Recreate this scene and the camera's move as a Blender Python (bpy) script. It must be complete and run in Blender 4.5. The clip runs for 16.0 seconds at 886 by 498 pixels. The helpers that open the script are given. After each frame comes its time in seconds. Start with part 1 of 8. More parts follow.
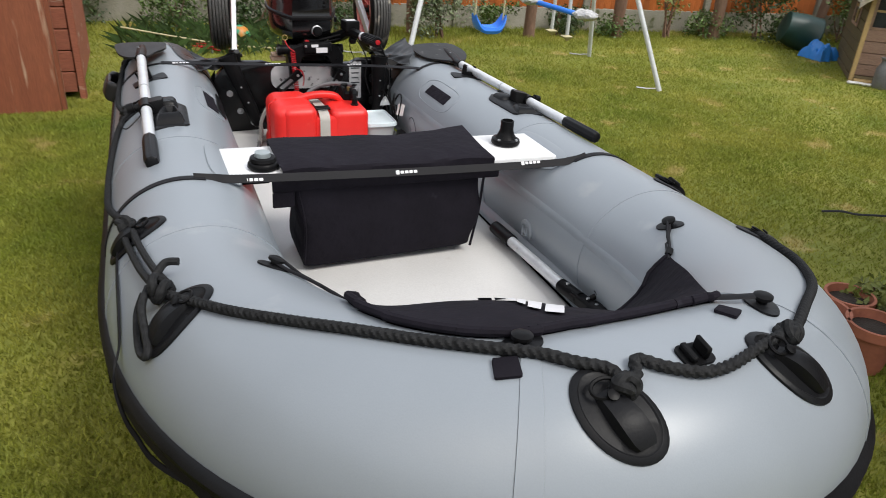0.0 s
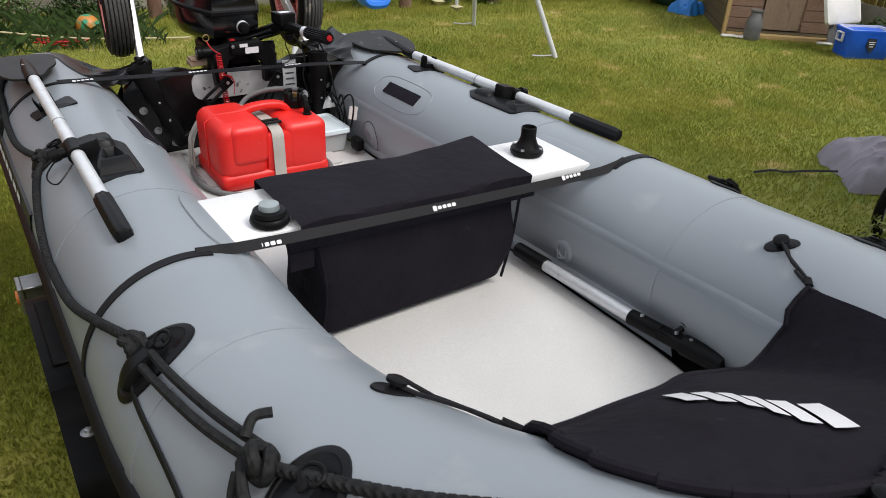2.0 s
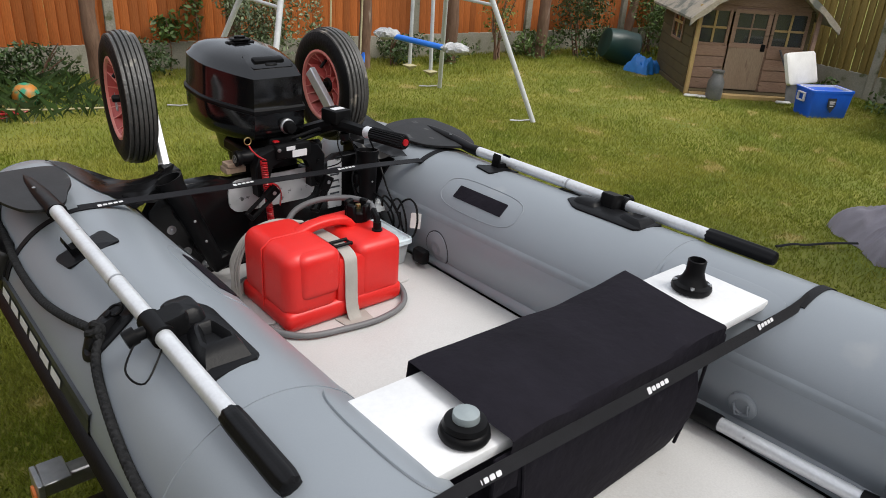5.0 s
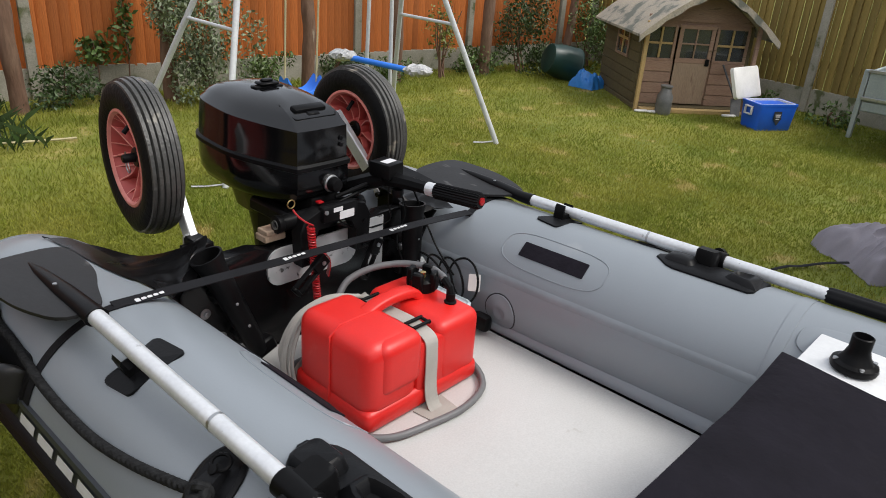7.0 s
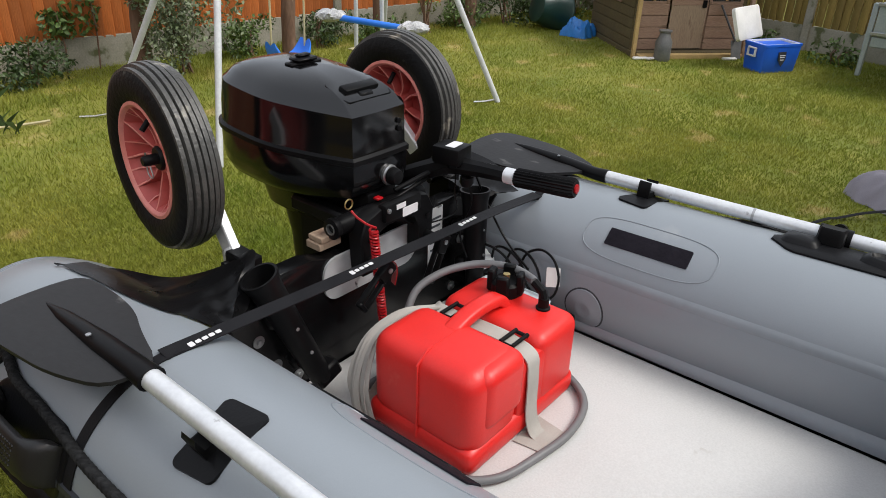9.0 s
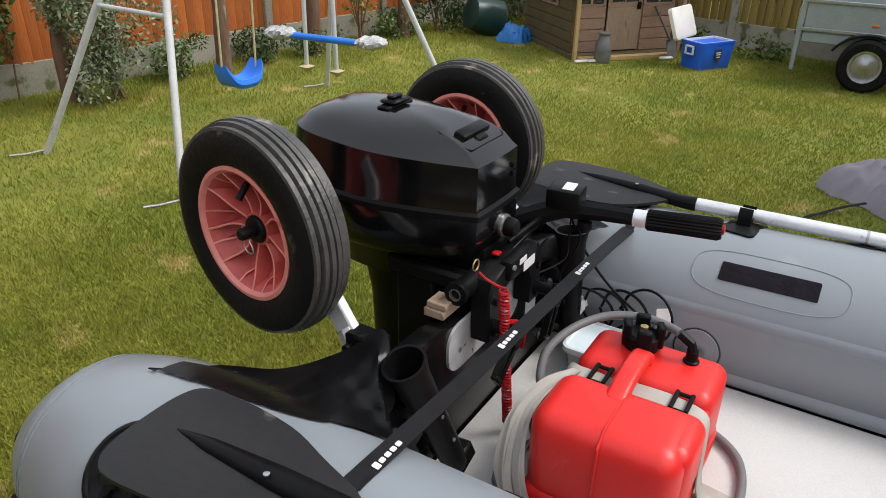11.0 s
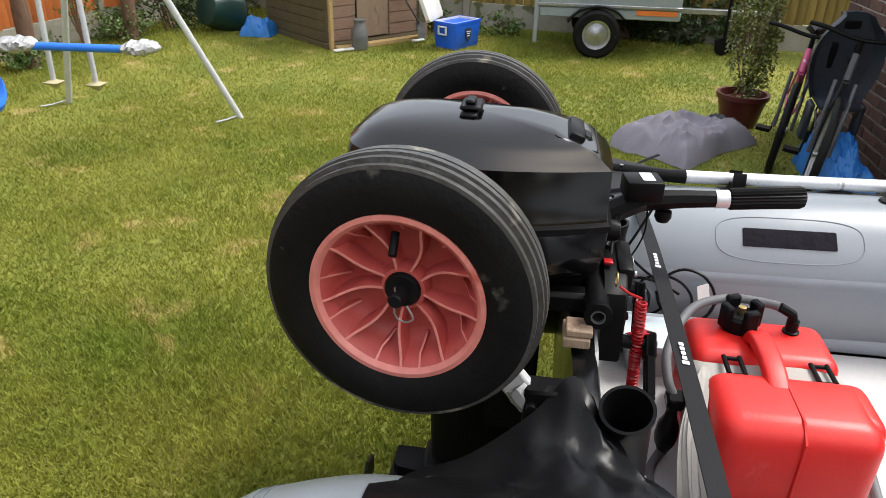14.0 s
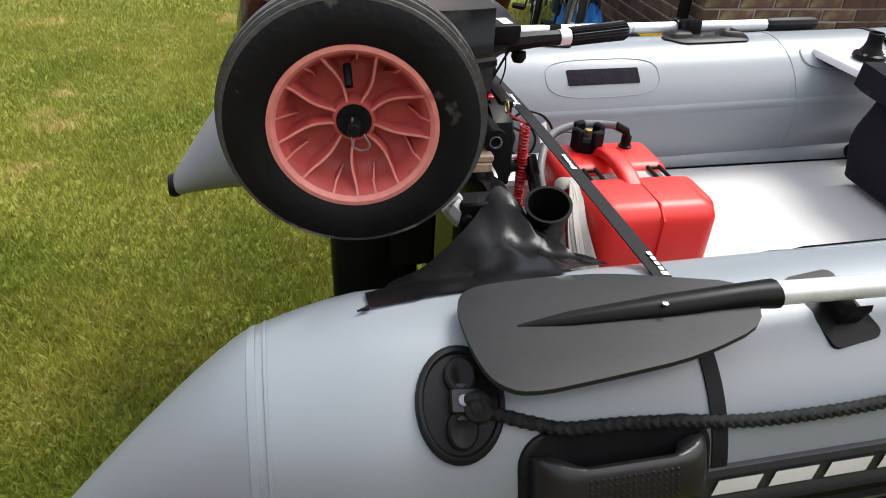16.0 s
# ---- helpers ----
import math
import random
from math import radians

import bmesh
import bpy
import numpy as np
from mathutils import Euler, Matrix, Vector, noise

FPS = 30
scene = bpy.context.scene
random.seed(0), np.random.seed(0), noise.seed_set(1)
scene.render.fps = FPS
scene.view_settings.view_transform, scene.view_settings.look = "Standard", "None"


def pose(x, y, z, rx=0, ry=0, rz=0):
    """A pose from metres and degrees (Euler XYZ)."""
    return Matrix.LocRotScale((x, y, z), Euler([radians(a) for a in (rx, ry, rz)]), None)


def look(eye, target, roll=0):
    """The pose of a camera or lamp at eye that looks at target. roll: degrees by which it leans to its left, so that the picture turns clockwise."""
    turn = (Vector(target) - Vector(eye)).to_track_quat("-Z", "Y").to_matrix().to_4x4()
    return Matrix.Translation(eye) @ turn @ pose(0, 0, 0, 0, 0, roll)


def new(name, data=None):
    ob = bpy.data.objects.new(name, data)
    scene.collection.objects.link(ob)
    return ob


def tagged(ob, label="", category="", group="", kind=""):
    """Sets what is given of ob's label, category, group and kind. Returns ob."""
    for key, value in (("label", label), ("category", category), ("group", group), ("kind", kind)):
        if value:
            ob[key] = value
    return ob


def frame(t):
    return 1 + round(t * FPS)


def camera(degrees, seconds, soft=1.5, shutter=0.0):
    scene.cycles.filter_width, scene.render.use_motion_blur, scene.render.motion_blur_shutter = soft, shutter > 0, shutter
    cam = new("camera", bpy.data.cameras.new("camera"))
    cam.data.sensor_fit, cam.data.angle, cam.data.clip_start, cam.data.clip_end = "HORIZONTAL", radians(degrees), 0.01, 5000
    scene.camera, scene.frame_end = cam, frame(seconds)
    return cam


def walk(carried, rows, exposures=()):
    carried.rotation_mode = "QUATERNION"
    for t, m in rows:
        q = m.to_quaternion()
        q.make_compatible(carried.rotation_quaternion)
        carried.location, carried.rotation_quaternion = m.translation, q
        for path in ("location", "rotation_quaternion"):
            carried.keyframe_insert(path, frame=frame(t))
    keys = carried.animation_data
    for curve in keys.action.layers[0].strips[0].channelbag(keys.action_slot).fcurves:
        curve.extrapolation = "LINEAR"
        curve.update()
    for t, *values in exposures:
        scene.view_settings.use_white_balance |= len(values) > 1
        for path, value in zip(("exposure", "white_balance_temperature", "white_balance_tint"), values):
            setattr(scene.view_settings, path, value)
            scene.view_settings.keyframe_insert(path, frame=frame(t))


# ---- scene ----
cam = camera(62.8, 16.0, soft=0.72, shutter=0.2)
PATH = [
    (0, (-0.659, -0.149, 1.63), (0.025, 1.494, 0.718), 3.7),
    (0.5, (-0.716, 0.004, 1.628), (0.158, 1.525, 0.667), 6.0),
    (1, (-0.83, 0.16, 1.636), (0.157, 1.619, 0.69), 5.5),
    (1.5, (-0.888, 0.269, 1.632), (0.165, 1.687, 0.694), 6.3),
    (2, (-0.893, 0.424, 1.608), (0.111, 1.857, 0.639), 2.9),
    (2.5, (-0.881, 0.558, 1.608), (0.158, 1.978, 0.658), 4.2),
    (3, (-0.907, 0.647, 1.617), (0.095, 2.09, 0.66), 5.3),
    (3.5, (-0.944, 0.77, 1.625), (0.112, 2.185, 0.686), 5.9),
    (4, (-1.012, 0.895, 1.646), (0.133, 2.284, 0.774), 5.5),
    (4.2, (-1.043, 0.936, 1.645), (0.128, 2.317, 0.795), 4.7),
    (6.3, (-1.066, 1.427, 1.633), (0.205, 2.71, 0.774), 4.5),
    (6.5, (-1.089, 1.479, 1.638), (0.25, 2.697, 0.788), 5.6),
    (7, (-1.156, 1.635, 1.644), (0.221, 2.839, 0.834), 4.3),
    (7.5, (-1.186, 1.733, 1.619), (0.188, 2.892, 0.741), 2.2),
    (8, (-1.158, 1.818, 1.603), (0.202, 2.962, 0.685), -0.2),
    (8.5, (-1.104, 1.922, 1.599), (0.304, 3.018, 0.695), 1.5),
    (9, (-1.094, 2.013, 1.605), (0.289, 3.131, 0.689), 1.9),
    (9.5, (-1.112, 2.111, 1.61), (0.292, 3.176, 0.666), 1.5),
    (10, (-1.167, 2.259, 1.616), (0.331, 3.226, 0.709), 0.6),
    (10.2, (-1.193, 2.312, 1.616), (0.316, 3.271, 0.72), 0.6),
    (12.3, (-1.147, 2.793, 1.603), (0.483, 3.481, 0.671), 1.6),
    (12.5, (-1.158, 2.857, 1.601), (0.512, 3.452, 0.676), 0.9),
    (13, (-1.216, 3.042, 1.594), (0.498, 3.504, 0.674), -0.9),
    (13.5, (-1.234, 3.148, 1.59), (0.501, 3.514, 0.664), 0.5),
    (14, (-1.204, 3.211, 1.563), (0.562, 3.445, 0.652), 1.4),
    (14.5, (-1.193, 3.297, 1.538), (0.564, 3.337, 0.584), 0.7),
    (15, (-1.218, 3.355, 1.536), (0.521, 3.219, 0.557), 1.0),
    (15.5, (-1.303, 3.42, 1.513), (0.383, 3.128, 0.476), 1.2),
    (16, (-1.355, 3.485, 1.495), (0.266, 3.068, 0.401), 3.9),
]
walk(cam, [(t, look(eye, target, roll)) for t, eye, target, roll in PATH],
     exposures=[(0, 0.2), (1.5, 0.08), (3, 0.0), (6.5, -0.03), (9, 0.06), (10, 0.1), (12.5, 0.34), (14.0, 0.56), (15.5, 0.64), (16, 0.64)])

# ---- daylight: bright overcast sky with a faint broad sun ----
world = bpy.data.worlds.new("overcast_sky")
scene.world = world
world.use_nodes = True
wn = world.node_tree
wn.nodes.clear()
sky = wn.nodes.new("ShaderNodeTexSky")
sky.sky_type = "NISHITA"
sky.sun_disc = False
sky.sun_elevation = radians(52)
sky.sun_rotation = radians(215)
sky.air_density, sky.dust_density, sky.ozone_density = 1.0, 4.0, 1.0
veil = wn.nodes.new("ShaderNodeMixRGB")
veil.inputs[0].default_value = 0.62
veil.inputs[2].default_value = (8.6, 8.9, 9.4, 1)
bg = wn.nodes.new("ShaderNodeBackground")
bg.inputs[1].default_value = 0.132
wo = wn.nodes.new("ShaderNodeOutputWorld")
wn.links.new(sky.outputs[0], veil.inputs[1])
wn.links.new(veil.outputs[0], bg.inputs[0])
wn.links.new(bg.outputs[0], wo.inputs[0])

sun_data = bpy.data.lights.new("sun", "SUN")
sun_data.energy, sun_data.angle, sun_data.color = 2.7, radians(24), (1.0, 0.96, 0.9)
sun = new("sun", sun_data)
sun.rotation_euler = (radians(38), 0, radians(215 - 180))

# ---- materials ----


def shader(name, base, second=None, scale=6.0, rough=0.5, metal=0.0, bump=0.0, bump_scale=60.0, mix=0.5, spread=0.25,
           coat=0.0, per_object=0.0, per_island=0.0, detail=4.0, stretch=(1, 1, 1), rough_var=0.12, spec=0.5,
           transmission=0.0, alpha=1.0, spots=None, spot_scale=20.0, spot_cut=0.62):
    m = bpy.data.materials.new(name)
    m.use_nodes = True
    nt = m.node_tree
    b = nt.nodes["Principled BSDF"]
    b.inputs["Metallic"].default_value = metal
    b.inputs["Roughness"].default_value = rough
    b.inputs["Specular IOR Level"].default_value = spec
    b.inputs["Coat Weight"].default_value = coat
    b.inputs["Transmission Weight"].default_value = transmission
    b.inputs["Alpha"].default_value = alpha
    tc = nt.nodes.new("ShaderNodeTexCoord")
    mp = nt.nodes.new("ShaderNodeMapping")
    mp.inputs["Scale"].default_value = stretch
    nt.links.new(tc.outputs["Object"], mp.inputs["Vector"])
    vec = mp.outputs["Vector"]
    big = nt.nodes.new("ShaderNodeTexNoise")
    big.inputs["Scale"].default_value, big.inputs["Detail"].default_value = scale, detail
    nt.links.new(vec, big.inputs["Vector"])
    fine = nt.nodes.new("ShaderNodeTexNoise")
    fine.inputs["Scale"].default_value, fine.inputs["Detail"].default_value = bump_scale, 3.0
    nt.links.new(vec, fine.inputs["Vector"])
    ramp = nt.nodes.new("ShaderNodeMapRange")
    ramp.inputs[1].default_value, ramp.inputs[2].default_value = 0.5 - spread, 0.5 + spread
    nt.links.new(big.outputs["Fac"], ramp.inputs[0])
    col = nt.nodes.new("ShaderNodeMixRGB")
    col.inputs[1].default_value = (*base, 1)
    col.inputs[2].default_value = (*(second or [c * 0.8 for c in base]), 1)
    nt.links.new(ramp.outputs[0], col.inputs[0])
    out = col.outputs[0]
    grain = nt.nodes.new("ShaderNodeMixRGB")
    grain.blend_type = "MULTIPLY"
    grain.inputs[0].default_value = mix
    g2 = nt.nodes.new("ShaderNodeMapRange")
    g2.inputs[1].default_value, g2.inputs[2].default_value, g2.inputs[3].default_value, g2.inputs[4].default_value = 0.3, 0.7, 0.72, 1.15
    nt.links.new(fine.outputs["Fac"], g2.inputs[0])
    nt.links.new(out, grain.inputs[1])
    nt.links.new(g2.outputs[0], grain.inputs[2])
    out = grain.outputs[0]
    if spots:
        sp = nt.nodes.new("ShaderNodeTexNoise")
        sp.inputs["Scale"].default_value, sp.inputs["Detail"].default_value = spot_scale, 6.0
        nt.links.new(vec, sp.inputs["Vector"])
        cut = nt.nodes.new("ShaderNodeMapRange")
        cut.inputs[1].default_value, cut.inputs[2].default_value = spot_cut, spot_cut + 0.07
        nt.links.new(sp.outputs["Fac"], cut.inputs[0])
        over = nt.nodes.new("ShaderNodeMixRGB")
        over.inputs[2].default_value = (*spots, 1)
        nt.links.new(cut.outputs[0], over.inputs[0])
        nt.links.new(out, over.inputs[1])
        out = over.outputs[0]
    for amount, node, socket in ((per_object, "ShaderNodeObjectInfo", "Random"), (per_island, "ShaderNodeNewGeometry", "Random Per Island")):
        if amount:
            info = nt.nodes.new(node)
            rng = nt.nodes.new("ShaderNodeMapRange")
            rng.inputs[3].default_value, rng.inputs[4].default_value = 1 - amount, 1 + amount
            nt.links.new(info.outputs[socket], rng.inputs[0])
            mul = nt.nodes.new("ShaderNodeMixRGB")
            mul.blend_type = "MULTIPLY"
            mul.inputs[0].default_value = 1.0
            nt.links.new(out, mul.inputs[1])
            nt.links.new(rng.outputs[0], mul.inputs[2])
            out = mul.outputs[0]
    nt.links.new(out, b.inputs["Base Color"])
    if rough_var:
        rr = nt.nodes.new("ShaderNodeMapRange")
        rr.inputs[3].default_value, rr.inputs[4].default_value = max(0.02, rough - rough_var), min(1, rough + rough_var)
        nt.links.new(big.outputs["Fac"], rr.inputs[0])
        nt.links.new(rr.outputs[0], b.inputs["Roughness"])
    if bump:
        bp = nt.nodes.new("ShaderNodeBump")
        bp.inputs["Strength"].default_value = bump
        bp.inputs["Distance"].default_value = 0.01
        nt.links.new(fine.outputs["Fac"], bp.inputs["Height"])
        nt.links.new(bp.outputs[0], b.inputs["Normal"])
    return m


PVC = shader("grey_pvc", (0.21, 0.235, 0.26), (0.235, 0.262, 0.29), 3.0, 0.33, bump=0.02, bump_scale=400, mix=0.08, rough_var=0.08,
             spots=(0.27, 0.29, 0.31), spot_scale=5.0, spot_cut=0.66)
PVC_SEAM = shader("grey_pvc_seam", (0.25, 0.28, 0.31), rough=0.36, mix=0.1)
PVC_DARK = shader("dark_grey_pvc", (0.035, 0.039, 0.046), rough=0.42, mix=0.2, spec=0.3)
RUBBER = shader("black_rubber", (0.0045, 0.0047, 0.0055), (0.009, 0.0093, 0.0105), 8.0, 0.40, spec=0.15, bump=0.05, bump_scale=200, mix=0.3)
RUBBER_SHINE = shader("moulded_black_rubber", (0.010, 0.010, 0.0105), (0.016, 0.016, 0.0166), 14.0, 0.34, spec=0.35, bump=0.04, bump_scale=220, mix=0.3)
GLOSS_BLACK = shader("gloss_black_paint", (0.003, 0.003, 0.0034), (0.005, 0.005, 0.0055), 5.0, 0.13, spec=0.6, mix=0.1, rough_var=0.05,
                     spots=(0.03, 0.03, 0.028), spot_scale=30, spot_cut=0.72)
TRANSOM = shader("scuffed_black_coating", (0.0032, 0.0032, 0.0036), (0.006, 0.006, 0.0065), 5.0, 0.24, spec=0.3, mix=0.3, bump=0.03, bump_scale=60,
                 spots=(0.035, 0.034, 0.032), spot_scale=24, spot_cut=0.70)
RUBBER_CLOTH = shader("rubberised_cloth", (0.0035, 0.0035, 0.004), (0.007, 0.007, 0.0075), 9.0, 0.30, spec=0.2, mix=0.3, bump=0.08, bump_scale=35)
BLADE_PLASTIC = shader("scuffed_blade_plastic", (0.017, 0.017, 0.0182), (0.024, 0.024, 0.0252), 9.0, 0.50, spec=0.18, mix=0.4, bump=0.03, bump_scale=120,
                       stretch=(1, 0.45, 1), spots=(0.085, 0.085, 0.083), spot_scale=26, spot_cut=0.64)
SATIN_BLACK = shader("satin_black_plastic", (0.0036, 0.0036, 0.0040), (0.008, 0.008, 0.0086), 12.0, 0.38, spec=0.10, mix=0.3, bump=0.012, bump_scale=150,
                     spots=(0.02, 0.02, 0.02), spot_scale=22, spot_cut=0.70)
TYRE = shader("worn_tyre_rubber", (0.0045, 0.0045, 0.005), (0.010, 0.0098, 0.0095), 9.0, 0.55, spec=0.14, bump=0.2, bump_scale=90, mix=0.4,
              spots=(0.09, 0.085, 0.07), spot_scale=16.0, spot_cut=0.68)
# Rim light put into colour: shaded red for the dish, lit red for edges.
RIM_RED = shader("faded_red_plastic_shaded", (0.44, 0.068, 0.060), (0.52, 0.095, 0.082), 14.0, 0.5, mix=0.35, bump=0.05, spots=(0.30, 0.07, 0.05), spot_scale=22, spot_cut=0.68)
RIM_LIT = shader("pale_red_plastic_lit", (0.66, 0.20, 0.17), (0.72, 0.27, 0.23), 18.0, 0.42, mix=0.35, bump=0.05, spots=(0.50, 0.11, 0.09), spot_scale=16, spot_cut=0.66)
# Dusty tread; its base grey is also raised to stand for sky sheen.
TREAD = shader("dusty_sheened_tyre_tread", (0.040, 0.040, 0.038), (0.075, 0.072, 0.066), 14.0, 0.45, spec=0.5, bump=0.3, bump_scale=90, mix=0.5,
               spots=(0.27, 0.245, 0.20), spot_scale=13.0, spot_cut=0.60)
RED_TANK = shader("red_polyethylene", (0.62, 0.012, 0.010), (0.70, 0.022, 0.016), 9.0, 0.42, bump=0.05, bump_scale=250, mix=0.12,
                  spots=(0.68, 0.07, 0.05), spot_scale=14, spot_cut=0.70)
RED_CORD = shader("red_plastic_cord", (0.40, 0.006, 0.010), rough=0.35, mix=0.2)
ALU = shader("anodised_aluminium", (0.62, 0.64, 0.67), (0.72, 0.74, 0.76), 20, 0.34, metal=0.35, mix=0.25, bump=0.03, bump_scale=120,
             spots=(0.35, 0.35, 0.36), spot_scale=45, spot_cut=0.70)
STEEL = shader("galvanised_steel", (0.5, 0.51, 0.52), (0.36, 0.37, 0.38), 22, 0.38, metal=0.9, mix=0.3)
BRASS = shader("brass", (0.55, 0.42, 0.18), rough=0.35, metal=0.9)
WHITE_BOARD = shader("white_painted_board", (0.74, 0.75, 0.76), (0.68, 0.69, 0.70), 10, 0.38, mix=0.15, bump=0.05, bump_scale=90)
FLOOR_PVC = shader("pale_dropstitch_floor", (0.51, 0.506, 0.498), (0.57, 0.566, 0.558), 4, 0.5, mix=0.25, bump=0.12, bump_scale=240,
                   spots=(0.38, 0.36, 0.33), spot_scale=12, spot_cut=0.70)
CANVAS = shader("black_nylon_canvas", (0.008, 0.007, 0.010), (0.014, 0.0125, 0.018), 6, 0.75, mix=0.35, bump=0.55, bump_scale=26, spec=0.09,
                spots=(0.022, 0.021, 0.027), spot_scale=18, spot_cut=0.68)
WEBBING = shader("black_webbing", (0.008, 0.008, 0.0095), (0.013, 0.013, 0.015), 30, 0.6, mix=0.3, bump=0.1, bump_scale=900, spec=0.15)
GREY_WEBBING = shader("grey_webbing", (0.42, 0.40, 0.37), (0.34, 0.32, 0.29), 16, 0.75, mix=0.4, bump=0.1, bump_scale=600)
ROPE_BLACK = shader("black_braided_rope", (0.005, 0.0052, 0.0057), (0.026, 0.0268, 0.028), 110, 0.7, mix=0.6, bump=0.2, bump_scale=900, spec=0.15)
PRINT_WHITE = shader("white_print", (0.72, 0.72, 0.74), rough=0.55, mix=0.1)
HOSE = shader("grey_rubber_hose", (0.16, 0.16, 0.165), rough=0.5, mix=0.2)
CLEAR_LID = shader("pale_blue_plastic_lid", (0.60, 0.71, 0.76), (0.66, 0.75, 0.79), 10, 0.3, mix=0.1)
CLEAR_BOX = shader("cloudy_plastic_box", (0.62, 0.66, 0.68), rough=0.3, mix=0.1, transmission=0.35)
GLASS = shader("dark_window_glass", (0.10, 0.11, 0.11), rough=0.06, mix=0.0, rough_var=0.0, transmission=0.5)
GRASS_SOIL = shader("lawn_ground", (0.115, 0.158, 0.013), (0.27, 0.255, 0.045), 1.5, 0.9, mix=0.45, bump=0.35, bump_scale=45, detail=5, spread=0.22,
                    spots=(0.33, 0.28, 0.09), spot_scale=2.6, spot_cut=0.60)
FENCE_WOOD = shader("orange_fence_board", (0.39, 0.100, 0.016), (0.45, 0.14, 0.028), 3, 0.75, per_object=0.22, mix=0.6, bump=0.3, bump_scale=40,
                    stretch=(3, 3, 0.35), spots=(0.19, 0.062, 0.018), spot_scale=4, spot_cut=0.60)
FENCE_GREEN = shader("weathered_fence_board", (0.25, 0.175, 0.042), (0.20, 0.15, 0.04), 3, 0.8, per_object=0.2, mix=0.6, bump=0.3, bump_scale=40,
                     stretch=(3, 3, 0.35), spots=(0.12, 0.11, 0.04), spot_scale=4, spot_cut=0.60)
CONCRETE = shader("mossy_concrete", (0.34, 0.32, 0.27), (0.24, 0.235, 0.18), 5, 0.9, mix=0.5, bump=0.4, bump_scale=60,
                  spots=(0.10, 0.11, 0.05), spot_scale=5, spot_cut=0.58)
BARK = shader("peeling_bark_post", (0.12, 0.062, 0.038), (0.20, 0.125, 0.085), 12, 0.9, mix=0.6, bump=0.6, bump_scale=40, stretch=(1, 1, 0.3),
              spots=(0.28, 0.22, 0.17), spot_scale=9, spot_cut=0.64)
PLAY_WOOD = shader("weathered_pink_boards", (0.27, 0.165, 0.115), (0.33, 0.225, 0.165), 6, 0.85, mix=0.6, bump=0.3, bump_scale=50, stretch=(0.5, 0.5, 3),
                   per_object=0.10, spots=(0.15, 0.10, 0.06), spot_scale=6, spot_cut=0.62)
PLAY_SIDE = shader("mossy_dark_boards", (0.085, 0.065, 0.03), (0.12, 0.095, 0.045), 5, 0.9, mix=0.6, bump=0.3, bump_scale=50)
PLAY_DOOR = shader("worn_bare_door", (0.30, 0.215, 0.15), (0.36, 0.27, 0.19), 5, 0.85, mix=0.6, bump=0.3, bump_scale=50, stretch=(2, 2, 0.4),
                   spots=(0.2, 0.13, 0.09), spot_scale=5, spot_cut=0.6)
PLAY_TRIM = shader("yellow_bare_wood", (0.48, 0.33, 0.14), (0.38, 0.27, 0.12), 9, 0.8, mix=0.4)
ROOF_FELT = shader("torn_grey_felt", (0.42, 0.36, 0.27), (0.26, 0.25, 0.22), 4, 0.9, mix=0.6, bump=0.4, bump_scale=50, spots=(0.14, 0.145, 0.12), spot_scale=4, spot_cut=0.52)
RED_SHED = shader("red_stained_boards", (0.25, 0.075, 0.040), (0.30, 0.10, 0.055), 6, 0.8, mix=0.6, bump=0.3, bump_scale=45, stretch=(0.6, 0.6, 2),
                  per_object=0.10, spots=(0.42, 0.30, 0.22), spot_scale=5, spot_cut=0.64)
RED_DOOR = shader("brown_stained_panel", (0.20, 0.058, 0.026), (0.25, 0.08, 0.036), 5, 0.75, mix=0.6, bump=0.25, bump_scale=45, stretch=(3, 3, 0.3),
                  spots=(0.42, 0.28, 0.19), spot_scale=3.5, spot_cut=0.59)
BRICK = shader("brown_red_brick", (0.135, 0.068, 0.050), (0.088, 0.047, 0.038), 12, 0.9, mix=0.6, bump=0.4, bump_scale=120, per_object=0.42,
               spots=(0.19, 0.155, 0.085), spot_scale=4, spot_cut=0.60)
MORTAR = shader("pale_mortar", (0.42, 0.39, 0.36), (0.34, 0.32, 0.29), 20, 0.95, mix=0.5, bump=0.4, bump_scale=150)
BLUE_PLASTIC = shader("bright_blue_plastic", (0.012, 0.10, 0.62), (0.015, 0.13, 0.70), 8, 0.4, mix=0.1)
SWING_BLUE = shader("swing_blue_plastic", (0.02, 0.17, 0.72), (0.03, 0.21, 0.78), 8, 0.38, mix=0.1)
TARP_BLUE = shader("blue_tarpaulin", (0.02, 0.16, 0.5), (0.03, 0.21, 0.6), 10, 0.45, mix=0.3)
WHITE_PLASTIC = shader("white_plastic", (0.74, 0.74, 0.72), rough=0.4, mix=0.15)
POLE_WHITE = shader("white_painted_pole", (0.60, 0.62, 0.63), (0.50, 0.52, 0.53), 9, 0.42, mix=0.3, spots=(0.33, 0.31, 0.29), spot_scale=12, spot_cut=0.68)
ROPE_CREAM = shader("cream_rope", (0.56, 0.50, 0.30), rough=0.85, mix=0.4)
COVER_GREY = shader("grey_boat_cover", (0.215, 0.20, 0.235), (0.26, 0.245, 0.28), 7, 0.8, mix=0.3, bump=0.15, bump_scale=300)
COVER_DARK = shader("dark_cover_lining", (0.05, 0.052, 0.058), rough=0.7, mix=0.3)
TRAILER_GREY = shader("galvanised_trailer", (0.27, 0.32, 0.33), (0.33, 0.37, 0.38), 8, 0.5, metal=0.3, mix=0.3)
ORANGE = shader("orange_reflector", (0.75, 0.20, 0.04), rough=0.4, mix=0.1)
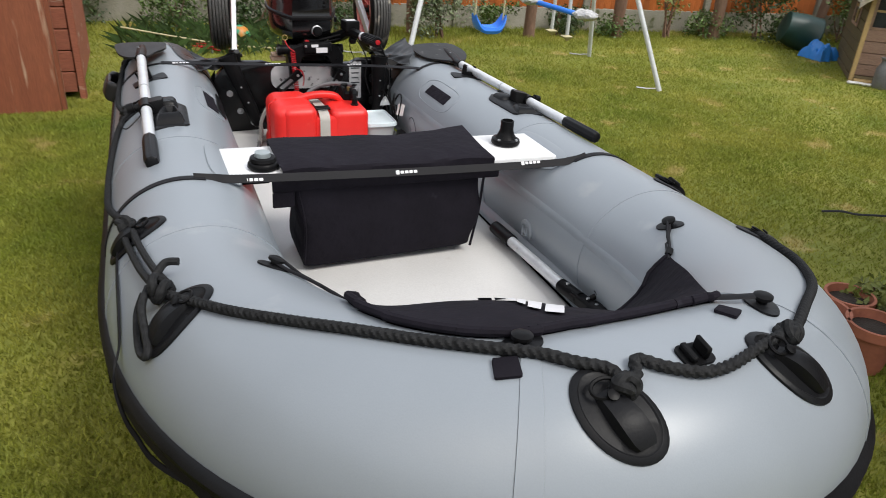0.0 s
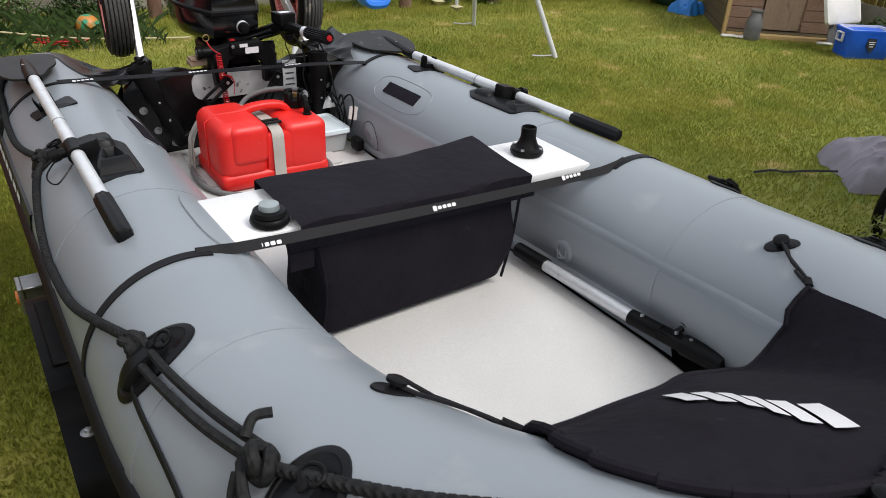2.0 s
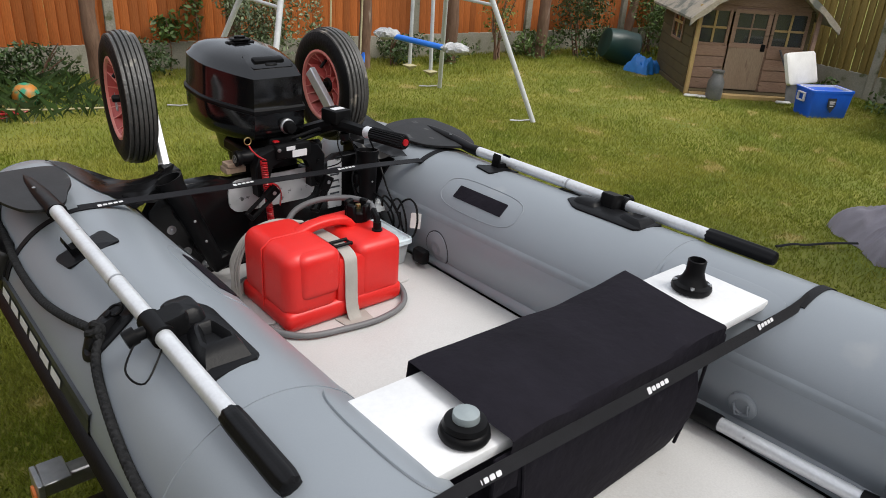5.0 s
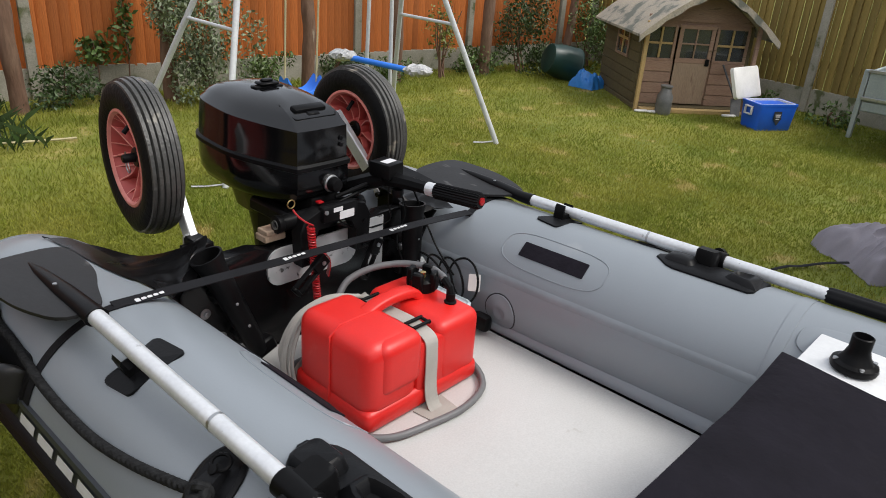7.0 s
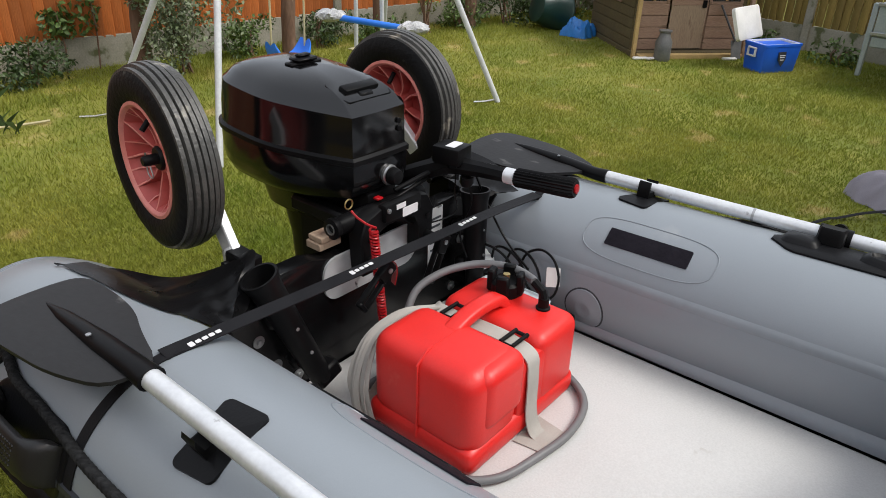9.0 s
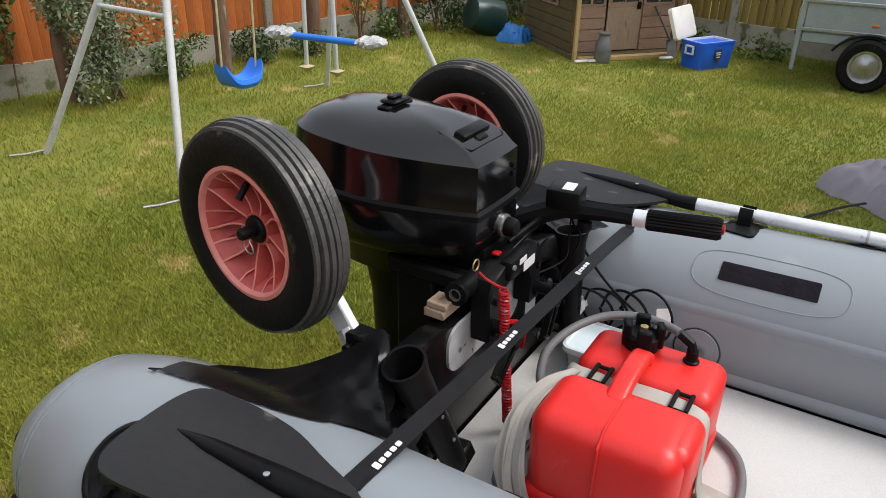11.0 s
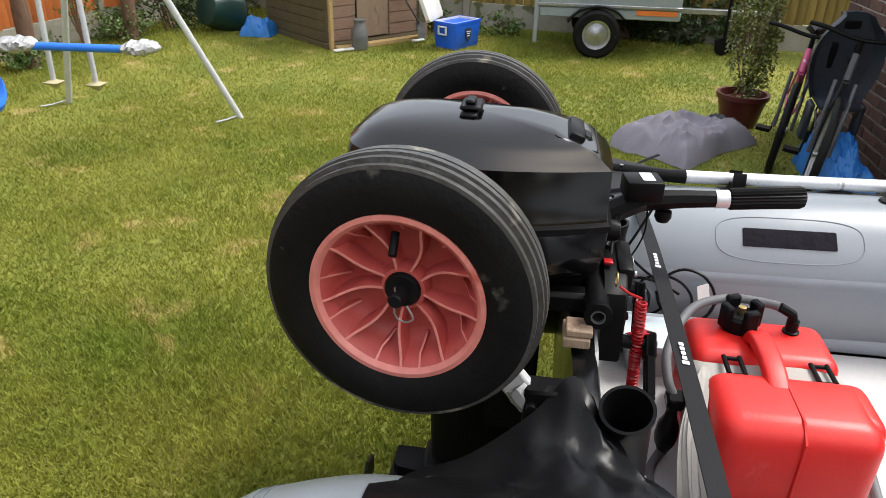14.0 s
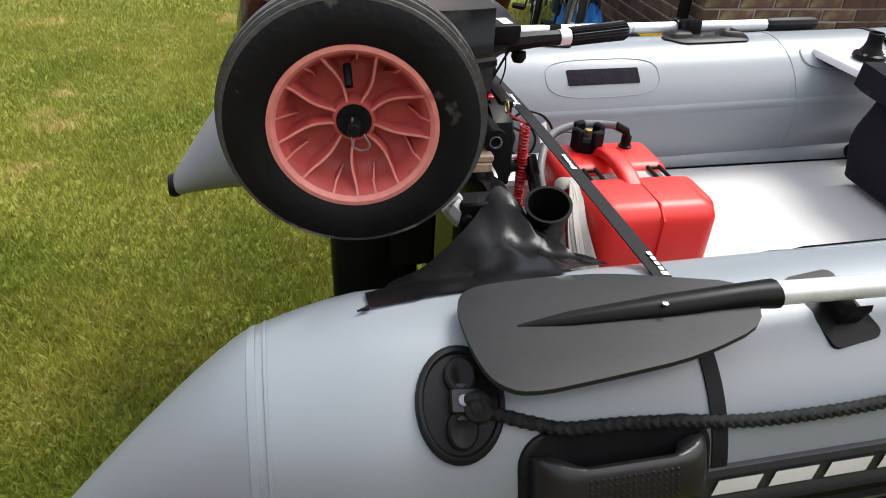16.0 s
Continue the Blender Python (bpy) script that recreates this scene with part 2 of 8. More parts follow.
TERRACOTTA = shader("terracotta", (0.36, 0.125, 0.07), (0.28, 0.10, 0.06), 12, 0.8, mix=0.4, bump=0.1)
FILM_GREY = shader("crumpled_plastic_film", (0.62, 0.62, 0.62), (0.28, 0.29, 0.30), 32.0, 0.25, mix=0.5, bump=0.9, bump_scale=55)
POT_RED = shader("dark_red_pot", (0.085, 0.014, 0.011), rough=0.4, mix=0.2)
SOIL = shader("potting_soil", (0.03, 0.022, 0.016), rough=1, mix=0.7, bump=0.5)
DARK_GREEN = shader("dark_green_plastic", (0.008, 0.032, 0.028), (0.012, 0.045, 0.038), 6, 0.4, mix=0.2)
CHURN = shader("dull_grey_tin", (0.13, 0.135, 0.14), (0.2, 0.2, 0.2), 12, 0.5, metal=0.4, mix=0.4)
PINK = shader("pink_enamel", (0.70, 0.13, 0.28), rough=0.3, mix=0.1, spots=(0.75, 0.6, 0.65), spot_scale=25, spot_cut=0.62)
BIKE_GREY = shader("grey_enamel", (0.05, 0.052, 0.058), rough=0.35, mix=0.2)
SEAT_NAVY = shader("dark_navy_plastic", (0.018, 0.024, 0.036), (0.028, 0.034, 0.05), 8, 0.5, mix=0.3)
YELLOW = shader("yellow_plastic", (0.72, 0.46, 0.008), (0.66, 0.40, 0.006), 8, 0.38, mix=0.1)
BALL_GREEN = shader("green_orange_ball", (0.02, 0.26, 0.14), (0.50, 0.20, 0.03), 9, 0.45, spread=0.05, mix=0.2)
LEAF = shader("leaf_green", (0.055, 0.105, 0.018), (0.085, 0.14, 0.03), 9, 0.55, mix=0.3, per_island=0.45)
LEAF_PALE = shader("variegated_leaf", (0.11, 0.16, 0.07), (0.20, 0.23, 0.14), 16, 0.5, mix=0.3, per_island=0.5)
LEAF_DARK = shader("dark_ivy_leaf", (0.028, 0.060, 0.013), (0.045, 0.08, 0.02), 9, 0.5, mix=0.3, per_island=0.45)
LEAF_YELLOW = shader("yellow_green_leaf", (0.16, 0.18, 0.03), (0.11, 0.14, 0.03), 9, 0.55, mix=0.3, per_island=0.4)
BLADE = shader("grass_blade", (0.158, 0.215, 0.015), (0.335, 0.325, 0.052), 1.3, 0.7, mix=0.6, bump_scale=9, detail=5, spread=0.22, per_island=0.24,
               spots=(0.44, 0.36, 0.12), spot_scale=2.6, spot_cut=0.62)
# Thin blades let light through, so both their sides glow.
bt = BLADE.node_tree
leaf_out = bt.nodes["Material Output"]
leaf_mix = bt.nodes.new("ShaderNodeMixShader")
leaf_through = bt.nodes.new("ShaderNodeBsdfTranslucent")
leaf_mix.inputs[0].default_value = 0.3
bt.links.new(bt.nodes["Principled BSDF"].inputs["Base Color"].links[0].from_socket, leaf_through.inputs["Color"])
bt.links.new(bt.nodes["Principled BSDF"].outputs[0], leaf_mix.inputs[1])
bt.links.new(leaf_through.outputs[0], leaf_mix.inputs[2])
bt.links.new(leaf_mix.outputs[0], leaf_out.inputs["Surface"])
TAPE_SILVER = shader("silver_worn_plate", (0.62, 0.63, 0.64), (0.36, 0.37, 0.38), 30, 0.42, metal=0.3, mix=0.5, spots=(0.08, 0.08, 0.08), spot_scale=40, spot_cut=0.62)

# ---- mesh tools ----
UP = Vector((0, 0, 1))


class Mesh:
    """Gathers faces for one part."""

    def __init__(self):
        self.v, self.f = [], []

    def add(self, verts, faces):
        n = len(self.v)
        self.v.extend(tuple(p) for p in verts)
        self.f.extend(tuple(i + n for i in face) for face in faces)
        return self

    def rings(self, rings, closed=True, cap_a=True, cap_b=True):
        """A skin over rings of equal length."""
        k = len(rings[0])
        verts = [p for r in rings for p in r]
        faces = []
        for i in range(len(rings) - 1):
            for j in range(k if closed else k - 1):
                a, b = i * k + j, i * k + (j + 1) % k
                faces.append((a, b, b + k, a + k))
        if cap_a and closed:
            faces.append(tuple(range(k))[::-1])
        if cap_b and closed:
            faces.append(tuple(range((len(rings) - 1) * k, len(rings) * k)))
        return self.add(verts, faces)

    def sweep(self, pts, r, seg=8, caps=True, flat=1.0, up=None):
        """A round or flattened rod along points; r a number or one for each point."""
        pts = [Vector(p) for p in pts]
        rings, side = [], None
        for i, p in enumerate(pts):
            d = (pts[min(i + 1, len(pts) - 1)] - pts[max(i - 1, 0)]).normalized()
            ref = Vector(up) if up is not None else (side if side is not None else (UP if abs(d.z) < 0.9 else Vector((1, 0, 0))))
            if up is not None or side is None:
                a = d.cross(ref).normalized()
                b = a.cross(d).normalized()
            else:
                b = (ref - d * ref.dot(d)).normalized()
                a = d.cross(b).normalized()
            side = b
            rad = r[i] if isinstance(r, (list, tuple)) else r
            rings.append([p + (a * math.cos(t) * rad + b * math.sin(t) * rad * flat) for t in (2 * math.pi * k / seg for k in range(seg))])
        return self.rings(rings, cap_a=caps, cap_b=caps)

    def rod(self, a, b, r, r2=None, seg=16):
        return self.sweep([a, b], [r, r if r2 is None else r2], seg)

    def lathe(self, profile, m=None, seg=32, cap_a=True, cap_b=True):
        """Turns (radius, height) pairs round the z axis of the pose m."""
        m = m or Matrix.Identity(4)
        return self.rings([[m @ Vector((r * math.cos(t), r * math.sin(t), h)) for t in (2 * math.pi * k / seg for k in range(seg))]
                           for r, h in profile], cap_a=cap_a, cap_b=cap_b)

    def box(self, lo, hi, bevel=0.004, m=None, steps=1):
        """A box between two corners with chamfered or rounded edges."""
        bm = bmesh.new()
        size = [hi[i] - lo[i] for i in range(3)]
        mid = [(hi[i] + lo[i]) / 2 for i in range(3)]
        bmesh.ops.create_cube(bm, size=1, matrix=Matrix.Translation(mid) @ Matrix.Diagonal((*size, 1)))
        if bevel:
            bmesh.ops.bevel(bm, geom=bm.edges[:], offset=min(bevel, min(size) * 0.45), segments=steps, affect="EDGES", profile=0.5)
        bm.verts.index_update()
        verts = [(m @ v.co) if m else v.co for v in bm.verts]
        self.add(verts, [[v.index for v in f.verts] for f in bm.faces])
        bm.free()
        return self

    def plate(self, outline, thick, m=None, bevel=0.0):
        """A flat plate: an outline in the x, y plane of m, thick along its z."""
        m = m or Matrix.Identity(4)
        k = len(outline)
        cx, cy = sum(p[0] for p in outline) / k, sum(p[1] for p in outline) / k

        def ring(z, inset):
            return [m @ Vector((cx + (x - cx) * (1 - inset), cy + (y - cy) * (1 - inset), z)) for x, y in outline]
        return self.rings([ring(0, 0), ring(thick - bevel, 0)] + ([ring(thick, bevel * 8)] if bevel else []))

    def build(self, name, mat):
        me = bpy.data.meshes.new(name)
        me.from_pydata(self.v, [], self.f)
        me.validate()
        bm = bmesh.new()
        bm.from_mesh(me)
        bmesh.ops.recalc_face_normals(bm, faces=bm.faces[:])
        bm.to_mesh(me)
        bm.free()
        me.polygons.foreach_set("use_smooth", [True] * len(me.polygons))
        me.set_sharp_from_angle(angle=radians(38))
        me.materials.append(mat)
        return me


def part(name, mesh, mat, parent, label=""):
    """One mesh object under a thing or a part; the mesh is given in world metres."""
    ob = new(name, mesh.build(name, mat) if isinstance(mesh, Mesh) else mesh)
    ob.parent = parent
    if parent.type == "EMPTY":
        ob.matrix_parent_inverse = Matrix.Translation(-parent.location)
    return tagged(ob, label) if label else ob


def thing(name, at, label, category, group="", kind=""):
    ob = new(name)
    ob.location = at
    ob.empty_display_size = 0.05
    return tagged(ob, label, category, group, kind)


def single(name, mesh, mat, label, category="", group="", kind=""):
    """A thing that is one plain mesh."""
    return tagged(new(name, mesh.build(name, mat)), label, category, group, kind)


def smooth_line(pts, n):
    """A smooth curve through points (Catmull-Rom), n steps a stretch."""
    pts = [Vector(p) for p in pts]
    q = [pts[0]] + pts + [pts[-1]]
    out = []
    for i in range(1, len(q) - 2):
        for k in range(n):
            t = k / n
            a, b, c, d = q[i - 1], q[i], q[i + 1], q[i + 2]
            out.append(0.5 * (2 * b + (c - a) * t + (2 * a - 5 * b + 4 * c - d) * t * t + (3 * b - a - 3 * c + d) * t ** 3))
    return out + [pts[-1]]


def rounded(w, h, r, n=5):
    """Outline of a rounded rectangle about the origin."""
    out = []
    for cx, cy, a0 in ((w / 2 - r, h / 2 - r, 0), (-w / 2 + r, h / 2 - r, 90), (-w / 2 + r, -h / 2 + r, 180), (w / 2 - r, -h / 2 + r, 270)):
        out += [(cx + r * math.cos(radians(a0 + 90 * k / n)), cy + r * math.sin(radians(a0 + 90 * k / n))) for k in range(n + 1)]
    return out


def frame_at(at, normal, along):
    """A pose at a place with its z along normal and its x near along."""
    z = Vector(normal).normalized()
    x = Vector(along) - z * Vector(along).dot(z)
    x.normalize()
    y = z.cross(x)
    return Matrix(((x.x, y.x, z.x, at[0]), (x.y, y.y, z.y, at[1]), (x.z, y.z, z.z, at[2]), (0, 0, 0, 1)))


def strands(mesh, pts, radius, pitch, count=3, seg=6):
    """Twisted strands along a line of points."""
    pts = [Vector(p) for p in pts]
    run = [0.0]
    for a, b in zip(pts, pts[1:]):
        run.append(run[-1] + (b - a).length)
    n = max(8, int(run[-1] / pitch * 8))
    line, k = [], 0
    for i in range(n + 1):
        d = run[-1] * i / n
        while k < len(run) - 2 and run[k + 1] < d:
            k += 1
        line.append(pts[k].lerp(pts[k + 1], (d - run[k]) / max(1e-9, run[k + 1] - run[k])))
    for c in range(count):
        out, side = [], None
        for i, p in enumerate(line):
            d = (line[min(i + 1, n)] - line[max(i - 1, 0)]).normalized()
            ref = side if side is not None else (UP if abs(d.z) < 0.9 else Vector((1, 0, 0)))
            b = (ref - d * ref.dot(d)).normalized()
            side = b
            a = d.cross(b)
            w = 2 * math.pi * (i / 8 + c / count)
            out.append(p + (a * math.cos(w) + b * math.sin(w)) * radius * 0.48)
        mesh.sweep(out, radius * 0.58, seg)
    return mesh


def braid(line, r, pitch=0.026, step=0.0026, seg=16):
    """A plaited rope: one skin whose surface swells in a herringbone weave."""
    line = [Vector(p) for p in line]
    run = [0.0]
    for a, b in zip(line, line[1:]):
        run.append(run[-1] + (b - a).length)
    count = max(8, int(run[-1] / step))
    xs = np.linspace(0, run[-1], count)
    pts = np.column_stack([np.interp(xs, run, [p[i] for p in line]) for i in range(3)])
    rings, side = [], None
    for i in range(count):
        d = Vector(pts[min(i + 1, count - 1)] - pts[max(i - 1, 0)]).normalized()
        side = (side - d * side.dot(d)).normalized() if side is not None else d.orthogonal().normalized()
        other = d.cross(side)
        q = 2 * math.pi * xs[i] / pitch
        ring = []
        for j in range(seg):
            f = 2 * math.pi * j / seg
            g = abs((f + math.pi / 2) % (2 * math.pi) - math.pi)
            k = r * (0.70 + 0.40 * abs(math.sin(2 * g + q)) ** 0.8)
            ring.append(Vector(pts[i]) + (side * math.cos(f) + other * math.sin(f)) * k)
        rings.append(ring)
    return Mesh().rings(rings)

# ---- ground ----
ground = Mesh()
edge = [-400, -60, -12, -4, 0, 4, 8, 12, 60, 400]
gv = [(x, y, 0) for y in edge for x in edge]
n = len(edge)
ground.add(gv, [(j * n + i, j * n + i + 1, (j + 1) * n + i + 1, (j + 1) * n + i) for j in range(n - 1) for i in range(n - 1)])
single("ground", ground, GRASS_SOIL, "worn back-garden lawn, green with straw-coloured patches", "lawn", kind="structure")


def lawn():
    """Short mown blades in one mesh."""
    rng = np.random.default_rng(5)
    spots = []
    for (x0, x1, y0, y1), count in (((-3.2, 9.3, 2.6, 9.4), 230000), ((1.0, 8.6, 0.9, 4.6), 80000), ((-2.4, 1.2, 0.2, 5.6), 150000), ((-2.2, 0.8, 3.2, 6.4), 130000), ((0.8, 4.6, 3.2, 6.6), 70000), ((-2.6, -0.7, -1.0, 2.0), 80000), ((0.8, 2.5, -1.0, 1.3), 50000)):
        spots.append(np.column_stack([rng.uniform(x0, x1, count), rng.uniform(y0, y1, count)]) + rng.normal(0, 0.4, (count, 2)))
    p = np.concatenate(spots)
    clump = np.sin(p[:, 0] * 3.1 + np.sin(p[:, 1] * 2.3) * 2) * np.sin(p[:, 1] * 2.7 + np.sin(p[:, 0] * 1.9) * 2)
    tall = (0.018 + 0.014 * rng.random(len(p))) * (1 + 0.25 * clump)
    tall *= np.where(p[:, 1] > 8.25 - 0.16 * (p[:, 0] - 1), 1.9, 1.0)
    a = rng.uniform(0, 2 * np.pi, len(p))
    w = 0.0026 + 0.002 * rng.random(len(p))
    lean = tall * rng.uniform(0.2, 1.1, len(p))
    b = rng.uniform(0, 2 * np.pi, len(p))
    v = np.zeros((len(p), 3, 3))
    v[:, 0, 0], v[:, 0, 1] = p[:, 0] + w * np.cos(a), p[:, 1] + w * np.sin(a)
    v[:, 1, 0], v[:, 1, 1] = p[:, 0] - w * np.cos(a), p[:, 1] - w * np.sin(a)
    v[:, 2, 0], v[:, 2, 1], v[:, 2, 2] = p[:, 0] + lean * np.cos(b), p[:, 1] + lean * np.sin(b), tall
    me = bpy.data.meshes.new("grass")
    k = len(p)
    me.vertices.add(3 * k)
    me.vertices.foreach_set("co", v.ravel())
    me.loops.add(3 * k)
    me.loops.foreach_set("vertex_index", np.arange(3 * k, dtype=np.int32))
    me.polygons.add(k)
    me.polygons.foreach_set("loop_start", np.arange(0, 3 * k, 3, dtype=np.int32))
    me.update(calc_edges=True)
    me.materials.append(BLADE)
    tagged(new("grass", me), "short uneven mown grass with dry patches", "grass", kind="stuff")


lawn()


# ---- plants ----
def leaf_cloud(count, centre, size, leaf, seed, hollow=0.35, ground_z=0.02):
    """Many small folded leaves in an uneven mound."""
    rng = random.Random(seed)
    m = Mesh()
    lobes = [(rng.uniform(-0.6, 0.6), rng.uniform(-0.6, 0.6), rng.uniform(-0.5, 0.6), rng.uniform(0.35, 0.62)) for _ in range(9)]
    for _ in range(count):
        lx, ly, lz, lr = rng.choice(lobes)
        d = Vector((rng.gauss(0, 1), rng.gauss(0, 1), rng.gauss(0, 1))).normalized() * lr * (hollow + (1 - hollow) * rng.random() ** 0.5)
        c = Vector(((lx + d.x) * size[0], (ly + d.y) * size[1], (lz + d.z) * size[2])) + Vector(centre)
        if c.z < ground_z:
            c.z = ground_z + rng.random() * 0.06
        q = Euler((rng.uniform(-1.2, 1.2), rng.uniform(-1.2, 1.2), rng.uniform(0, 6.28))).to_matrix()
        s = leaf * rng.uniform(0.6, 1.3)
        pts = [q @ Vector(p) * s + c for p in ((-1, 0, 0), (0, -0.5, 0.12), (1, 0, -0.1), (0, 0.5, 0.12))]
        m.add(pts, [(0, 1, 2), (0, 2, 3)])
    return m


def bush(at, size, count, leaf, mat, seed, label, name="bush", stems=5):
    t = thing(name, (at[0], at[1], 0), label, "bush" if name == "bush" else "plant")
    rng = random.Random(seed + 50)
    wood = Mesh()
    for _ in range(stems):
        top = (at[0] + rng.uniform(-0.5, 0.5) * size[0], at[1] + rng.uniform(-0.5, 0.5) * size[1], at[2] + size[2] * rng.uniform(0.1, 0.7))
        wood.sweep(smooth_line([(at[0] + rng.uniform(-0.06, 0.06), at[1] + rng.uniform(-0.06, 0.06), -0.02),
                                (at[0] * 0.5 + top[0] * 0.5, at[1] * 0.5 + top[1] * 0.5 + 0.04, top[2] * 0.55), top], 4), [0.014 - 0.0011 * i for i in range(9)], 5)
    part("stem", wood, BARK, t)
    part("foliage", leaf_cloud(count, at, size, leaf, seed), mat, t)
    return t


FA, FB = Vector((-4.0, 10.25, 0)), Vector((9.35, 8.1, 0))


def along_fence(x, off=0.0):
    k = (x - FA.x) / (FB.x - FA.x)
    return FA.y + (FB.y - FA.y) * k - off


bush((2.75, along_fence(2.75, 0.75), 0.62), (0.62, 0.42, 0.75), 5200, 0.024, LEAF_PALE, 1, "dense variegated evergreen bush against the fence")
bush((6.0, along_fence(6.0, 0.45), 0.55), (0.35, 0.3, 0.55), 420, 0.026, LEAF_YELLOW, 2, "sparse yellowing shrub by the fence", stems=7)
bush((7.35, along_fence(7.35, 0.5), 0.55), (0.6, 0.38, 0.75), 2600, 0.027, LEAF_DARK, 3, "dark ivy-covered shrub in the fence corner")
bush((8.6, along_fence(8.6, 0.6), 0.5), (0.5, 0.45, 0.65), 1800, 0.027, LEAF, 4, "green shrub in the fence corner")
for i, (x, w, h, c, mt) in enumerate([(-1.6, 0.9, 0.55, 1100, LEAF_DARK), (-0.3, 0.7, 0.45, 900, LEAF), (0.6, 0.6, 0.36, 800, LEAF_DARK), (1.55, 0.5, 0.32, 700, LEAF_DARK),
                                      (3.6, 0.4, 0.32, 600, LEAF), (4.45, 0.45, 0.33, 600, LEAF_DARK), (5.3, 0.5, 0.22, 500, LEAF), (6.6, 0.5, 0.28, 600, LEAF), (7.9, 0.5, 0.3, 500, LEAF_DARK)]):
    bush((x, along_fence(x, 0.42), h * 0.55), (w * 0.8, 0.3, h * 0.8), int(c * 1.7), 0.024, mt, 10 + i, "low weeds and ivy at the foot of the fence", stems=3)
bush((8.15, 4.75, 0.12), (0.3, 0.22, 0.18), 300, 0.03, LEAF, 31, "small weeds at the foot of the fence", stems=3)
bush((8.1, 3.9, 0.12), (0.26, 0.3, 0.16), 260, 0.03, LEAF, 32, "small weeds at the foot of the fence", stems=3)
bush((8.22, 2.35, 0.22), (0.22, 0.55, 0.36), 2200, 0.032, LEAF_DARK, 34, "dark ivy behind the trailer at the foot of the fence")
bush((8.2, 1.55, 0.5), (0.28, 0.5, 0.7), 2400, 0.034, LEAF_DARK, 35, "dark shrub against the fence behind the trailer")
bush((7.9, 1.0, 0.4), (0.4, 0.5, 0.6), 800, 0.035, LEAF_DARK, 33, "dark shrub behind the trailer drawbar")


def climber(at, size, seed):
    t = thing("climber", (at[0], at[1], 0), "ivy climbing up the fence boards", "plant")
    part("foliage", leaf_cloud(160, at, size, 0.04, seed), LEAF, t)
    part("stem", Mesh().sweep([(at[0], at[1], 0), (at[0] + 0.03, at[1], at[2] * 0.5), (at[0], at[1], at[2] + size[2] * 0.5)], 0.008, 5), BARK, t)


climber((2.25, along_fence(2.25, 0.1), 0.75), (0.14, 0.05, 0.5), 41)
climber((1.95, along_fence(1.95, 0.1), 0.45), (0.2, 0.05, 0.2), 42)

# Tall grasses behind the red shed.
reeds = Mesh()
rng = random.Random(8)
for _ in range(600):
    x, y = rng.uniform(-0.9, 0.9), rng.uniform(7.7, 9.2)
    h, a = rng.uniform(0.08, 0.22), rng.uniform(0, 6.28)
    l = rng.uniform(0.05, 0.3)
    reeds.add([(x - 0.005, y, 0), (x + 0.005, y, 0), (x + 0.6 * l * math.cos(a) * 0.5 + 0.004, y + 0.3 * l * math.sin(a), h * 0.6), (x + l * math.cos(a), y + l * math.sin(a), h)],
              [(0, 1, 2), (0, 2, 3)])
tagged(new("tall_grass", reeds.build("tall_grass", LEAF_DARK)), "tangle of long dark grass by the shed", "grass", kind="stuff")

# ---- log posts ----
for x, y, r, dx in ((2.5, 8.72, 0.075, -0.05), (4.0, 8.42, 0.07, 0.02), (6.7, 8.06, 0.075, 0.05), (8.35, 7.85, 0.06, 0.22), (1.1, 8.87, 0.07, -0.06), (5.25, 8.3, 0.075, 0.03)):
    t = thing("log_post", (x, y, 0), "upright round log with peeling brown bark", "post", "log posts along the fence")
    line = [(x, y, -0.05)] + [(x + dx * k / 8 + 0.012 * math.sin(k * 2.1 + x), y + 0.01 * math.cos(k * 1.7), 2.5 * k / 8) for k in range(1, 9)]
    part("log", Mesh().sweep(smooth_line(line, 4), [r * (1.08 - 0.006 * k + 0.04 * math.sin(k * 1.3)) for k in range(33)], 14), BARK, t)

# ---- swing set ----
swing = thing("swing_set", (2.9, 6.4, 0), "white metal garden swing frame standing on the lawn", "swing set")
apex_l, apex_r = Vector((2.13, 6.70, 1.95)), Vector((3.60, 6.48, 1.95))
feet = {"lf": Vector((1.48, 6.08, 0)), "lb": Vector((1.55, 7.62, 0)), "rf": Vector((4.11, 5.70, 0)), "rb": Vector((4.21, 7.24, 0))}
part("top_bar", Mesh().rod(apex_l - Vector((0.15, -0.02, 0)), apex_r + Vector((0.15, -0.02, 0)), 0.028), POLE_WHITE, swing)
for key, foot in feet.items():
    top = apex_l if key[0] == "l" else apex_r
    leg = part("leg", Mesh().rod(foot, top, 0.024), POLE_WHITE, swing)
    part("ground_hook", Mesh().sweep([foot + Vector((0.0, 0, 0.03)), foot + Vector((-0.10, 0.08, 0.012)), foot + Vector((-0.2, 0.12, 0.02))], 0.008, 6), STEEL, leg)
for a, b, top in (("lf", "lb", apex_l), ("rf", "rb", apex_r)):
    part("cross_bar", Mesh().rod(feet[a].lerp(top, 0.52), feet[b].lerp(top, 0.52), 0.015), POLE_WHITE, swing)

bar = lambda x: apex_l.lerp(apex_r, (x - apex_l.x) / (apex_r.x - apex_l.x))  # noqa: E731
seat_t = thing("garden_swing", (2.61, 6.695, 0.42), "bright blue moulded plastic swing seat on cream ropes", "swing")
cup = Mesh()
prof = []
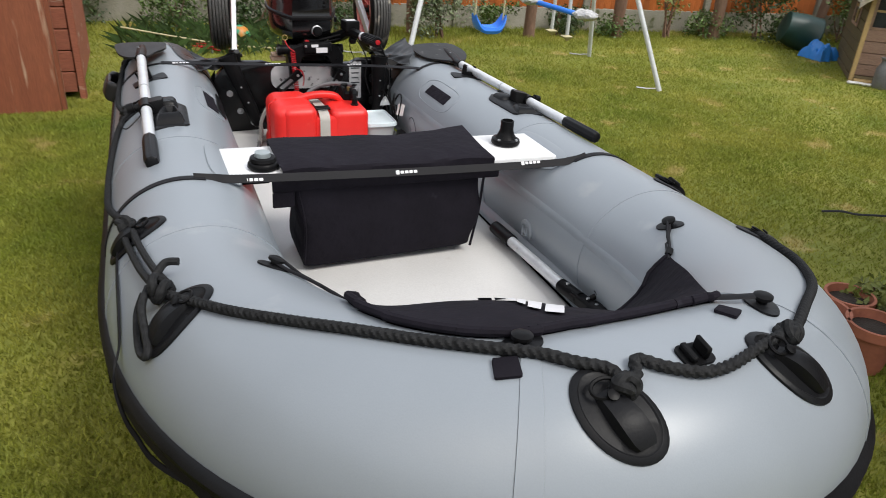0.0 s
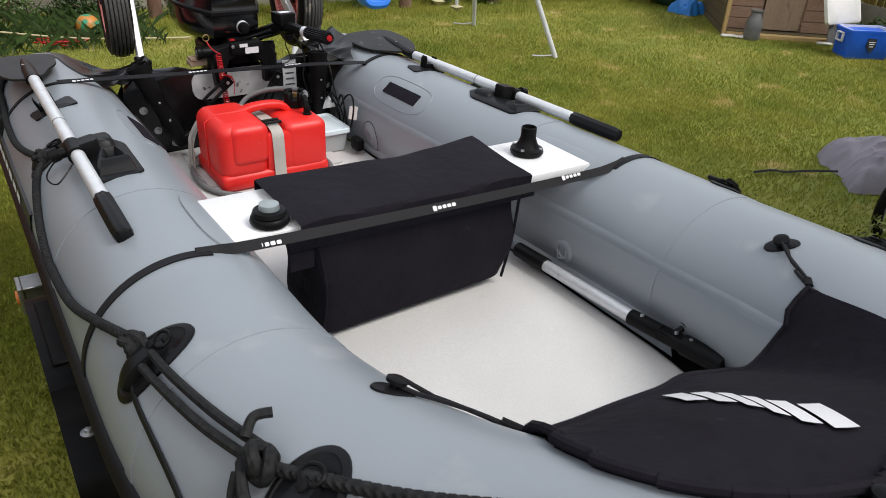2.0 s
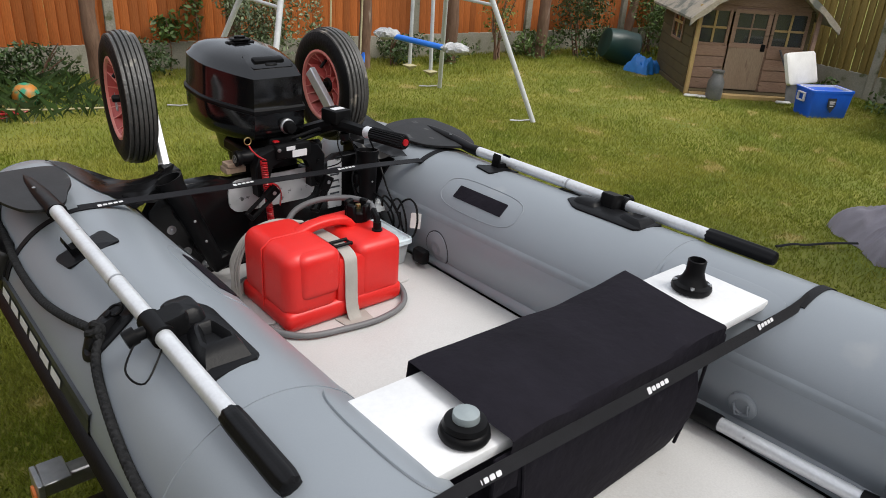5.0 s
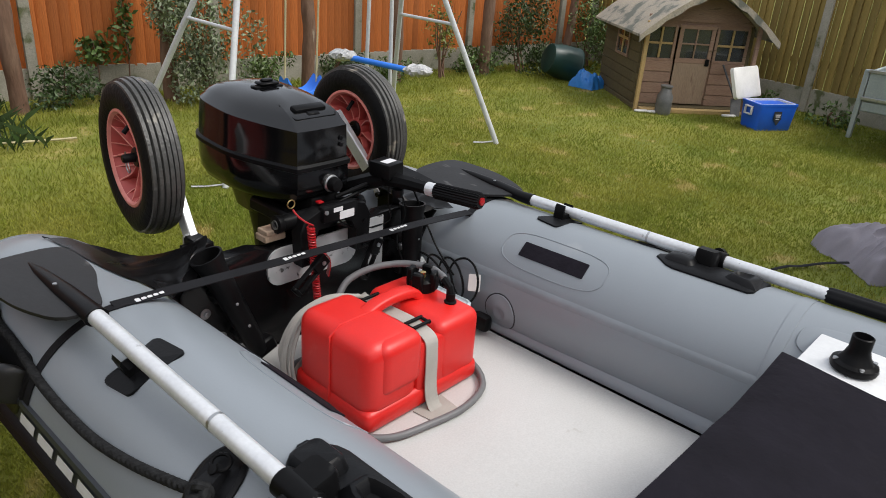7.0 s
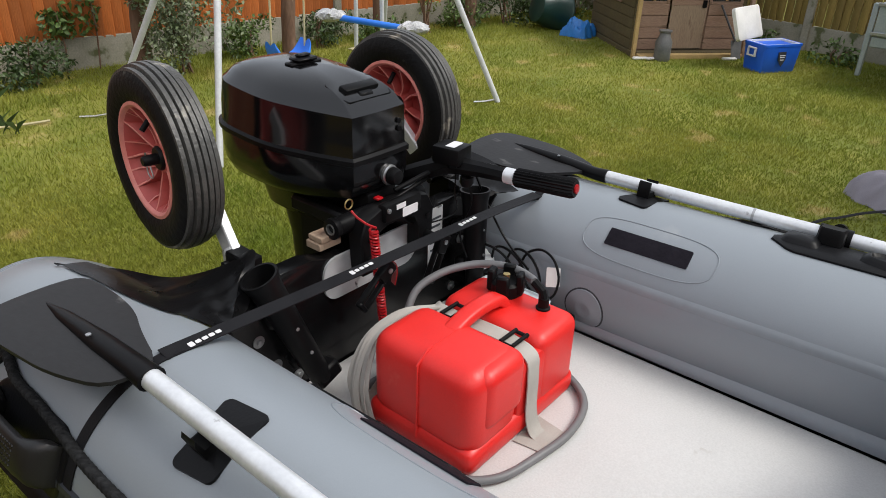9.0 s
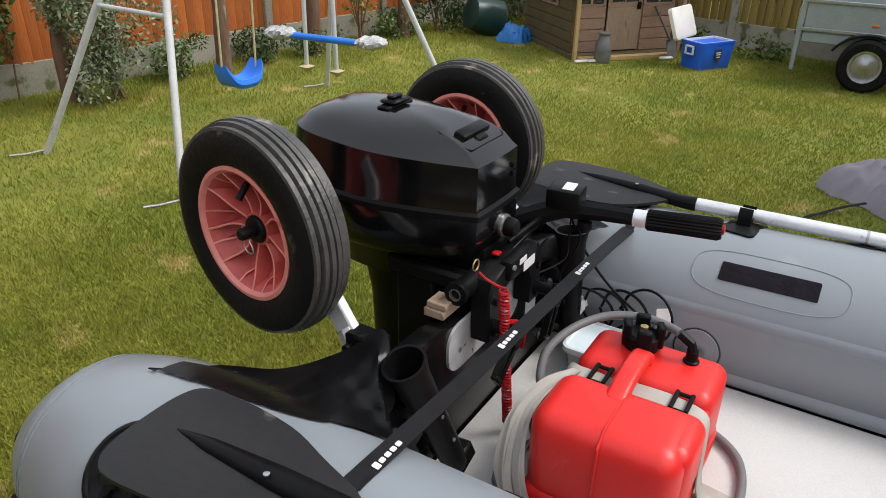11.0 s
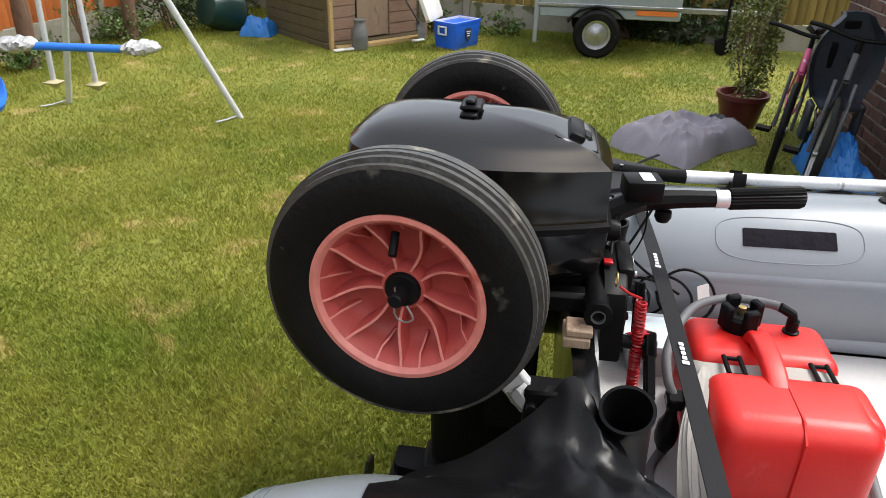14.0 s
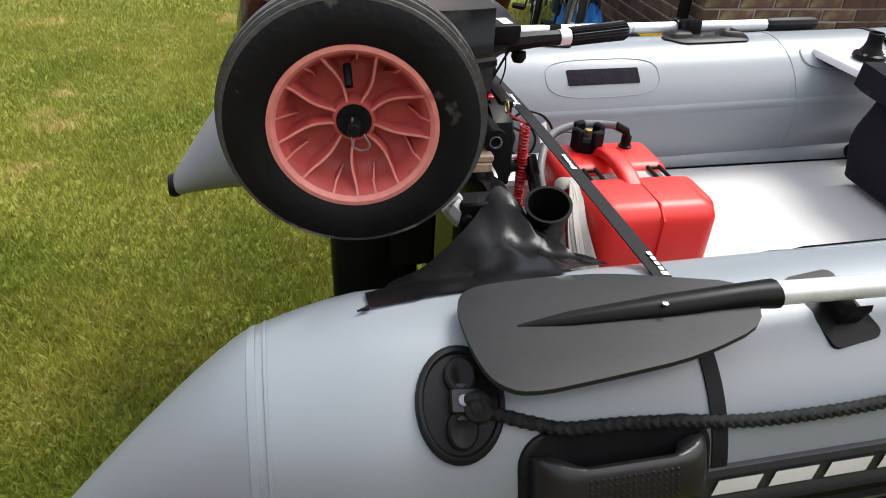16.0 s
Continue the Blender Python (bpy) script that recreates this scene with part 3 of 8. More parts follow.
for k in range(21):
    u = -1 + 2 * k / 20
    z = 0.40 + 0.12 * abs(u) ** 3.4
    w = 0.085 - 0.035 * abs(u) ** 6
    x = 2.61 + 0.158 * math.copysign(abs(u) ** 0.85, u)
    y = 6.695 - 0.02 * u
    prof.append([(x, y - w, z), (x, y - w - 0.016, z + 0.03), (x, y - w - 0.006, z + 0.062), (x, y - w + 0.018, z + 0.060), (x, y, z + 0.035), (x, y + w - 0.018, z + 0.060), (x, y + w + 0.006, z + 0.062), (x, y + w + 0.016, z + 0.03), (x, y + w, z)])
cup.rings(prof)
part("seat", cup, SWING_BLUE, seat_t)
for u in (-1, 1):
    x = 2.61 + 0.148 * u
    part("rope", Mesh().sweep([(x, 6.695 - 0.02 * u, 0.52), bar(x) - Vector((0, 0, 0.02))], 0.008, 6), ROPE_CREAM, seat_t, "cream hanging rope")

glider = thing("swing_glider", (3.17, 6.2, 0.35), "blue glider beam with plastic-wrapped seats and footrests", "swing")
gb = bar(3.33)
part("beam", Mesh().sweep([(3.09, 6.66, 0.705), (3.185, 6.34, 0.69), (3.28, 6.02, 0.675)], 0.026, 12), SWING_BLUE, glider)
for s, xc, y in ((0, 3.075, 6.70), (1, 3.29, 5.98)):
    wrap = Mesh()
    rng = random.Random(s)
    rings = []
    for k in range(17):
        u = -1 + k / 8
        r = 0.068 * (1 - abs(u) ** 3) + 0.012
        rings.append([(xc - 0.04 * u + r * (0.75 + 0.6 * rng.random()) * math.cos(a), y + u * 0.12, 0.715 - 0.03 * s + 0.50 * r * (0.8 + 0.7 * rng.random()) * math.sin(a)) for a in (2 * math.pi * j / 12 for j in range(12))])
    part("seat", wrap.rings(rings), FILM_GREY, glider, "seat wrapped in crumpled clear plastic film")
for x, y in ((3.36, 6.71), (3.37, 6.40)):
    hang = part("hanger", Mesh().rod((x, y, 0.42), (x - 0.03, gb.y + (y - 6.555) * 0.8, gb.z), 0.018, seg=10), POLE_WHITE, glider)
    foot = Mesh()
    foot.add([(x - 0.050, y - 0.055, 0.41), (x + 0.050, y - 0.055, 0.41), (x, y - 0.01, 0.36), (x + 0.050, y + 0.055, 0.41), (x - 0.050, y + 0.055, 0.41), (x, y, 0.43)],
             [(0, 1, 5), (1, 2, 5), (2, 3, 5), (3, 4, 5), (4, 0, 5), (0, 4, 2), (0, 2, 1), (4, 3, 2)])
    part("footrest", foot, ROPE_CREAM, hang, "cream plastic footrest")

# ---- playhouse ----
PO = Vector((6.72, 5.71, 0))
pu = Vector((0.753, -0.657, 0))
pv = Vector((0.657, 0.753, 0))
PM = Matrix(((pu.x, pv.x, 0, PO.x), (pu.y, pv.y, 0, PO.y), (0, 0, 1, 0), (0, 0, 0, 1)))
play = thing("playhouse", PO, "weathered wooden children's playhouse with a curved gable and torn felt roof", "playhouse")
W, D, EAVE, RIDGE, REC = 1.33, 1.42, 0.98, 1.36, 0.10
part("floor", Mesh().box((-0.02, -0.02, 0.0), (W + 0.02, D, 0.06), 0.008, PM), PLAY_SIDE, play)
for u0 in (0.0, W - 0.03):
    wall = part("side_wall", Mesh().box((u0, REC, 0.06), (u0 + 0.03, D, EAVE), 0.003, PM), PLAY_SIDE, play)
    for k in range(8):
        z = 0.07 + k * 0.112
        uu = u0 - 0.014 if u0 == 0 else u0 + 0.032
        part("board", Mesh().box((uu, REC, z), (uu + 0.012, D, z + 0.105), 0.003, PM), PLAY_SIDE, wall)
part("back_wall", Mesh().box((0.032, D - 0.03, 0.06), (W - 0.032, D - 0.002, EAVE), 0.003, PM), PLAY_SIDE, play)
door_u = (0.42, 0.86)
sw = part("side_window", Mesh().box((-0.019, 0.50, 0.55), (-0.015, 0.86, 0.90), 0, PM), GLASS, play, "dark side window with yellow bars")
part("glazing_bar", Mesh().box((-0.032, 0.665, 0.55), (-0.020, 0.695, 0.90), 0.002, PM).box((-0.030, 0.50, 0.71), (-0.0195, 0.86, 0.74), 0.002, PM), PLAY_TRIM, sw)
part("window_frame", Mesh().box((-0.034, 0.46, 0.52), (-0.0192, 0.50, 0.93), 0.002, PM).box((-0.034, 0.86, 0.52), (-0.0192, 0.90, 0.93), 0.002, PM).box((-0.034, 0.50, 0.90), (-0.0192, 0.86, 0.93), 0.002, PM).box((-0.034, 0.50, 0.52), (-0.0192, 0.86, 0.55), 0.002, PM), PLAY_WOOD, sw)
front = part("front_wall", Mesh().box((0.034, REC + 0.012, 0.06), (door_u[0] - 0.005, REC + 0.03, 0.56), 0.002, PM)
             .box((door_u[1] + 0.005, REC + 0.012, 0.06), (W - 0.034, REC + 0.03, 0.56), 0.002, PM).box((0.034, REC + 0.012, 0.93), (W - 0.034, REC + 0.03, 1.06), 0.002, PM), PLAY_WOOD, play)
for lo, hi in ((0.034, door_u[0] - 0.02), (door_u[1] + 0.02, W - 0.034)):
    for k in range(4):
        z = 0.065 + k * 0.124
        part("board", Mesh().box((lo, REC - 0.008, z), (hi, REC + 0.010, z + 0.117), 0.004, PM), PLAY_WOOD, front)
    win = part("window", Mesh().box((lo, REC + 0.014, 0.57), (hi, REC + 0.020, 0.93), 0, PM), GLASS, play, "dark small-paned playhouse window")
    mid = (lo + hi) / 2
    part("window_frame", Mesh().box((lo, REC - 0.006, 0.56), (lo + 0.035, REC + 0.012, 0.95), 0.003, PM).box((hi - 0.035, REC - 0.006, 0.56), (hi, REC + 0.012, 0.95), 0.003, PM)
         .box((lo + 0.036, REC - 0.006, 0.555), (hi - 0.036, REC + 0.012, 0.585), 0.003, PM), PLAY_WOOD, win)
    part("glazing_bar", Mesh().box((mid - 0.013, REC - 0.004, 0.59), (mid + 0.013, REC + 0.008, 0.93), 0.002, PM).box((lo + 0.036, REC - 0.001, 0.74), (hi - 0.036, REC + 0.006, 0.765), 0.002, PM), PLAY_TRIM, win, "bare yellow wooden glazing bar")
door = part("door", Mesh().box((door_u[0] + 0.005, REC - 0.014, 0.075), (door_u[1] - 0.005, REC + 0.006, 0.545), 0.004, PM), PLAY_DOOR, play, "worn bare-wood stable door")
part("door_pane", Mesh().box((door_u[0] + 0.03, REC + 0.0, 0.57), (door_u[1] - 0.03, REC + 0.006, 0.93), 0, PM), GLASS, door)
fr = Mesh()
for lo, hi in (((door_u[0], 0.545), (door_u[1], 0.60)), ((door_u[0], 0.92), (door_u[1], 0.965)), ((door_u[0], 0.601), (door_u[0] + 0.05, 0.919)), ((door_u[1] - 0.05, 0.601), (door_u[1], 0.919)),
               ((0.63, 0.601), (0.648, 0.919)), ((door_u[0] + 0.051, 0.75), (0.629, 0.768)), ((0.649, 0.75), (door_u[1] - 0.051, 0.768))):
    fr.box((lo[0], REC - 0.016, lo[1]), (hi[0], REC - 0.003, hi[1]), 0.003, PM)
part("door_frame", fr, PLAY_WOOD, door)
part("latch", Mesh().box((door_u[1] - 0.07, REC - 0.035, 0.52), (door_u[1] - 0.02, REC - 0.017, 0.60), 0.006, PM), SATIN_BLACK, door, "black door latch")
for u0 in (-0.03, W - 0.02):
    part("porch_post", Mesh().box((u0, -0.05, 0.0), (u0 + 0.045, -0.01, EAVE + 0.02), 0.004, PM), PLAY_TRIM if u0 < 0 else PLAY_WOOD, play, "mossy porch post")
part("threshold", Mesh().box((0.02, -0.12, 0.0), (W - 0.05, -0.025, 0.05), 0.006, PM), PLAY_TRIM, play)


def roof_z(u):
    """The bowed gable line."""
    k = abs(u - W / 2) / (W / 2 + 0.16)
    return RIDGE - (RIDGE - EAVE + 0.14) * (0.55 * k + 0.45 * k ** 2)


roof = Mesh()
rr = []
rng = random.Random(3)
for k in range(25):
    u = -0.16 + (W + 0.32) * k / 24
    rr.append([PM @ Vector((u, v, roof_z(u) + dz + 0.006 * rng.random())) for v, dz in ((-0.2, 0.0), (-0.2, 0.022), (0.5, 0.026), (D + 0.08, 0.022), (D + 0.08, 0.0), (0.5, 0.0))])
part("roof", roof.rings(rr), ROOF_FELT, play, "torn sagging grey roof felt")
fascia = Mesh()
rr = []
for k in range(25):
    u = -0.17 + (W + 0.34) * k / 24
    z = roof_z(u)
    rr.append([PM @ Vector((u, v, z + dz)) for v, dz in ((-0.225, -0.045 + 0.012 * math.sin(k * 1.9)), (-0.225, 0.03), (-0.203, 0.03), (-0.203, -0.045))])
part("fascia", fascia.rings(rr), ROOF_FELT, play)
gable = Mesh()
rr = []
for k in range(13):
    u = 0.0 + W * k / 12
    rr.append([PM @ Vector((u, v, z)) for v, z in ((REC - 0.01, 1.0), (REC - 0.01, roof_z(u) - 0.004), (REC + 0.02, roof_z(u) - 0.004), (REC + 0.02, 1.0))])
part("gable", gable.rings(rr), PLAY_WOOD, play)

churn = thing("milk_churn", PM @ Vector((0.28, -0.13, 0.0)), "dull grey tin churn standing by the playhouse door", "churn")
cm = Matrix.Translation(PM @ Vector((0.28, -0.16, 0.0)))
part("body", Mesh().lathe([(0.085, 0), (0.092, 0.02), (0.092, 0.20), (0.062, 0.26), (0.058, 0.30), (0.072, 0.31), (0.072, 0.325), (0.02, 0.33)], cm, 24), CHURN, churn)
part("handle", Mesh().sweep(smooth_line([cm @ Vector(p) for p in ((0.06, 0, 0.30), (0.115, 0, 0.29), (0.12, 0, 0.24), (0.085, 0, 0.225))], 4), 0.006, 6), CHURN, churn)
for name, du, l, mt, lab in (("spade", 1.12, 0.0, CHURN, "small grey garden spade leaning on the playhouse"),):
    sp = thing(name, PM @ Vector((du, -0.15, 0.0)), lab, "spade")
    part("shaft", Mesh().rod(PM @ Vector((du + 0.02, -0.16, 0.2)), PM @ Vector((du - 0.1, REC - 0.03, 0.55)), 0.012), BIKE_GREY, sp)
    part("blade", Mesh().plate([(-0.06, -0.1), (0.06, -0.1), (0.07, 0.1), (-0.07, 0.1)], 0.006, frame_at(PM @ Vector((du + 0.045, -0.16, 0.11)), PM.to_3x3() @ Vector((0.1, -1, 0.3)), pu)), CHURN, sp)
for k, (u, v) in enumerate(((-0.05, -0.13), (0.1, -0.15), (1.0, -0.2))):
    scrap = single("plastic_scrap", Mesh().box((u, v - 0.03, 0.005), (u + 0.17, v + 0.03, 0.035), 0.012, PM), WHITE_PLASTIC, "white plastic scrap lying on the grass", "litter", "scraps by the playhouse")

# ---- cool box ----
ca, cb = Vector((0.86, -0.51, 0)), Vector((0.51, 0.86, 0))
CM = Matrix(((ca.x, cb.x, 0, 6.98), (ca.y, cb.y, 0, 4.36), (0, 0, 1, 0), (0, 0, 0, 1)))
cool = thing("cool_box", (6.98, 4.36, 0), "bright blue plastic cool box with its white lid open", "cool box")
body = Mesh()
body.rings([[CM @ Vector((x, y, z)) for x, y in [(0.25 + px * k, 0.16 + py * k) for px, py in rounded(0.5, 0.32, 0.03)]] for z, k in ((0.0, 0.86), (0.01, 0.9), (0.27, 1.0), (0.275, 1.0))])
cbody = part("body", body, BLUE_PLASTIC, cool)
part("rim", Mesh().rings([[CM @ Vector((0.25 + px * k, 0.16 + py * k, z)) for px, py in rounded(0.5, 0.32, 0.03)] for z, k in ((0.272, 1.0), (0.272, 1.03), (0.295, 1.03), (0.295, 0.9), (0.24, 0.88))], cap_a=False), BLUE_PLASTIC, cool)
part("liner", Mesh().rings([[CM @ Vector((0.25 + px * k, 0.16 + py * k, z)) for px, py in rounded(0.5, 0.32, 0.03)] for z, k in ((0.296, 0.93), (0.296, 0.86), (0.06, 0.8))], cap_a=False), WHITE_PLASTIC, cool, "white inner liner")
LM = CM @ Matrix.Translation((0.0, 0.32, 0.30)) @ Euler((radians(68), 0, radians(22))).to_matrix().to_4x4() @ Matrix.Translation((0.1, 0.16, 0))
part("lid", Mesh().rings([[LM @ Vector((px * k, py * k, z)) for px, py in rounded(0.52, 0.34, 0.04)] for z, k in ((-0.02, 0.9), (-0.02, 1.0), (0.02, 1.0), (0.03, 0.93))]), WHITE_PLASTIC, cool, "white lid standing open")
hm = CM @ Matrix.Translation((-0.005, 0.16, 0.21))
part("handle", Mesh().box((-0.03, -0.06, 0.03), (0, 0.06, 0.045), 0.005, hm).box((-0.03, -0.06, -0.05), (0, -0.045, 0.03), 0.005, hm).box((-0.03, 0.045, -0.05), (0, 0.06, 0.03), 0.005, hm)
     .box((-0.03, -0.044, -0.05), (0, 0.044, -0.035), 0.005, hm), WHITE_PLASTIC, cool, "white carrying handle")
part("badge", Mesh().plate([(-0.05, 0.07), (0.05, 0.07), (0.05, -0.01), (0, -0.08), (-0.05, -0.01)], 0.004, frame_at(CM @ Vector((0.25, -0.002, 0.15)), CM.to_3x3() @ Vector((0, -1, 0.08)), ca)), PVC_DARK, cbody, "dark shield-shaped badge")
for k, z in enumerate((0.185, 0.165, 0.14)):
    part("badge_bar", Mesh().plate(rounded(0.07 - 0.012 * k, 0.009, 0.003), 0.003, frame_at(CM @ Vector((0.25, -0.007, z)), CM.to_3x3() @ Vector((0, -1, 0.08)), ca)), PRINT_WHITE, cbody)

# ---- garden trailer ----
gt = thing("garden_trailer", (7.05, 2.81, 0), "galvanised car trailer parked by the fence", "trailer")
bx = part("body", Mesh().box((7.12, 1.93, 0.40), (8.12, 3.44, 0.50), 0.01).box((7.12, 1.93, 0.50), (7.15, 3.44, 0.80), 0.006).box((8.09, 1.93, 0.50), (8.12, 3.44, 0.80), 0.006)
          .box((7.151, 3.41, 0.50), (8.089, 3.44, 0.80), 0.006).box((7.151, 1.93, 0.50), (8.089, 1.96, 0.80), 0.006), TRAILER_GREY, gt)
part("rail", Mesh().box((7.10, 1.92, 0.51), (7.118, 3.46, 0.545), 0.006).box((7.10, 1.92, 0.775), (7.118, 3.46, 0.81), 0.006), STEEL, bx)
part("reflector_strip", Mesh().box((7.108, 1.97, 0.45), (7.119, 2.40, 0.50), 0.002), ORANGE, bx, "faded orange reflector strip")
part("side_lamp", Mesh().box((7.10, 2.78, 0.60), (7.118, 2.84, 0.625), 0.005), ORANGE, bx)
part("mudguard", Mesh().rings([[(7.0 + dx, 2.81 + 0.36 * math.cos(a) * k, 0.24 + 0.3 * math.sin(a) * k) for dx, k in ((0, 1), (0.2, 1), (0.2, 0.95), (0, 0.95))] for a in (radians(d) for d in range(25, 160, 15))]), SATIN_BLACK, gt)
for x in (7.04, 8.06):
    wm = Matrix.Translation((x, 2.81, 0.25)) @ Euler((0, radians(-90), 0)).to_matrix().to_4x4()
    wh = part("wheel", Mesh().lathe([(0.15, -0.06), (0.22, -0.065), (0.25, -0.04), (0.25, 0.04), (0.22, 0.065), (0.15, 0.06)], wm, 36, False, False), TYRE, gt)
    part("rim", Mesh().lathe([(0.152, -0.055), (0.152, 0.055), (0.13, 0.05), (0.12, 0.02), (0.06, 0.03), (0.03, 0.045)], wm, 28), STEEL, wh, "grey steel rim")
part("drawbar", Mesh().box((7.56, 0.85, 0.42), (7.64, 1.93, 0.48), 0.008), STEEL, gt)
part("jockey_wheel", Mesh().lathe([(0.02, -0.02), (0.09, -0.022), (0.1, 0), (0.09, 0.022), (0.02, 0.02)], Matrix.Translation((7.5, 1.35, 0.1)) @ Euler((0, radians(90), 0)).to_matrix().to_4x4(), 20).rod((7.5, 1.35, 0.1), (7.5, 1.35, 0.6), 0.02), SATIN_BLACK, gt)
part("tail_stand", Mesh().box((7.12, 3.45, 0.12), (7.17, 3.5, 0.80), 0.008), TRAILER_GREY, gt)
part("axle", Mesh().rod((7.05, 2.81, 0.25), (8.05, 2.81, 0.25), 0.03).box((7.25, 2.7, 0.25), (7.33, 2.9, 0.402), 0.01).box((7.85, 2.7, 0.25), (7.93, 2.9, 0.402), 0.01), SATIN_BLACK, gt)

# ---- compost bin and tarpaulin ----
cbm = Matrix.Translation((7.62, 7.20, 0.19)) @ Euler((radians(-76), 0, radians(62))).to_matrix().to_4x4()
bin_t = thing("compost_bin", (7.62, 7.20, 0), "dark green plastic compost bin lying over on its side", "bin")
part("body", Mesh().lathe([(0.17, 0.0), (0.235, 0.0), (0.24, 0.02), (0.232, 0.03), (0.225, 0.25), (0.19, 0.44), (0.17, 0.45), (0.03, 0.46)], cbm @ Matrix.Translation((0, 0, -0.02)), 28), DARK_GREEN, bin_t)


def cloth(name, centre, size, height, seed, mat, label, category, folds=5.0, n=46, turn=0.0, parent=None):
    """A crumpled sheet of cloth heaped on the ground, with a hem that touches it."""
    noise.seed_set(seed)
    top = []
    for j in range(n + 1):
        for i in range(n + 1):
            u, v = -1 + 2 * i / n, -1 + 2 * j / n
            k = max(abs(u), abs(v))
            rad = 1 + 0.16 * noise.noise((u * 1.3 + seed, v * 1.3, 0.3)) + 0.08 * noise.noise((u * 3, v * 3, seed))
            lump = 0.6 + 0.5 * noise.noise((u * 1.4, v * 1.4, seed * 1.7)) + 0.16 * abs(noise.noise((u * folds, v * folds * 0.6, seed)))
            ridge = 0.13 * (1 - abs(noise.noise((u * folds * 0.7 + v, v * folds * 1.1 - u, seed + 2)))) ** 3
            z = max(0.006, height * (lump + ridge) * (1 - k ** 5) + 0.006)
            x, y = u * rad * size[0], v * rad * size[1]
            top.append((centre[0] + x * math.cos(turn) - y * math.sin(turn), centre[1] + x * math.sin(turn) + y * math.cos(turn), z + centre[2]))
    faces = [(j * (n + 1) + i, j * (n + 1) + i + 1, (j + 1) * (n + 1) + i + 1, (j + 1) * (n + 1) + i) for j in range(n) for i in range(n)]
    m = Mesh().add(top, faces)
    noise.seed_set(1)
    return m


single("tarpaulin", cloth("tarpaulin", (7.34, 6.78, 0), (0.16, 0.19), 0.27, 4, TARP_BLUE, "", "", 4, 24), TARP_BLUE, "crumpled blue tarpaulin beside the playhouse", "tarpaulin")

# ---- grey boat cover on the lawn ----
cover = thing("boat_cover", (3.9, 2.25, 0), "grey fabric boat cover crumpled on the lawn", "cover")
part("cloth", cloth("cloth", (4.16, 2.28, 0), (0.45, 0.33), 0.27, 7, COVER_GREY, "", "", 3.6, 60, radians(-42)), COVER_GREY, cover)
part("lining", cloth("lining", (4.42, 1.97, 0.0), (0.20, 0.17), 0.20, 9, COVER_DARK, "", "", 4, 30, radians(10)), COVER_DARK, cover, "dark turned-out lining")
part("strap", Mesh().sweep(smooth_line([(3.30, 2.82, 0.02), (3.40, 2.76, 0.035), (3.50, 2.72, 0.02), (3.62, 2.62, 0.04), (3.72, 2.50, 0.06)], 5), 0.016, 6, flat=0.35), WEBBING, cover, "trailing black webbing strap")

# ---- house corner pots, bucket and bikes ----
pot = thing("potted_shrub", (4.80, 1.74, 0), "tall wispy yellow-green shrub in a dark red pot", "plant pot")
part("pot", Mesh().lathe([(0.14, 0), (0.19, 0.22), (0.205, 0.22), (0.205, 0.255), (0.18, 0.255), (0.17, 0.2), (0.02, 0.2)], Matrix.Translation((4.80, 1.74, 0)), 28), POT_RED, pot)
part("foliage", leaf_cloud(2600, (4.80, 1.74, 0.72), (0.19, 0.19, 0.5), 0.020, 71), LEAF_YELLOW, pot)
twigs = Mesh()
rng = random.Random(4)
for _ in range(16):
    a, h = rng.uniform(0, 6.28), rng.uniform(0.6, 1.15)
    twigs.sweep([(4.80, 1.74, 0.2), (4.80 + 0.1 * math.cos(a), 1.74 + 0.1 * math.sin(a), 0.2 + h * 0.5), (4.80 + 0.2 * math.cos(a), 1.74 + 0.2 * math.sin(a), 0.2 + h)], [0.006, 0.004, 0.002], 5)
part("stem", twigs, BARK, pot)
for k, (x, y, r) in enumerate(((1.98, 1.62, 0.12), (2.12, 1.46, 0.12), (2.24, 1.70, 0.11))):
    tp = thing("terracotta_pot", (x, y, 0), "terracotta flower pot filled with dark soil", "plant pot", "pots by the house corner")
    part("pot", Mesh().lathe([(r * 0.65, 0), (r * 0.92, r * 1.5), (r * 1.02, r * 1.5), (r * 1.02, r * 1.85), (r * 0.9, r * 1.85), (r * 0.86, r * 1.5)], Matrix.Translation((x, y, 0)), 28, cap_b=False), TERRACOTTA, tp)
    part("soil", Mesh().lathe([(r * 0.87, r * 1.5), (r * 0.5, r * 1.56), (0.005, r * 1.6)], Matrix.Translation((x, y, 0)), 20), SOIL, tp)
bk = thing("bucket", (2.55, 1.38, 0), "yellow plastic bucket by the house wall", "bucket")
bkm = Matrix.Translation((2.55, 1.38, 0)) @ Matrix.Diagonal((1.05, 1.05, 1.42, 1))
part("body", Mesh().lathe([(0.10, 0), (0.135, 0.27), (0.15, 0.275), (0.15, 0.30), (0.132, 0.295), (0.095, 0.02), (0.01, 0.02)], bkm, 28), YELLOW, bk)
part("handle", Mesh().sweep(smooth_line([bkm @ Vector(p) for p in ((0.15, 0, 0.29), (0.13, 0.07, 0.27), (0, 0.15, 0.24), (-0.13, 0.07, 0.27), (-0.15, 0, 0.29))], 5), 0.006, 6), BLUE_PLASTIC, bk, "thin blue handle")


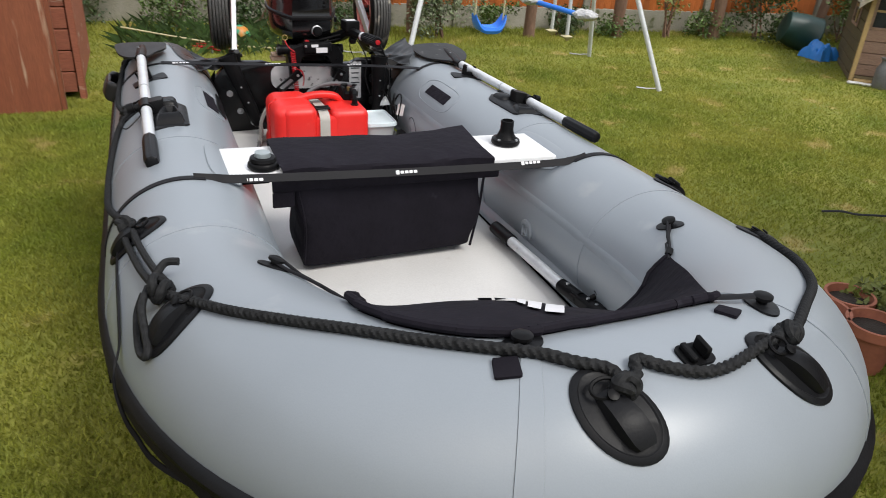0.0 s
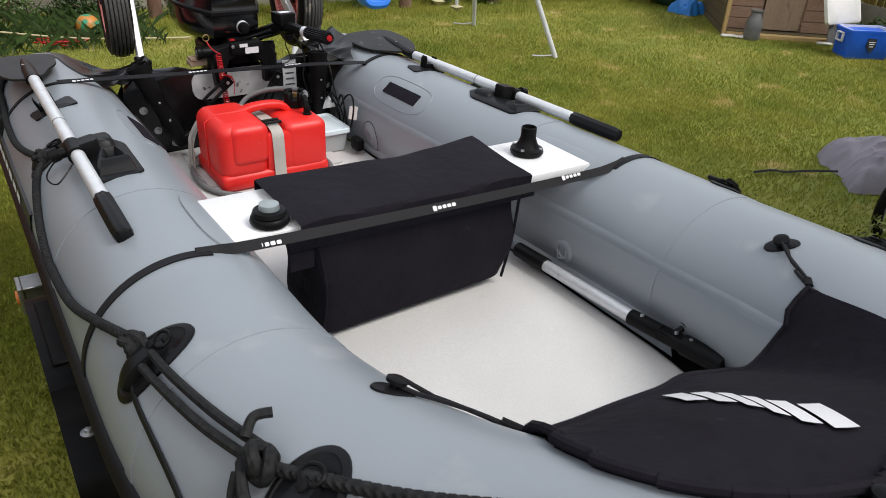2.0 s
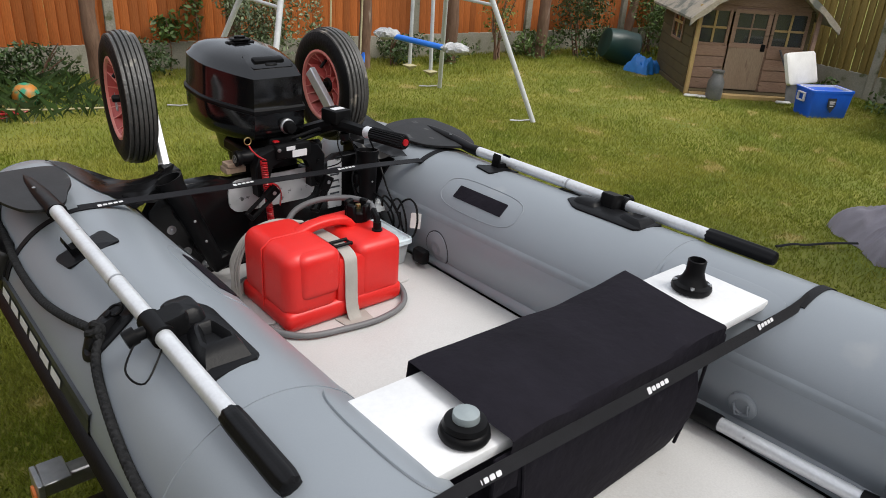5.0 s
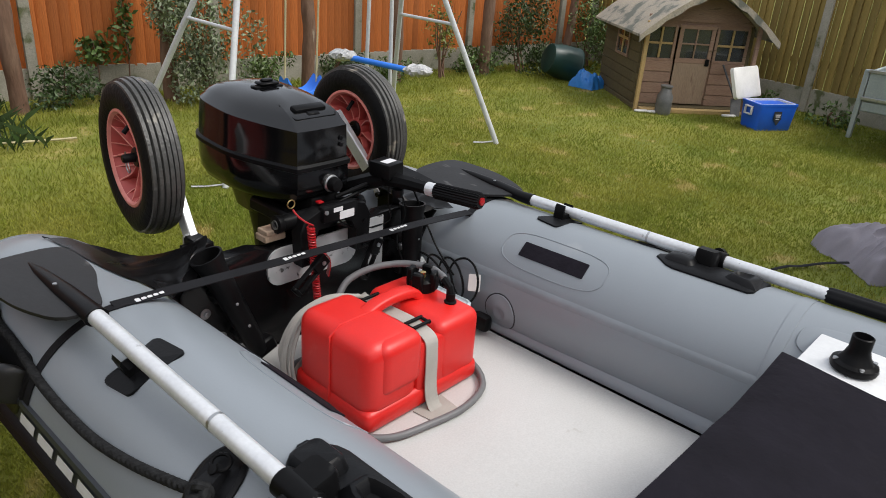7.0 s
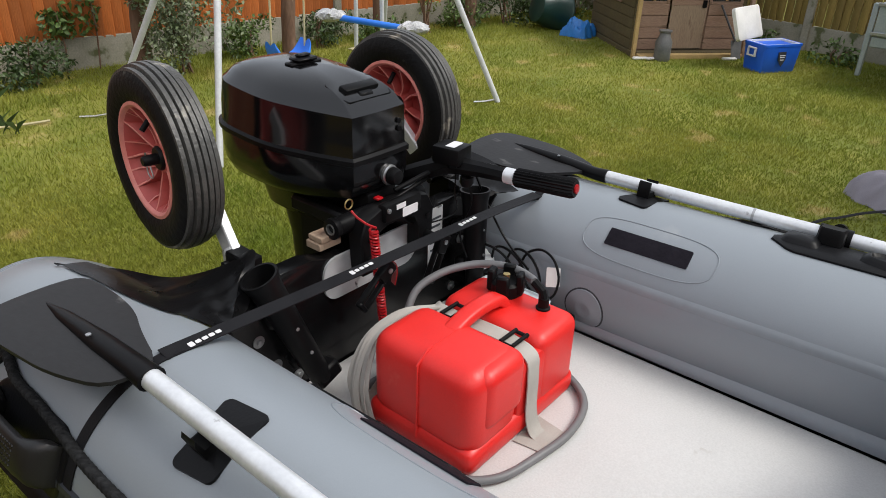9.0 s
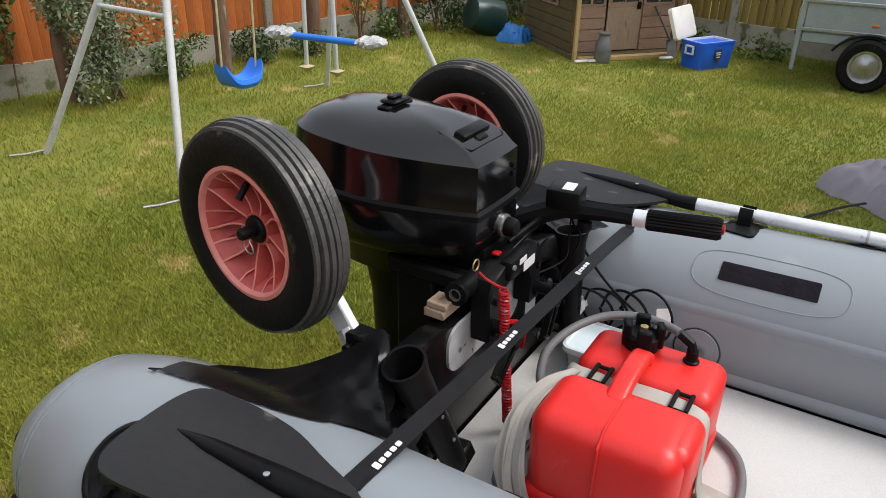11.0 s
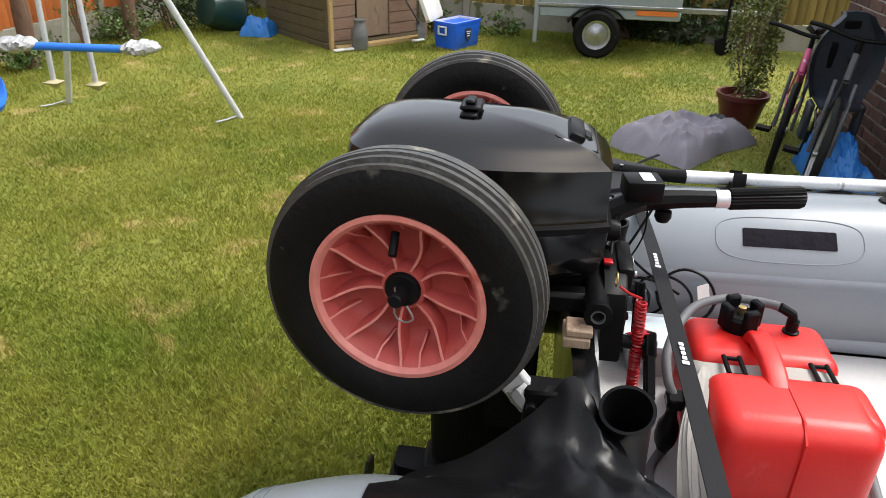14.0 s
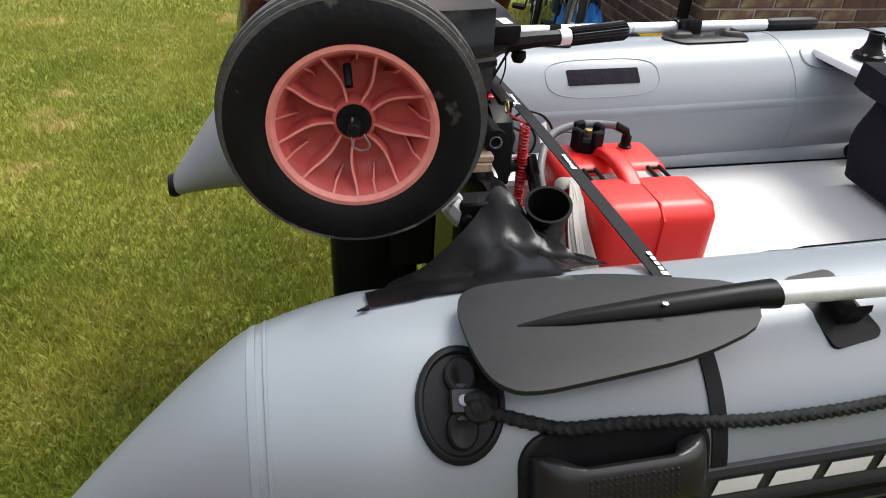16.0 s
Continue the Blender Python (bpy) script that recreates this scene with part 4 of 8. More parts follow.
def bicycle(name, at, turn, wheel, frame_mat, label, seat_up=0.86, lean=6):
    """A bicycle along the local x axis, leaning a little."""
    t = thing(name, at, label, "bicycle", "bikes by the house wall")
    m = Matrix.Translation(at) @ Euler((radians(lean), 0, radians(turn))).to_matrix().to_4x4()
    base = 1.55 * wheel + 0.48
    fw, rw = Vector((base / 2, 0, wheel)), Vector((-base / 2, 0, wheel))
    bb = Vector((-0.08, 0, wheel * 0.9))
    st = Vector((-0.2, 0, seat_up - 0.1))
    hd = Vector((base / 2 - 0.2, 0, seat_up - 0.02))
    hd2 = Vector((base / 2 - 0.15, 0, seat_up - 0.16))
    fr = Mesh()
    for a, b, r in ((bb, st, 0.016), (st.lerp(bb, 0.1), hd, 0.017), (bb, hd2, 0.02), (hd, hd2, 0.021)):
        fr.rod(m @ a, m @ b, r, seg=12)
    for y in (-0.055, 0.055):
        o = Vector((0, y, 0))
        fr.rod(m @ (bb + o * 0.5), m @ (rw + o), 0.009, seg=8)
        fr.rod(m @ (st.lerp(bb, 0.12) + o * 0.4), m @ (rw + o), 0.008, seg=8)
    part("frame", fr, frame_mat, t)
    fk = Mesh()
    for y in (-0.055, 0.055):
        fk.sweep([m @ (hd2 + Vector((0.01, y, -0.01))), m @ (fw + Vector((-0.03, y, wheel * 0.7))), m @ (fw + Vector((0, y, 0)))], 0.012, 8)
    part("fork", fk, BIKE_GREY, t)
    for c in (fw, rw):
        wm = m @ Matrix.Translation(c) @ Euler((radians(90), 0, 0)).to_matrix().to_4x4()
        ring = [(wheel - 0.022 + 0.024 * math.cos(a), 0.024 * math.sin(a)) for a in (2 * math.pi * k / 10 for k in range(11))]
        w = part("wheel", Mesh().lathe(ring, wm, 40, False, False), TYRE, t)
        part("rim", Mesh().lathe([(wheel - 0.05, -0.012), (wheel - 0.036, -0.012), (wheel - 0.036, 0.012), (wheel - 0.05, 0.012), (wheel - 0.05, -0.012)], wm, 40, False, False), STEEL, w)
        sp = Mesh()
        for k in range(18):
            a = 2 * math.pi * k / 18
            sp.rod(wm @ Vector((0.02 * math.cos(a), 0.02 * math.sin(a), 0.02 * (-1) ** k)), wm @ Vector(((wheel - 0.045) * math.cos(a), (wheel - 0.045) * math.sin(a), 0)), 0.0015, seg=4)
        part("spokes", sp.lathe([(0.018, -0.03), (0.018, 0.03)], wm, 10), STEEL, w)
    part("handlebar", Mesh().sweep(smooth_line([m @ (hd + Vector(p)) for p in ((-0.08, -0.29, 0.1), (-0.04, -0.2, 0.1), (0, -0.05, 0.08), (0, 0.05, 0.08), (-0.04, 0.2, 0.1), (-0.08, 0.29, 0.1))], 4), 0.013, 8)
         .rod(m @ hd, m @ (hd + Vector((0, 0, 0.09))), 0.015), SATIN_BLACK, t)
    part("saddle", Mesh().rings([[m @ (st + Vector((x, y * w, 0.11 + z))) for y, z in ((-1, 0), (-0.8, 0.035), (0, 0.045), (0.8, 0.035), (1, 0))] for x, w in ((-0.13, 0.06), (-0.1, 0.075), (0, 0.045), (0.12, 0.02), (0.14, 0.01))]).rod(m @ st, m @ (st + Vector((0, 0, 0.12))), 0.012), SATIN_BLACK, t)
    part("crank", Mesh().lathe([(0.02, -0.004), (0.08, -0.004), (0.08, 0.004), (0.02, 0.004)], m @ Matrix.Translation(bb + Vector((0, -0.06, 0))) @ Euler((radians(90), 0, 0)).to_matrix().to_4x4(), 24)
         .rod(m @ (bb + Vector((0, -0.07, 0))), m @ (bb + Vector((0.1, -0.08, -0.12))), 0.008).box((-0.045, -0.05, -0.012), (0.045, 0.05, 0.012), 0.004, m @ Matrix.Translation(bb + Vector((0.1, -0.13, -0.12)))), SATIN_BLACK, t)
    return t, m


b1, m1 = bicycle("bicycle", (4.16, 1.60, 0), 160, 0.30, PINK, "pink and white child's bicycle leaning by the house", 0.80, -5)
b2, m2 = bicycle("bicycle", (3.58, 1.58, 0), 161, 0.335, BIKE_GREY, "grey mountain bicycle with a child seat, leaning on the wall", 0.9, -7)
cs = thing("child_seat", (3.62, 1.50, 0.6), "dark navy plastic child bicycle seat", "child seat")
sm = Matrix.Translation((3.62, 1.52, 0.56)) @ Euler((0, radians(-10), 0)).to_matrix().to_4x4()
shell = []
for k in range(13):
    u = k / 12
    z = 0.5 * u
    w = 0.150 + 0.06 * math.sin(math.pi * min(1, u * 1.1)) - (0.07 * max(0, u - 0.8) / 0.2)
    shell.append([sm @ Vector((x + 0.04 * u, y * w, z)) for y, x in ((-1, -0.09), (-1.0, -0.07), (-0.8, 0.0), (0, 0.02), (0.8, 0.0), (1, -0.07), (1, -0.09), (0.75, -0.02), (0, -0.0), (-0.75, -0.02))])
part("shell", Mesh().rings(shell), SEAT_NAVY, cs)
part("base", Mesh().box((-0.2, -0.12, -0.03), (0.05, 0.12, 0.02), 0.02, sm, 2), SEAT_NAVY, cs)
for y0 in (-0.17, 0.13):
    part("leg_guard", Mesh().box((-0.16, y0, -0.25), (-0.08, y0 + 0.04, 0.0), 0.012, sm), SEAT_NAVY, cs)
for y0, z0, h in ((-0.05, 0.40, 0.05), (-0.09, 0.16, 0.16), (0.05, 0.16, 0.16)):
    part("vent_slot", Mesh().box((-0.012 + 0.08 * z0, y0, z0), (0.034 + 0.08 * z0, y0 + (0.10 if h < 0.1 else 0.04), z0 + h), 0.008, sm), SATIN_BLACK, cs)
part("rear_reflector", Mesh().box((3.57, 1.49, 0.40), (3.59, 1.57, 0.46), 0.006), RED_CORD, cs, "red reflector")
single("tarpaulin", cloth("tarpaulin", (3.55, 1.42, 0), (0.42, 0.14), 0.34, 12, TARP_BLUE, "", "", 7, 44), TARP_BLUE, "blue tarpaulin bundled against the house wall", "tarpaulin")
bush((2.52, 1.68, 0.14), (0.30, 0.17, 0.2), 900, 0.022, LEAF_YELLOW, 77, "yellow-green weeds on the ground by the bucket", stems=3)

bush((2.34, 1.42, 0.16), (0.22, 0.18, 0.22), 700, 0.022, LEAF_YELLOW, 78, "tall yellow-green weeds in front of the bucket", stems=3)

# ---- ball and ropes near the fence ----
single("ball", Mesh().lathe([(0.11 * math.sin(a) + 0.001, 0.11 - 0.11 * math.cos(a)) for a in (math.pi * k / 16 for k in range(17))], Matrix.Translation((0.3, 8.22, 0)), 28), BALL_GREEN, "green and orange football in the grass", "ball")
heap = Mesh()
rng = random.Random(6)
heap.sweep(smooth_line([(0.05 + rng.uniform(-0.28, 0.3), 7.98 + rng.uniform(-0.15, 0.15), 0.02 + 0.05 * rng.random()) for _ in range(26)], 5), 0.006, 5)
single("rope_heap", heap, RED_CORD, "tangle of thin red cord on the grass", "rope")
single("garden_line", Mesh().sweep(smooth_line([(-0.9, 8.0, 0.25), (-0.3, 7.96, 0.14), (0.2, 7.9, 0.07), (0.9, 7.82, 0.03), (1.15, 7.8, 0.02)], 6), 0.009, 6), ROPE_CREAM, "cream rope lying across the grass", "rope")

# ---- red shed ----
shed = thing("garden_shed", (-1.6, 6.2, 0), "red-stained overlapping-board garden shed with peeling paint", "shed")
part("core", Mesh().box((-2.970, 6.320, 0.05), (-1.200, 7.800, 2.1), 0.01), RED_SHED, shed)
for k in range(12):
    part("board", Mesh().box((-2.970, 6.285, 0.06 + k * 0.165), (-1.225, 6.315, 0.06 + k * 0.165 + 0.158), 0.006, Matrix.Translation((0, -0.006, 0))), RED_SHED, shed)
part("corner_post", Mesh().box((-1.223, 6.260, 0.0), (-1.170, 6.350, 2.1), 0.005), RED_SHED, shed)
part("roof", Mesh().box((-3.070, 6.000, 2.1), (-1.070, 7.900, 2.16), 0.01), ROOF_FELT, shed)
pl = thing("wooden_panel", (-1.7, 5.900, 0), "brown-stained wooden door panel leaning against the shed", "panel")
part("panel", Mesh().box((-2.47, 5.920, 0.0), (-1.33, 5.960, 1.9), 0.006, Matrix.Translation((0, 0, 0)) @ Matrix.Rotation(radians(0), 4, "X")), RED_DOOR, pl)
part("batten", Mesh().box((-1.36, 5.962, 0.0), (-1.30, 6.020, 1.9), 0.005), RED_DOOR, pl)

# The whole yard is set out on the drawing's larger grid; bring it to true size about the boat.
YARD = Matrix.Translation((-1.1, 2.0, -0.05)) @ Matrix.Diagonal((0.93, 0.925, 0.95, 1)) @ Matrix.Translation((1.1, -2.03, 0))


def to_size(obs):
    for ob in obs:
        ob.matrix_basis = YARD @ ob.matrix_basis


to_size([ob for ob in scene.objects if ob.parent is None and ob.type in {"MESH", "EMPTY"}])

# ---- the inflatable boat ----
X0, CX, RT, YB, YF, YS, NE = -0.032, 0.589, 0.205, 1.53, 0.535, 3.55, 2.2


def tube_z(x, y):
    """Height of the tube's centre line: a bow-up trim, a slight list to starboard and a rising bow."""
    return 0.691 - 0.018 * (y - 2.5) - 0.0246 * (x - X0) + 0.125 * max(0.0, (1.38 - y) / 0.845) ** 1.5


def deck_z(y):
    return 0.573 - 0.006 * (y - 1.5)


CENTRE = [(X0 - CX, YS + (YB - YS) * i / 60) for i in range(61)]
for i in range(1, 120):
    a = math.pi * i / 120
    c, s = math.cos(a), math.sin(a)
    CENTRE.append((X0 - CX * math.copysign(abs(c) ** (2 / NE), c), YB - (YB - YF) * abs(s) ** (2 / NE)))
CENTRE += [(X0 + CX, YB + (YS - YB) * i / 60) for i in range(61)]
# The starboard side splays a little towards the bow.
CENTRE = [(x + 0.022 * max(0.0, (x - X0) / CX) * max(0.0, 2.6 - y), y) for x, y in CENTRE]
CENTRE = np.array([(x, y, tube_z(x, y)) for x, y in CENTRE])
RUN = np.r_[0, np.cumsum(np.linalg.norm(np.diff(CENTRE, axis=0), axis=1))]
LEN = float(RUN[-1])


def mid(s):
    return Vector([float(np.interp(s, RUN, CENTRE[:, i])) for i in range(3)])


def out_dir(s):
    d = mid(min(s + 0.03, LEN)) - mid(max(s - 0.03, 0))
    o = Vector((-d.y, d.x, 0))
    o.normalize()
    return -o if o.x * (mid(s).x - X0) + o.y * (mid(s).y - 1.9) < 0 else o


def radius(s):
    """The tube's radius: it draws in where the end cones begin."""
    return RT * (1 - 0.19 * max(0.0, 1 - min(s, LEN - s) / 0.17) ** 1.5)


def surf(s, th, off=0.0):
    """A place on the tube: s metres along it from the port stern, th degrees up from its outer side."""
    a = radians(th)
    return mid(s) + (out_dir(s) * math.cos(a) + UP * math.sin(a)) * (radius(s) + off)


def normal(s, th):
    a = radians(th)
    return out_dir(s) * math.cos(a) + UP * math.sin(a)


def tangent(s):
    return (mid(min(s + 0.02, LEN)) - mid(max(s - 0.02, 0))).normalized()


def band(ss, th0, th1, off=0.003, n=10, depth=0.004):
    """A raised strip along the tube between two angles."""
    rows = []
    for s in ss:
        arc = [surf(s, th0 + (th1 - th0) * k / n, off - (depth if k in (0, n) else 0)) for k in range(n + 1)]
        rows.append(arc)
    return Mesh().rings(rows, closed=False)


def hoop(s, width, th0, th1, off=0.003, n=24):
    """A strip round the tube at s."""
    return Mesh().rings([[surf(s + dx, th0 + (th1 - th0) * k / n, off - e) for dx, e in ((-width / 2, 0.004), (-width / 2 + 0.001, 0), (width / 2 - 0.001, 0), (width / 2, 0.004))] for k in range(n + 1)], closed=False)


def patch(s, th, outline, heights, turn=0.0):
    """A shaped pad on the tube: an outline in metres along and around it, with (scale, height) rings."""
    c, sn = math.cos(radians(turn)), math.sin(radians(turn))
    rings = []
    for k, h in heights:
        rings.append([surf(s + (u * c - v * sn) * k, th + math.degrees((u * sn + v * c) * k / RT), h) for u, v in outline])
    return Mesh().rings(rings, cap_a=False)


def oval(a, b, n=28, p=2.0):
    return [(a * math.copysign(abs(math.cos(t)) ** (2 / p), math.cos(t)), b * math.copysign(abs(math.sin(t)) ** (2 / p), math.sin(t))) for t in (2 * math.pi * k / n for k in range(n))]


def clear_of_tube(p, gap=0.007):
    """Moves a point out of the tube, if it lies in it."""
    q = np.array(p)
    dd = np.linalg.norm(CENTRE - q, axis=1)
    i = int(dd.argmin())
    if dd[i] < RT + gap:
        c = Vector(CENTRE[i])
        v = Vector(p) - c
        t = tangent(float(RUN[i]))
        v -= t * v.dot(t)
        return c + v.normalized() * (RT + gap)
    return Vector(p)


boat = thing("inflatable_boat", (0, 2.0, 0.45), "grey PVC inflatable boat resting on a road trailer", "boat")
ss = [LEN * k / 170 for k in range(171)]
tube = part("tube", Mesh().rings([[surf(s, 360 * k / 56) for k in range(56)] for s in ss], cap_a=False, cap_b=False), PVC, boat)
for sx in (-1, 1):
    rings = []
    for k in range(15):
        u = k / 14
        r = radius(0) * (1 - u ** 1.12) * (1 - 0.06 * u * (1 - u)) + 0.028 * u
        c = Vector((X0 + sx * CX, YS + (0.285 if sx < 0 else 0.235) * u, tube_z(X0 + sx * CX, YS) - (0.13 if sx < 0 else 0.172) * u ** 1.2))
        rings.append([c + Vector((sx * math.cos(a), 0, math.sin(a))) * r for a in (2 * math.pi * j / 48 for j in range(48))])
    cone = part("end_cone", Mesh().rings(rings, cap_a=False), PVC, boat, "tapered grey end cone")
    tip = Vector((X0 + sx * CX, YS + (0.285 if sx < 0 else 0.235), tube_z(X0 + sx * CX, YS) - (0.13 if sx < 0 else 0.172)))
    part("cone_cap", Mesh().lathe([(0.031, -0.015), (0.034, 0), (0.03, 0.012), (0.005, 0.014)], Matrix.Translation(tip) @ Euler((radians(-90), 0, 0)).to_matrix().to_4x4(), 24), RUBBER, cone, "black rubber tip")

# Seams and rubbing strakes.
for s0, w in ((0.008, 0.012), (LEN - 0.008, 0.012), (0.026, 0.006), (LEN - 0.026, 0.006), (3.122, 0.028), (LEN - 3.03, 0.028), (2.2, 0.03), (LEN - 2.2, 0.03), (1.55, 0.03), (LEN - 1.55, 0.03)):
    part("seam_band", hoop(s0, w, -60, 200, 0.0016, 40), PVC_SEAM if w < 0.02 else PVC, boat)
part("inner_seam", band(ss[4:-4], 164, 157, 0.0022, 3, 0.002), PVC_SEAM, boat)
strake = part("rubbing_strake", Mesh().rings([[surf(s, th, o) for th, o in ((5, 0), (4, 0.008), (1, 0.016), (-1, 0.010), (-5, 0.010), (-7, 0.017), (-10, 0.009), (-11, 0))] for s in ss], closed=False), RUBBER, boat, "black rubber rubbing strake")
part("keel_strake", Mesh().rings([[surf(s, th, o) for th, o in ((-34, 0), (-35, 0.01), (-39, 0.01), (-40, 0))] for s in ss], closed=False), RUBBER, boat)
for sgn, s0, s1 in ((1, 0.42, 1.25), (-1, LEN - 1.25, LEN - 0.42)):
    pan = part("name_panel", Mesh().rings([[surf(s0 + (s1 - s0) * k / 20, th, o) for th, o in ((18, 0), (17, 0.006), (14, 0.006), (13.5, 0.0045), (7, 0.0045), (5, 0.004))] for k in range(21)], closed=False), PVC_DARK, boat, "dark grey side panel")
    for k in range(6):
        a = s0 + 0.17 + k * 0.085
        sk = 0.014 * sgn
        glyph = Mesh()
        glyph.rings([[surf(a + du + sk * (th - 9.5) / 6 * 0.5, th, 0.0075) for du in (0, 0.022, 0.045, 0.066)] for th in (6.2, 8, 10.5, 12.6)], closed=False)
        part("letter_block", glyph, PRINT_WHITE, pan, "plain white block of lettering")

# Hull bottom, floor, transom.
rows = []
for k in range(24):
    y = 0.86 + (3.12 - 0.86) * k / 23
    w = CX if y > YB else CX * (1 - ((YB - y) / (YB - YF + 0.25)) ** 2.4) ** 0.5
    rows.append([(X0 + w * u, y, deck_z(y) - 0.10 - 0.14 * (1 - abs(u)) ** 0.8 + 0.5 * max(0, 1.2 - y) * 0.3) for u in (-1, -0.8, -0.6, -0.4, -0.2, 0, 0.2, 0.4, 0.6, 0.8, 1)])
part("hull_bottom", Mesh().rings(rows, closed=False), PVC_DARK, boat)
rows = []
for k in range(40):
    y = 0.84 + (3.08 - 0.84) * k / 39
    w = 0.402
    if y < 1.35:
        w = 0.402 * max(0.05, 1 - ((1.35 - y) / 0.56) ** 2.2) ** 0.5
    z = deck_z(y)
    rows.append([(X0 + x * w, y, z + dz) for x, dz in ((1.0, -0.035), (0.995, -0.018), (0.975, -0.006), (0.94, 0), (0.5, 0.004), (0, 0.005), (-0.5, 0.004), (-0.94, 0), (-0.975, -0.006), (-0.995, -0.018), (-1.0, -0.035))])
part("deck", Mesh().rings(rows, closed=False), FLOOR_PVC, boat, "pale grey-white inflatable floor")
part("deck_panel", Mesh().plate(rounded(0.50, 0.34, 0.02), 0.004, Matrix.Translation((-0.02, 2.86, deck_z(2.86) + 0.005)) @ Euler((radians(-0.35), 0, 0)).to_matrix().to_4x4()), FLOOR_PVC, boat)

TOP = [(-0.425, 0.47), (-0.425, 0.80), (-0.385, 0.845), (-0.33, 0.868), (-0.22, 0.868), (-0.165, 0.852), (0.175, 0.852), (0.21, 0.868), (0.30, 0.868), (0.335, 0.845), (0.368, 0.80), (0.368, 0.47)]
tr = part("transom", Mesh().plate(TOP, 0.040, frame_at((0, 3.125, 0), (0, -1, 0), (1, 0, 0)), 0.003), TRANSOM, boat, "black-coated transom board")
for sx in (-1, 1):
    # Rubber sleeve where the tube meets the transom.
    s_t = YS - 3.11 if sx < 0 else LEN - (YS - 3.11)
    part("transom_sleeve", hoop(s_t, 0.10, 128, 250, 0.005, 30), RUBBER, boat, "black rubber sleeve at the transom")
    # Rubberised cloth gusset that runs from the tube up to the transom's corner.
    foot = [surf(on, th, 0.004) for on, th in ((0.148, 95), (0.24, 101), (0.34, 104), (0.44, 110), (0.50, 122), (0.56, 128))]
    edge = [foot[0] + Vector((0.002, 0, 0.003)), Vector((-0.505, 3.345, 0.868)), Vector((-0.43, 3.27, 0.845)), Vector((-0.365, 3.185, 0.878)), Vector((-0.322, 3.135, 0.918)), Vector((-0.345, 3.10, 0.90))]
    foot, edge = smooth_line(foot, 5), smooth_line(edge, 5)
    rows = []
    for k in range(len(foot)):
        u = k / (len(foot) - 1)
        row = []
        for j in range(13):
            v = j / 12
            p = foot[k].lerp(edge[k], v)
            amp = math.sin(math.pi * v) * u
            p.z -= 0.030 * amp - 0.010 * amp * math.sin(u * 19 + v * 6) - 0.005 * amp * math.sin(u * 41 - v * 11)
            p.y -= 0.008 * amp * math.sin(u * 27 + v * 9)
            row.append(clear_of_tube(Vector((X0 + (p.x - X0) * -sx, p.y, p.z)), 0.004))
        rows.append(row)
    part("transom_fairing", Mesh().rings(rows, closed=False), RUBBER_CLOTH, boat, "crumpled black rubberised cloth gusset")
    rows = []
    for k in range(9):
        u = k / 8
        p0 = Vector((-0.42 if sx < 0 else 0.365, 3.09, 0.50 + 0.34 * u))
        row = [p0.lerp(surf((YS - 3.10 if sx < 0 else LEN - (YS - 3.10)), 205 - 55 * u, 0.004), v / 5) for v in range(6)]
        rows.append(row)
    part("transom_gusset", Mesh().rings(rows, closed=False), RUBBER, boat)

# ---- seat ----
seat = thing("bench_seat", (-0.02, 1.82, 0.88), "white-painted board bench seat across the boat", "seat")
part("board", Mesh().box((-0.515, 1.705, 0.874), (0.475, 1.930, 0.896), 0.004, steps=2), WHITE_BOARD, seat)
for sx in (-1, 1):
    part("seat_tab", Mesh().box((sx * 0.45 - 0.05, 1.72, 0.862), (sx * 0.45 + 0.05, 1.91, 0.876), 0.004), RUBBER, seat)

bag = thing("under_seat_bag", (-0.05, 1.8, 0.6), "black canvas seat cushion with a bag hanging below", "bag")
rows = []
for k in range(25):
    u = k / 24
    x = -0.375 + 0.625 * u
    e = 1 - (2 * u - 1) ** 8
    lump = 0.002 * math.sin(u * 17) + 0.003 * math.sin(u * 7 + 1)
    rows.append([(x + 0.003 * math.sin(j), y, 0.902 + dz * (0.72 + 0.28 * e) + (lump * (1 + 0.8 * math.sin(3.1 * j + 9 * u)) if 0 < j < 8 else 0) + (0.10 * max(0, u - 0.82) * (j - 4) / 3 if 4 < j < 8 else 0)) for j, (y, dz) in enumerate(
        ((1.692, -0.055), (1.686, -0.03), (1.685, 0.006), (1.690, 0.013), (1.77, 0.016), (1.84, 0.018), (1.91, 0.016), (1.947, 0.010), (1.953, -0.05)))])
part("cushion", Mesh().rings(rows, closed=False), CANVAS, bag)
rows = []
for k in range(15):
    u = k / 14
    z = 0.868 - (0.868 - 0.60) * u + 0.0
    bulge = 0.018 * math.sin(math.pi * u)
    w0, w1 = -0.335 + 0.025 * u, 0.225 - 0.01 * u
    ring = []
    for px, py in rounded(1, 1, 0.06, 3):
        x = w0 + (w1 - w0) * (px + 0.5)
        y = 1.700 + 0.02 * u + (0.20) * (py + 0.5)
        ring.append((x + 0.006 * math.sin(9 * u + 7 * py), y - (bulge + 0.008 * math.sin(px * 9 + u * 5)) * (1 if py < 0 else -1), z + (0.018 * (px + 0.3) * u)))
    rows.append(ring)
part("pouch", Mesh().rings(rows), CANVAS, bag)
part("flap", Mesh().box((-0.40, 1.690, 0.845), (0.275, 1.698, 0.882), 0.003).box((-0.40, 1.69, 0.80), (-0.34, 1.697, 0.846), 0.003), CANVAS, bag)
for xs in ((-0.312, -0.31, -0.33), (0.212, 0.222, 0.226)):
    part("piping", Mesh().sweep(smooth_line([(xs[0], 1.715, 0.61), (xs[1], 1.70, 0.73), (xs[2], 1.694, 0.845)], 5), 0.004, 6), CANVAS, bag)

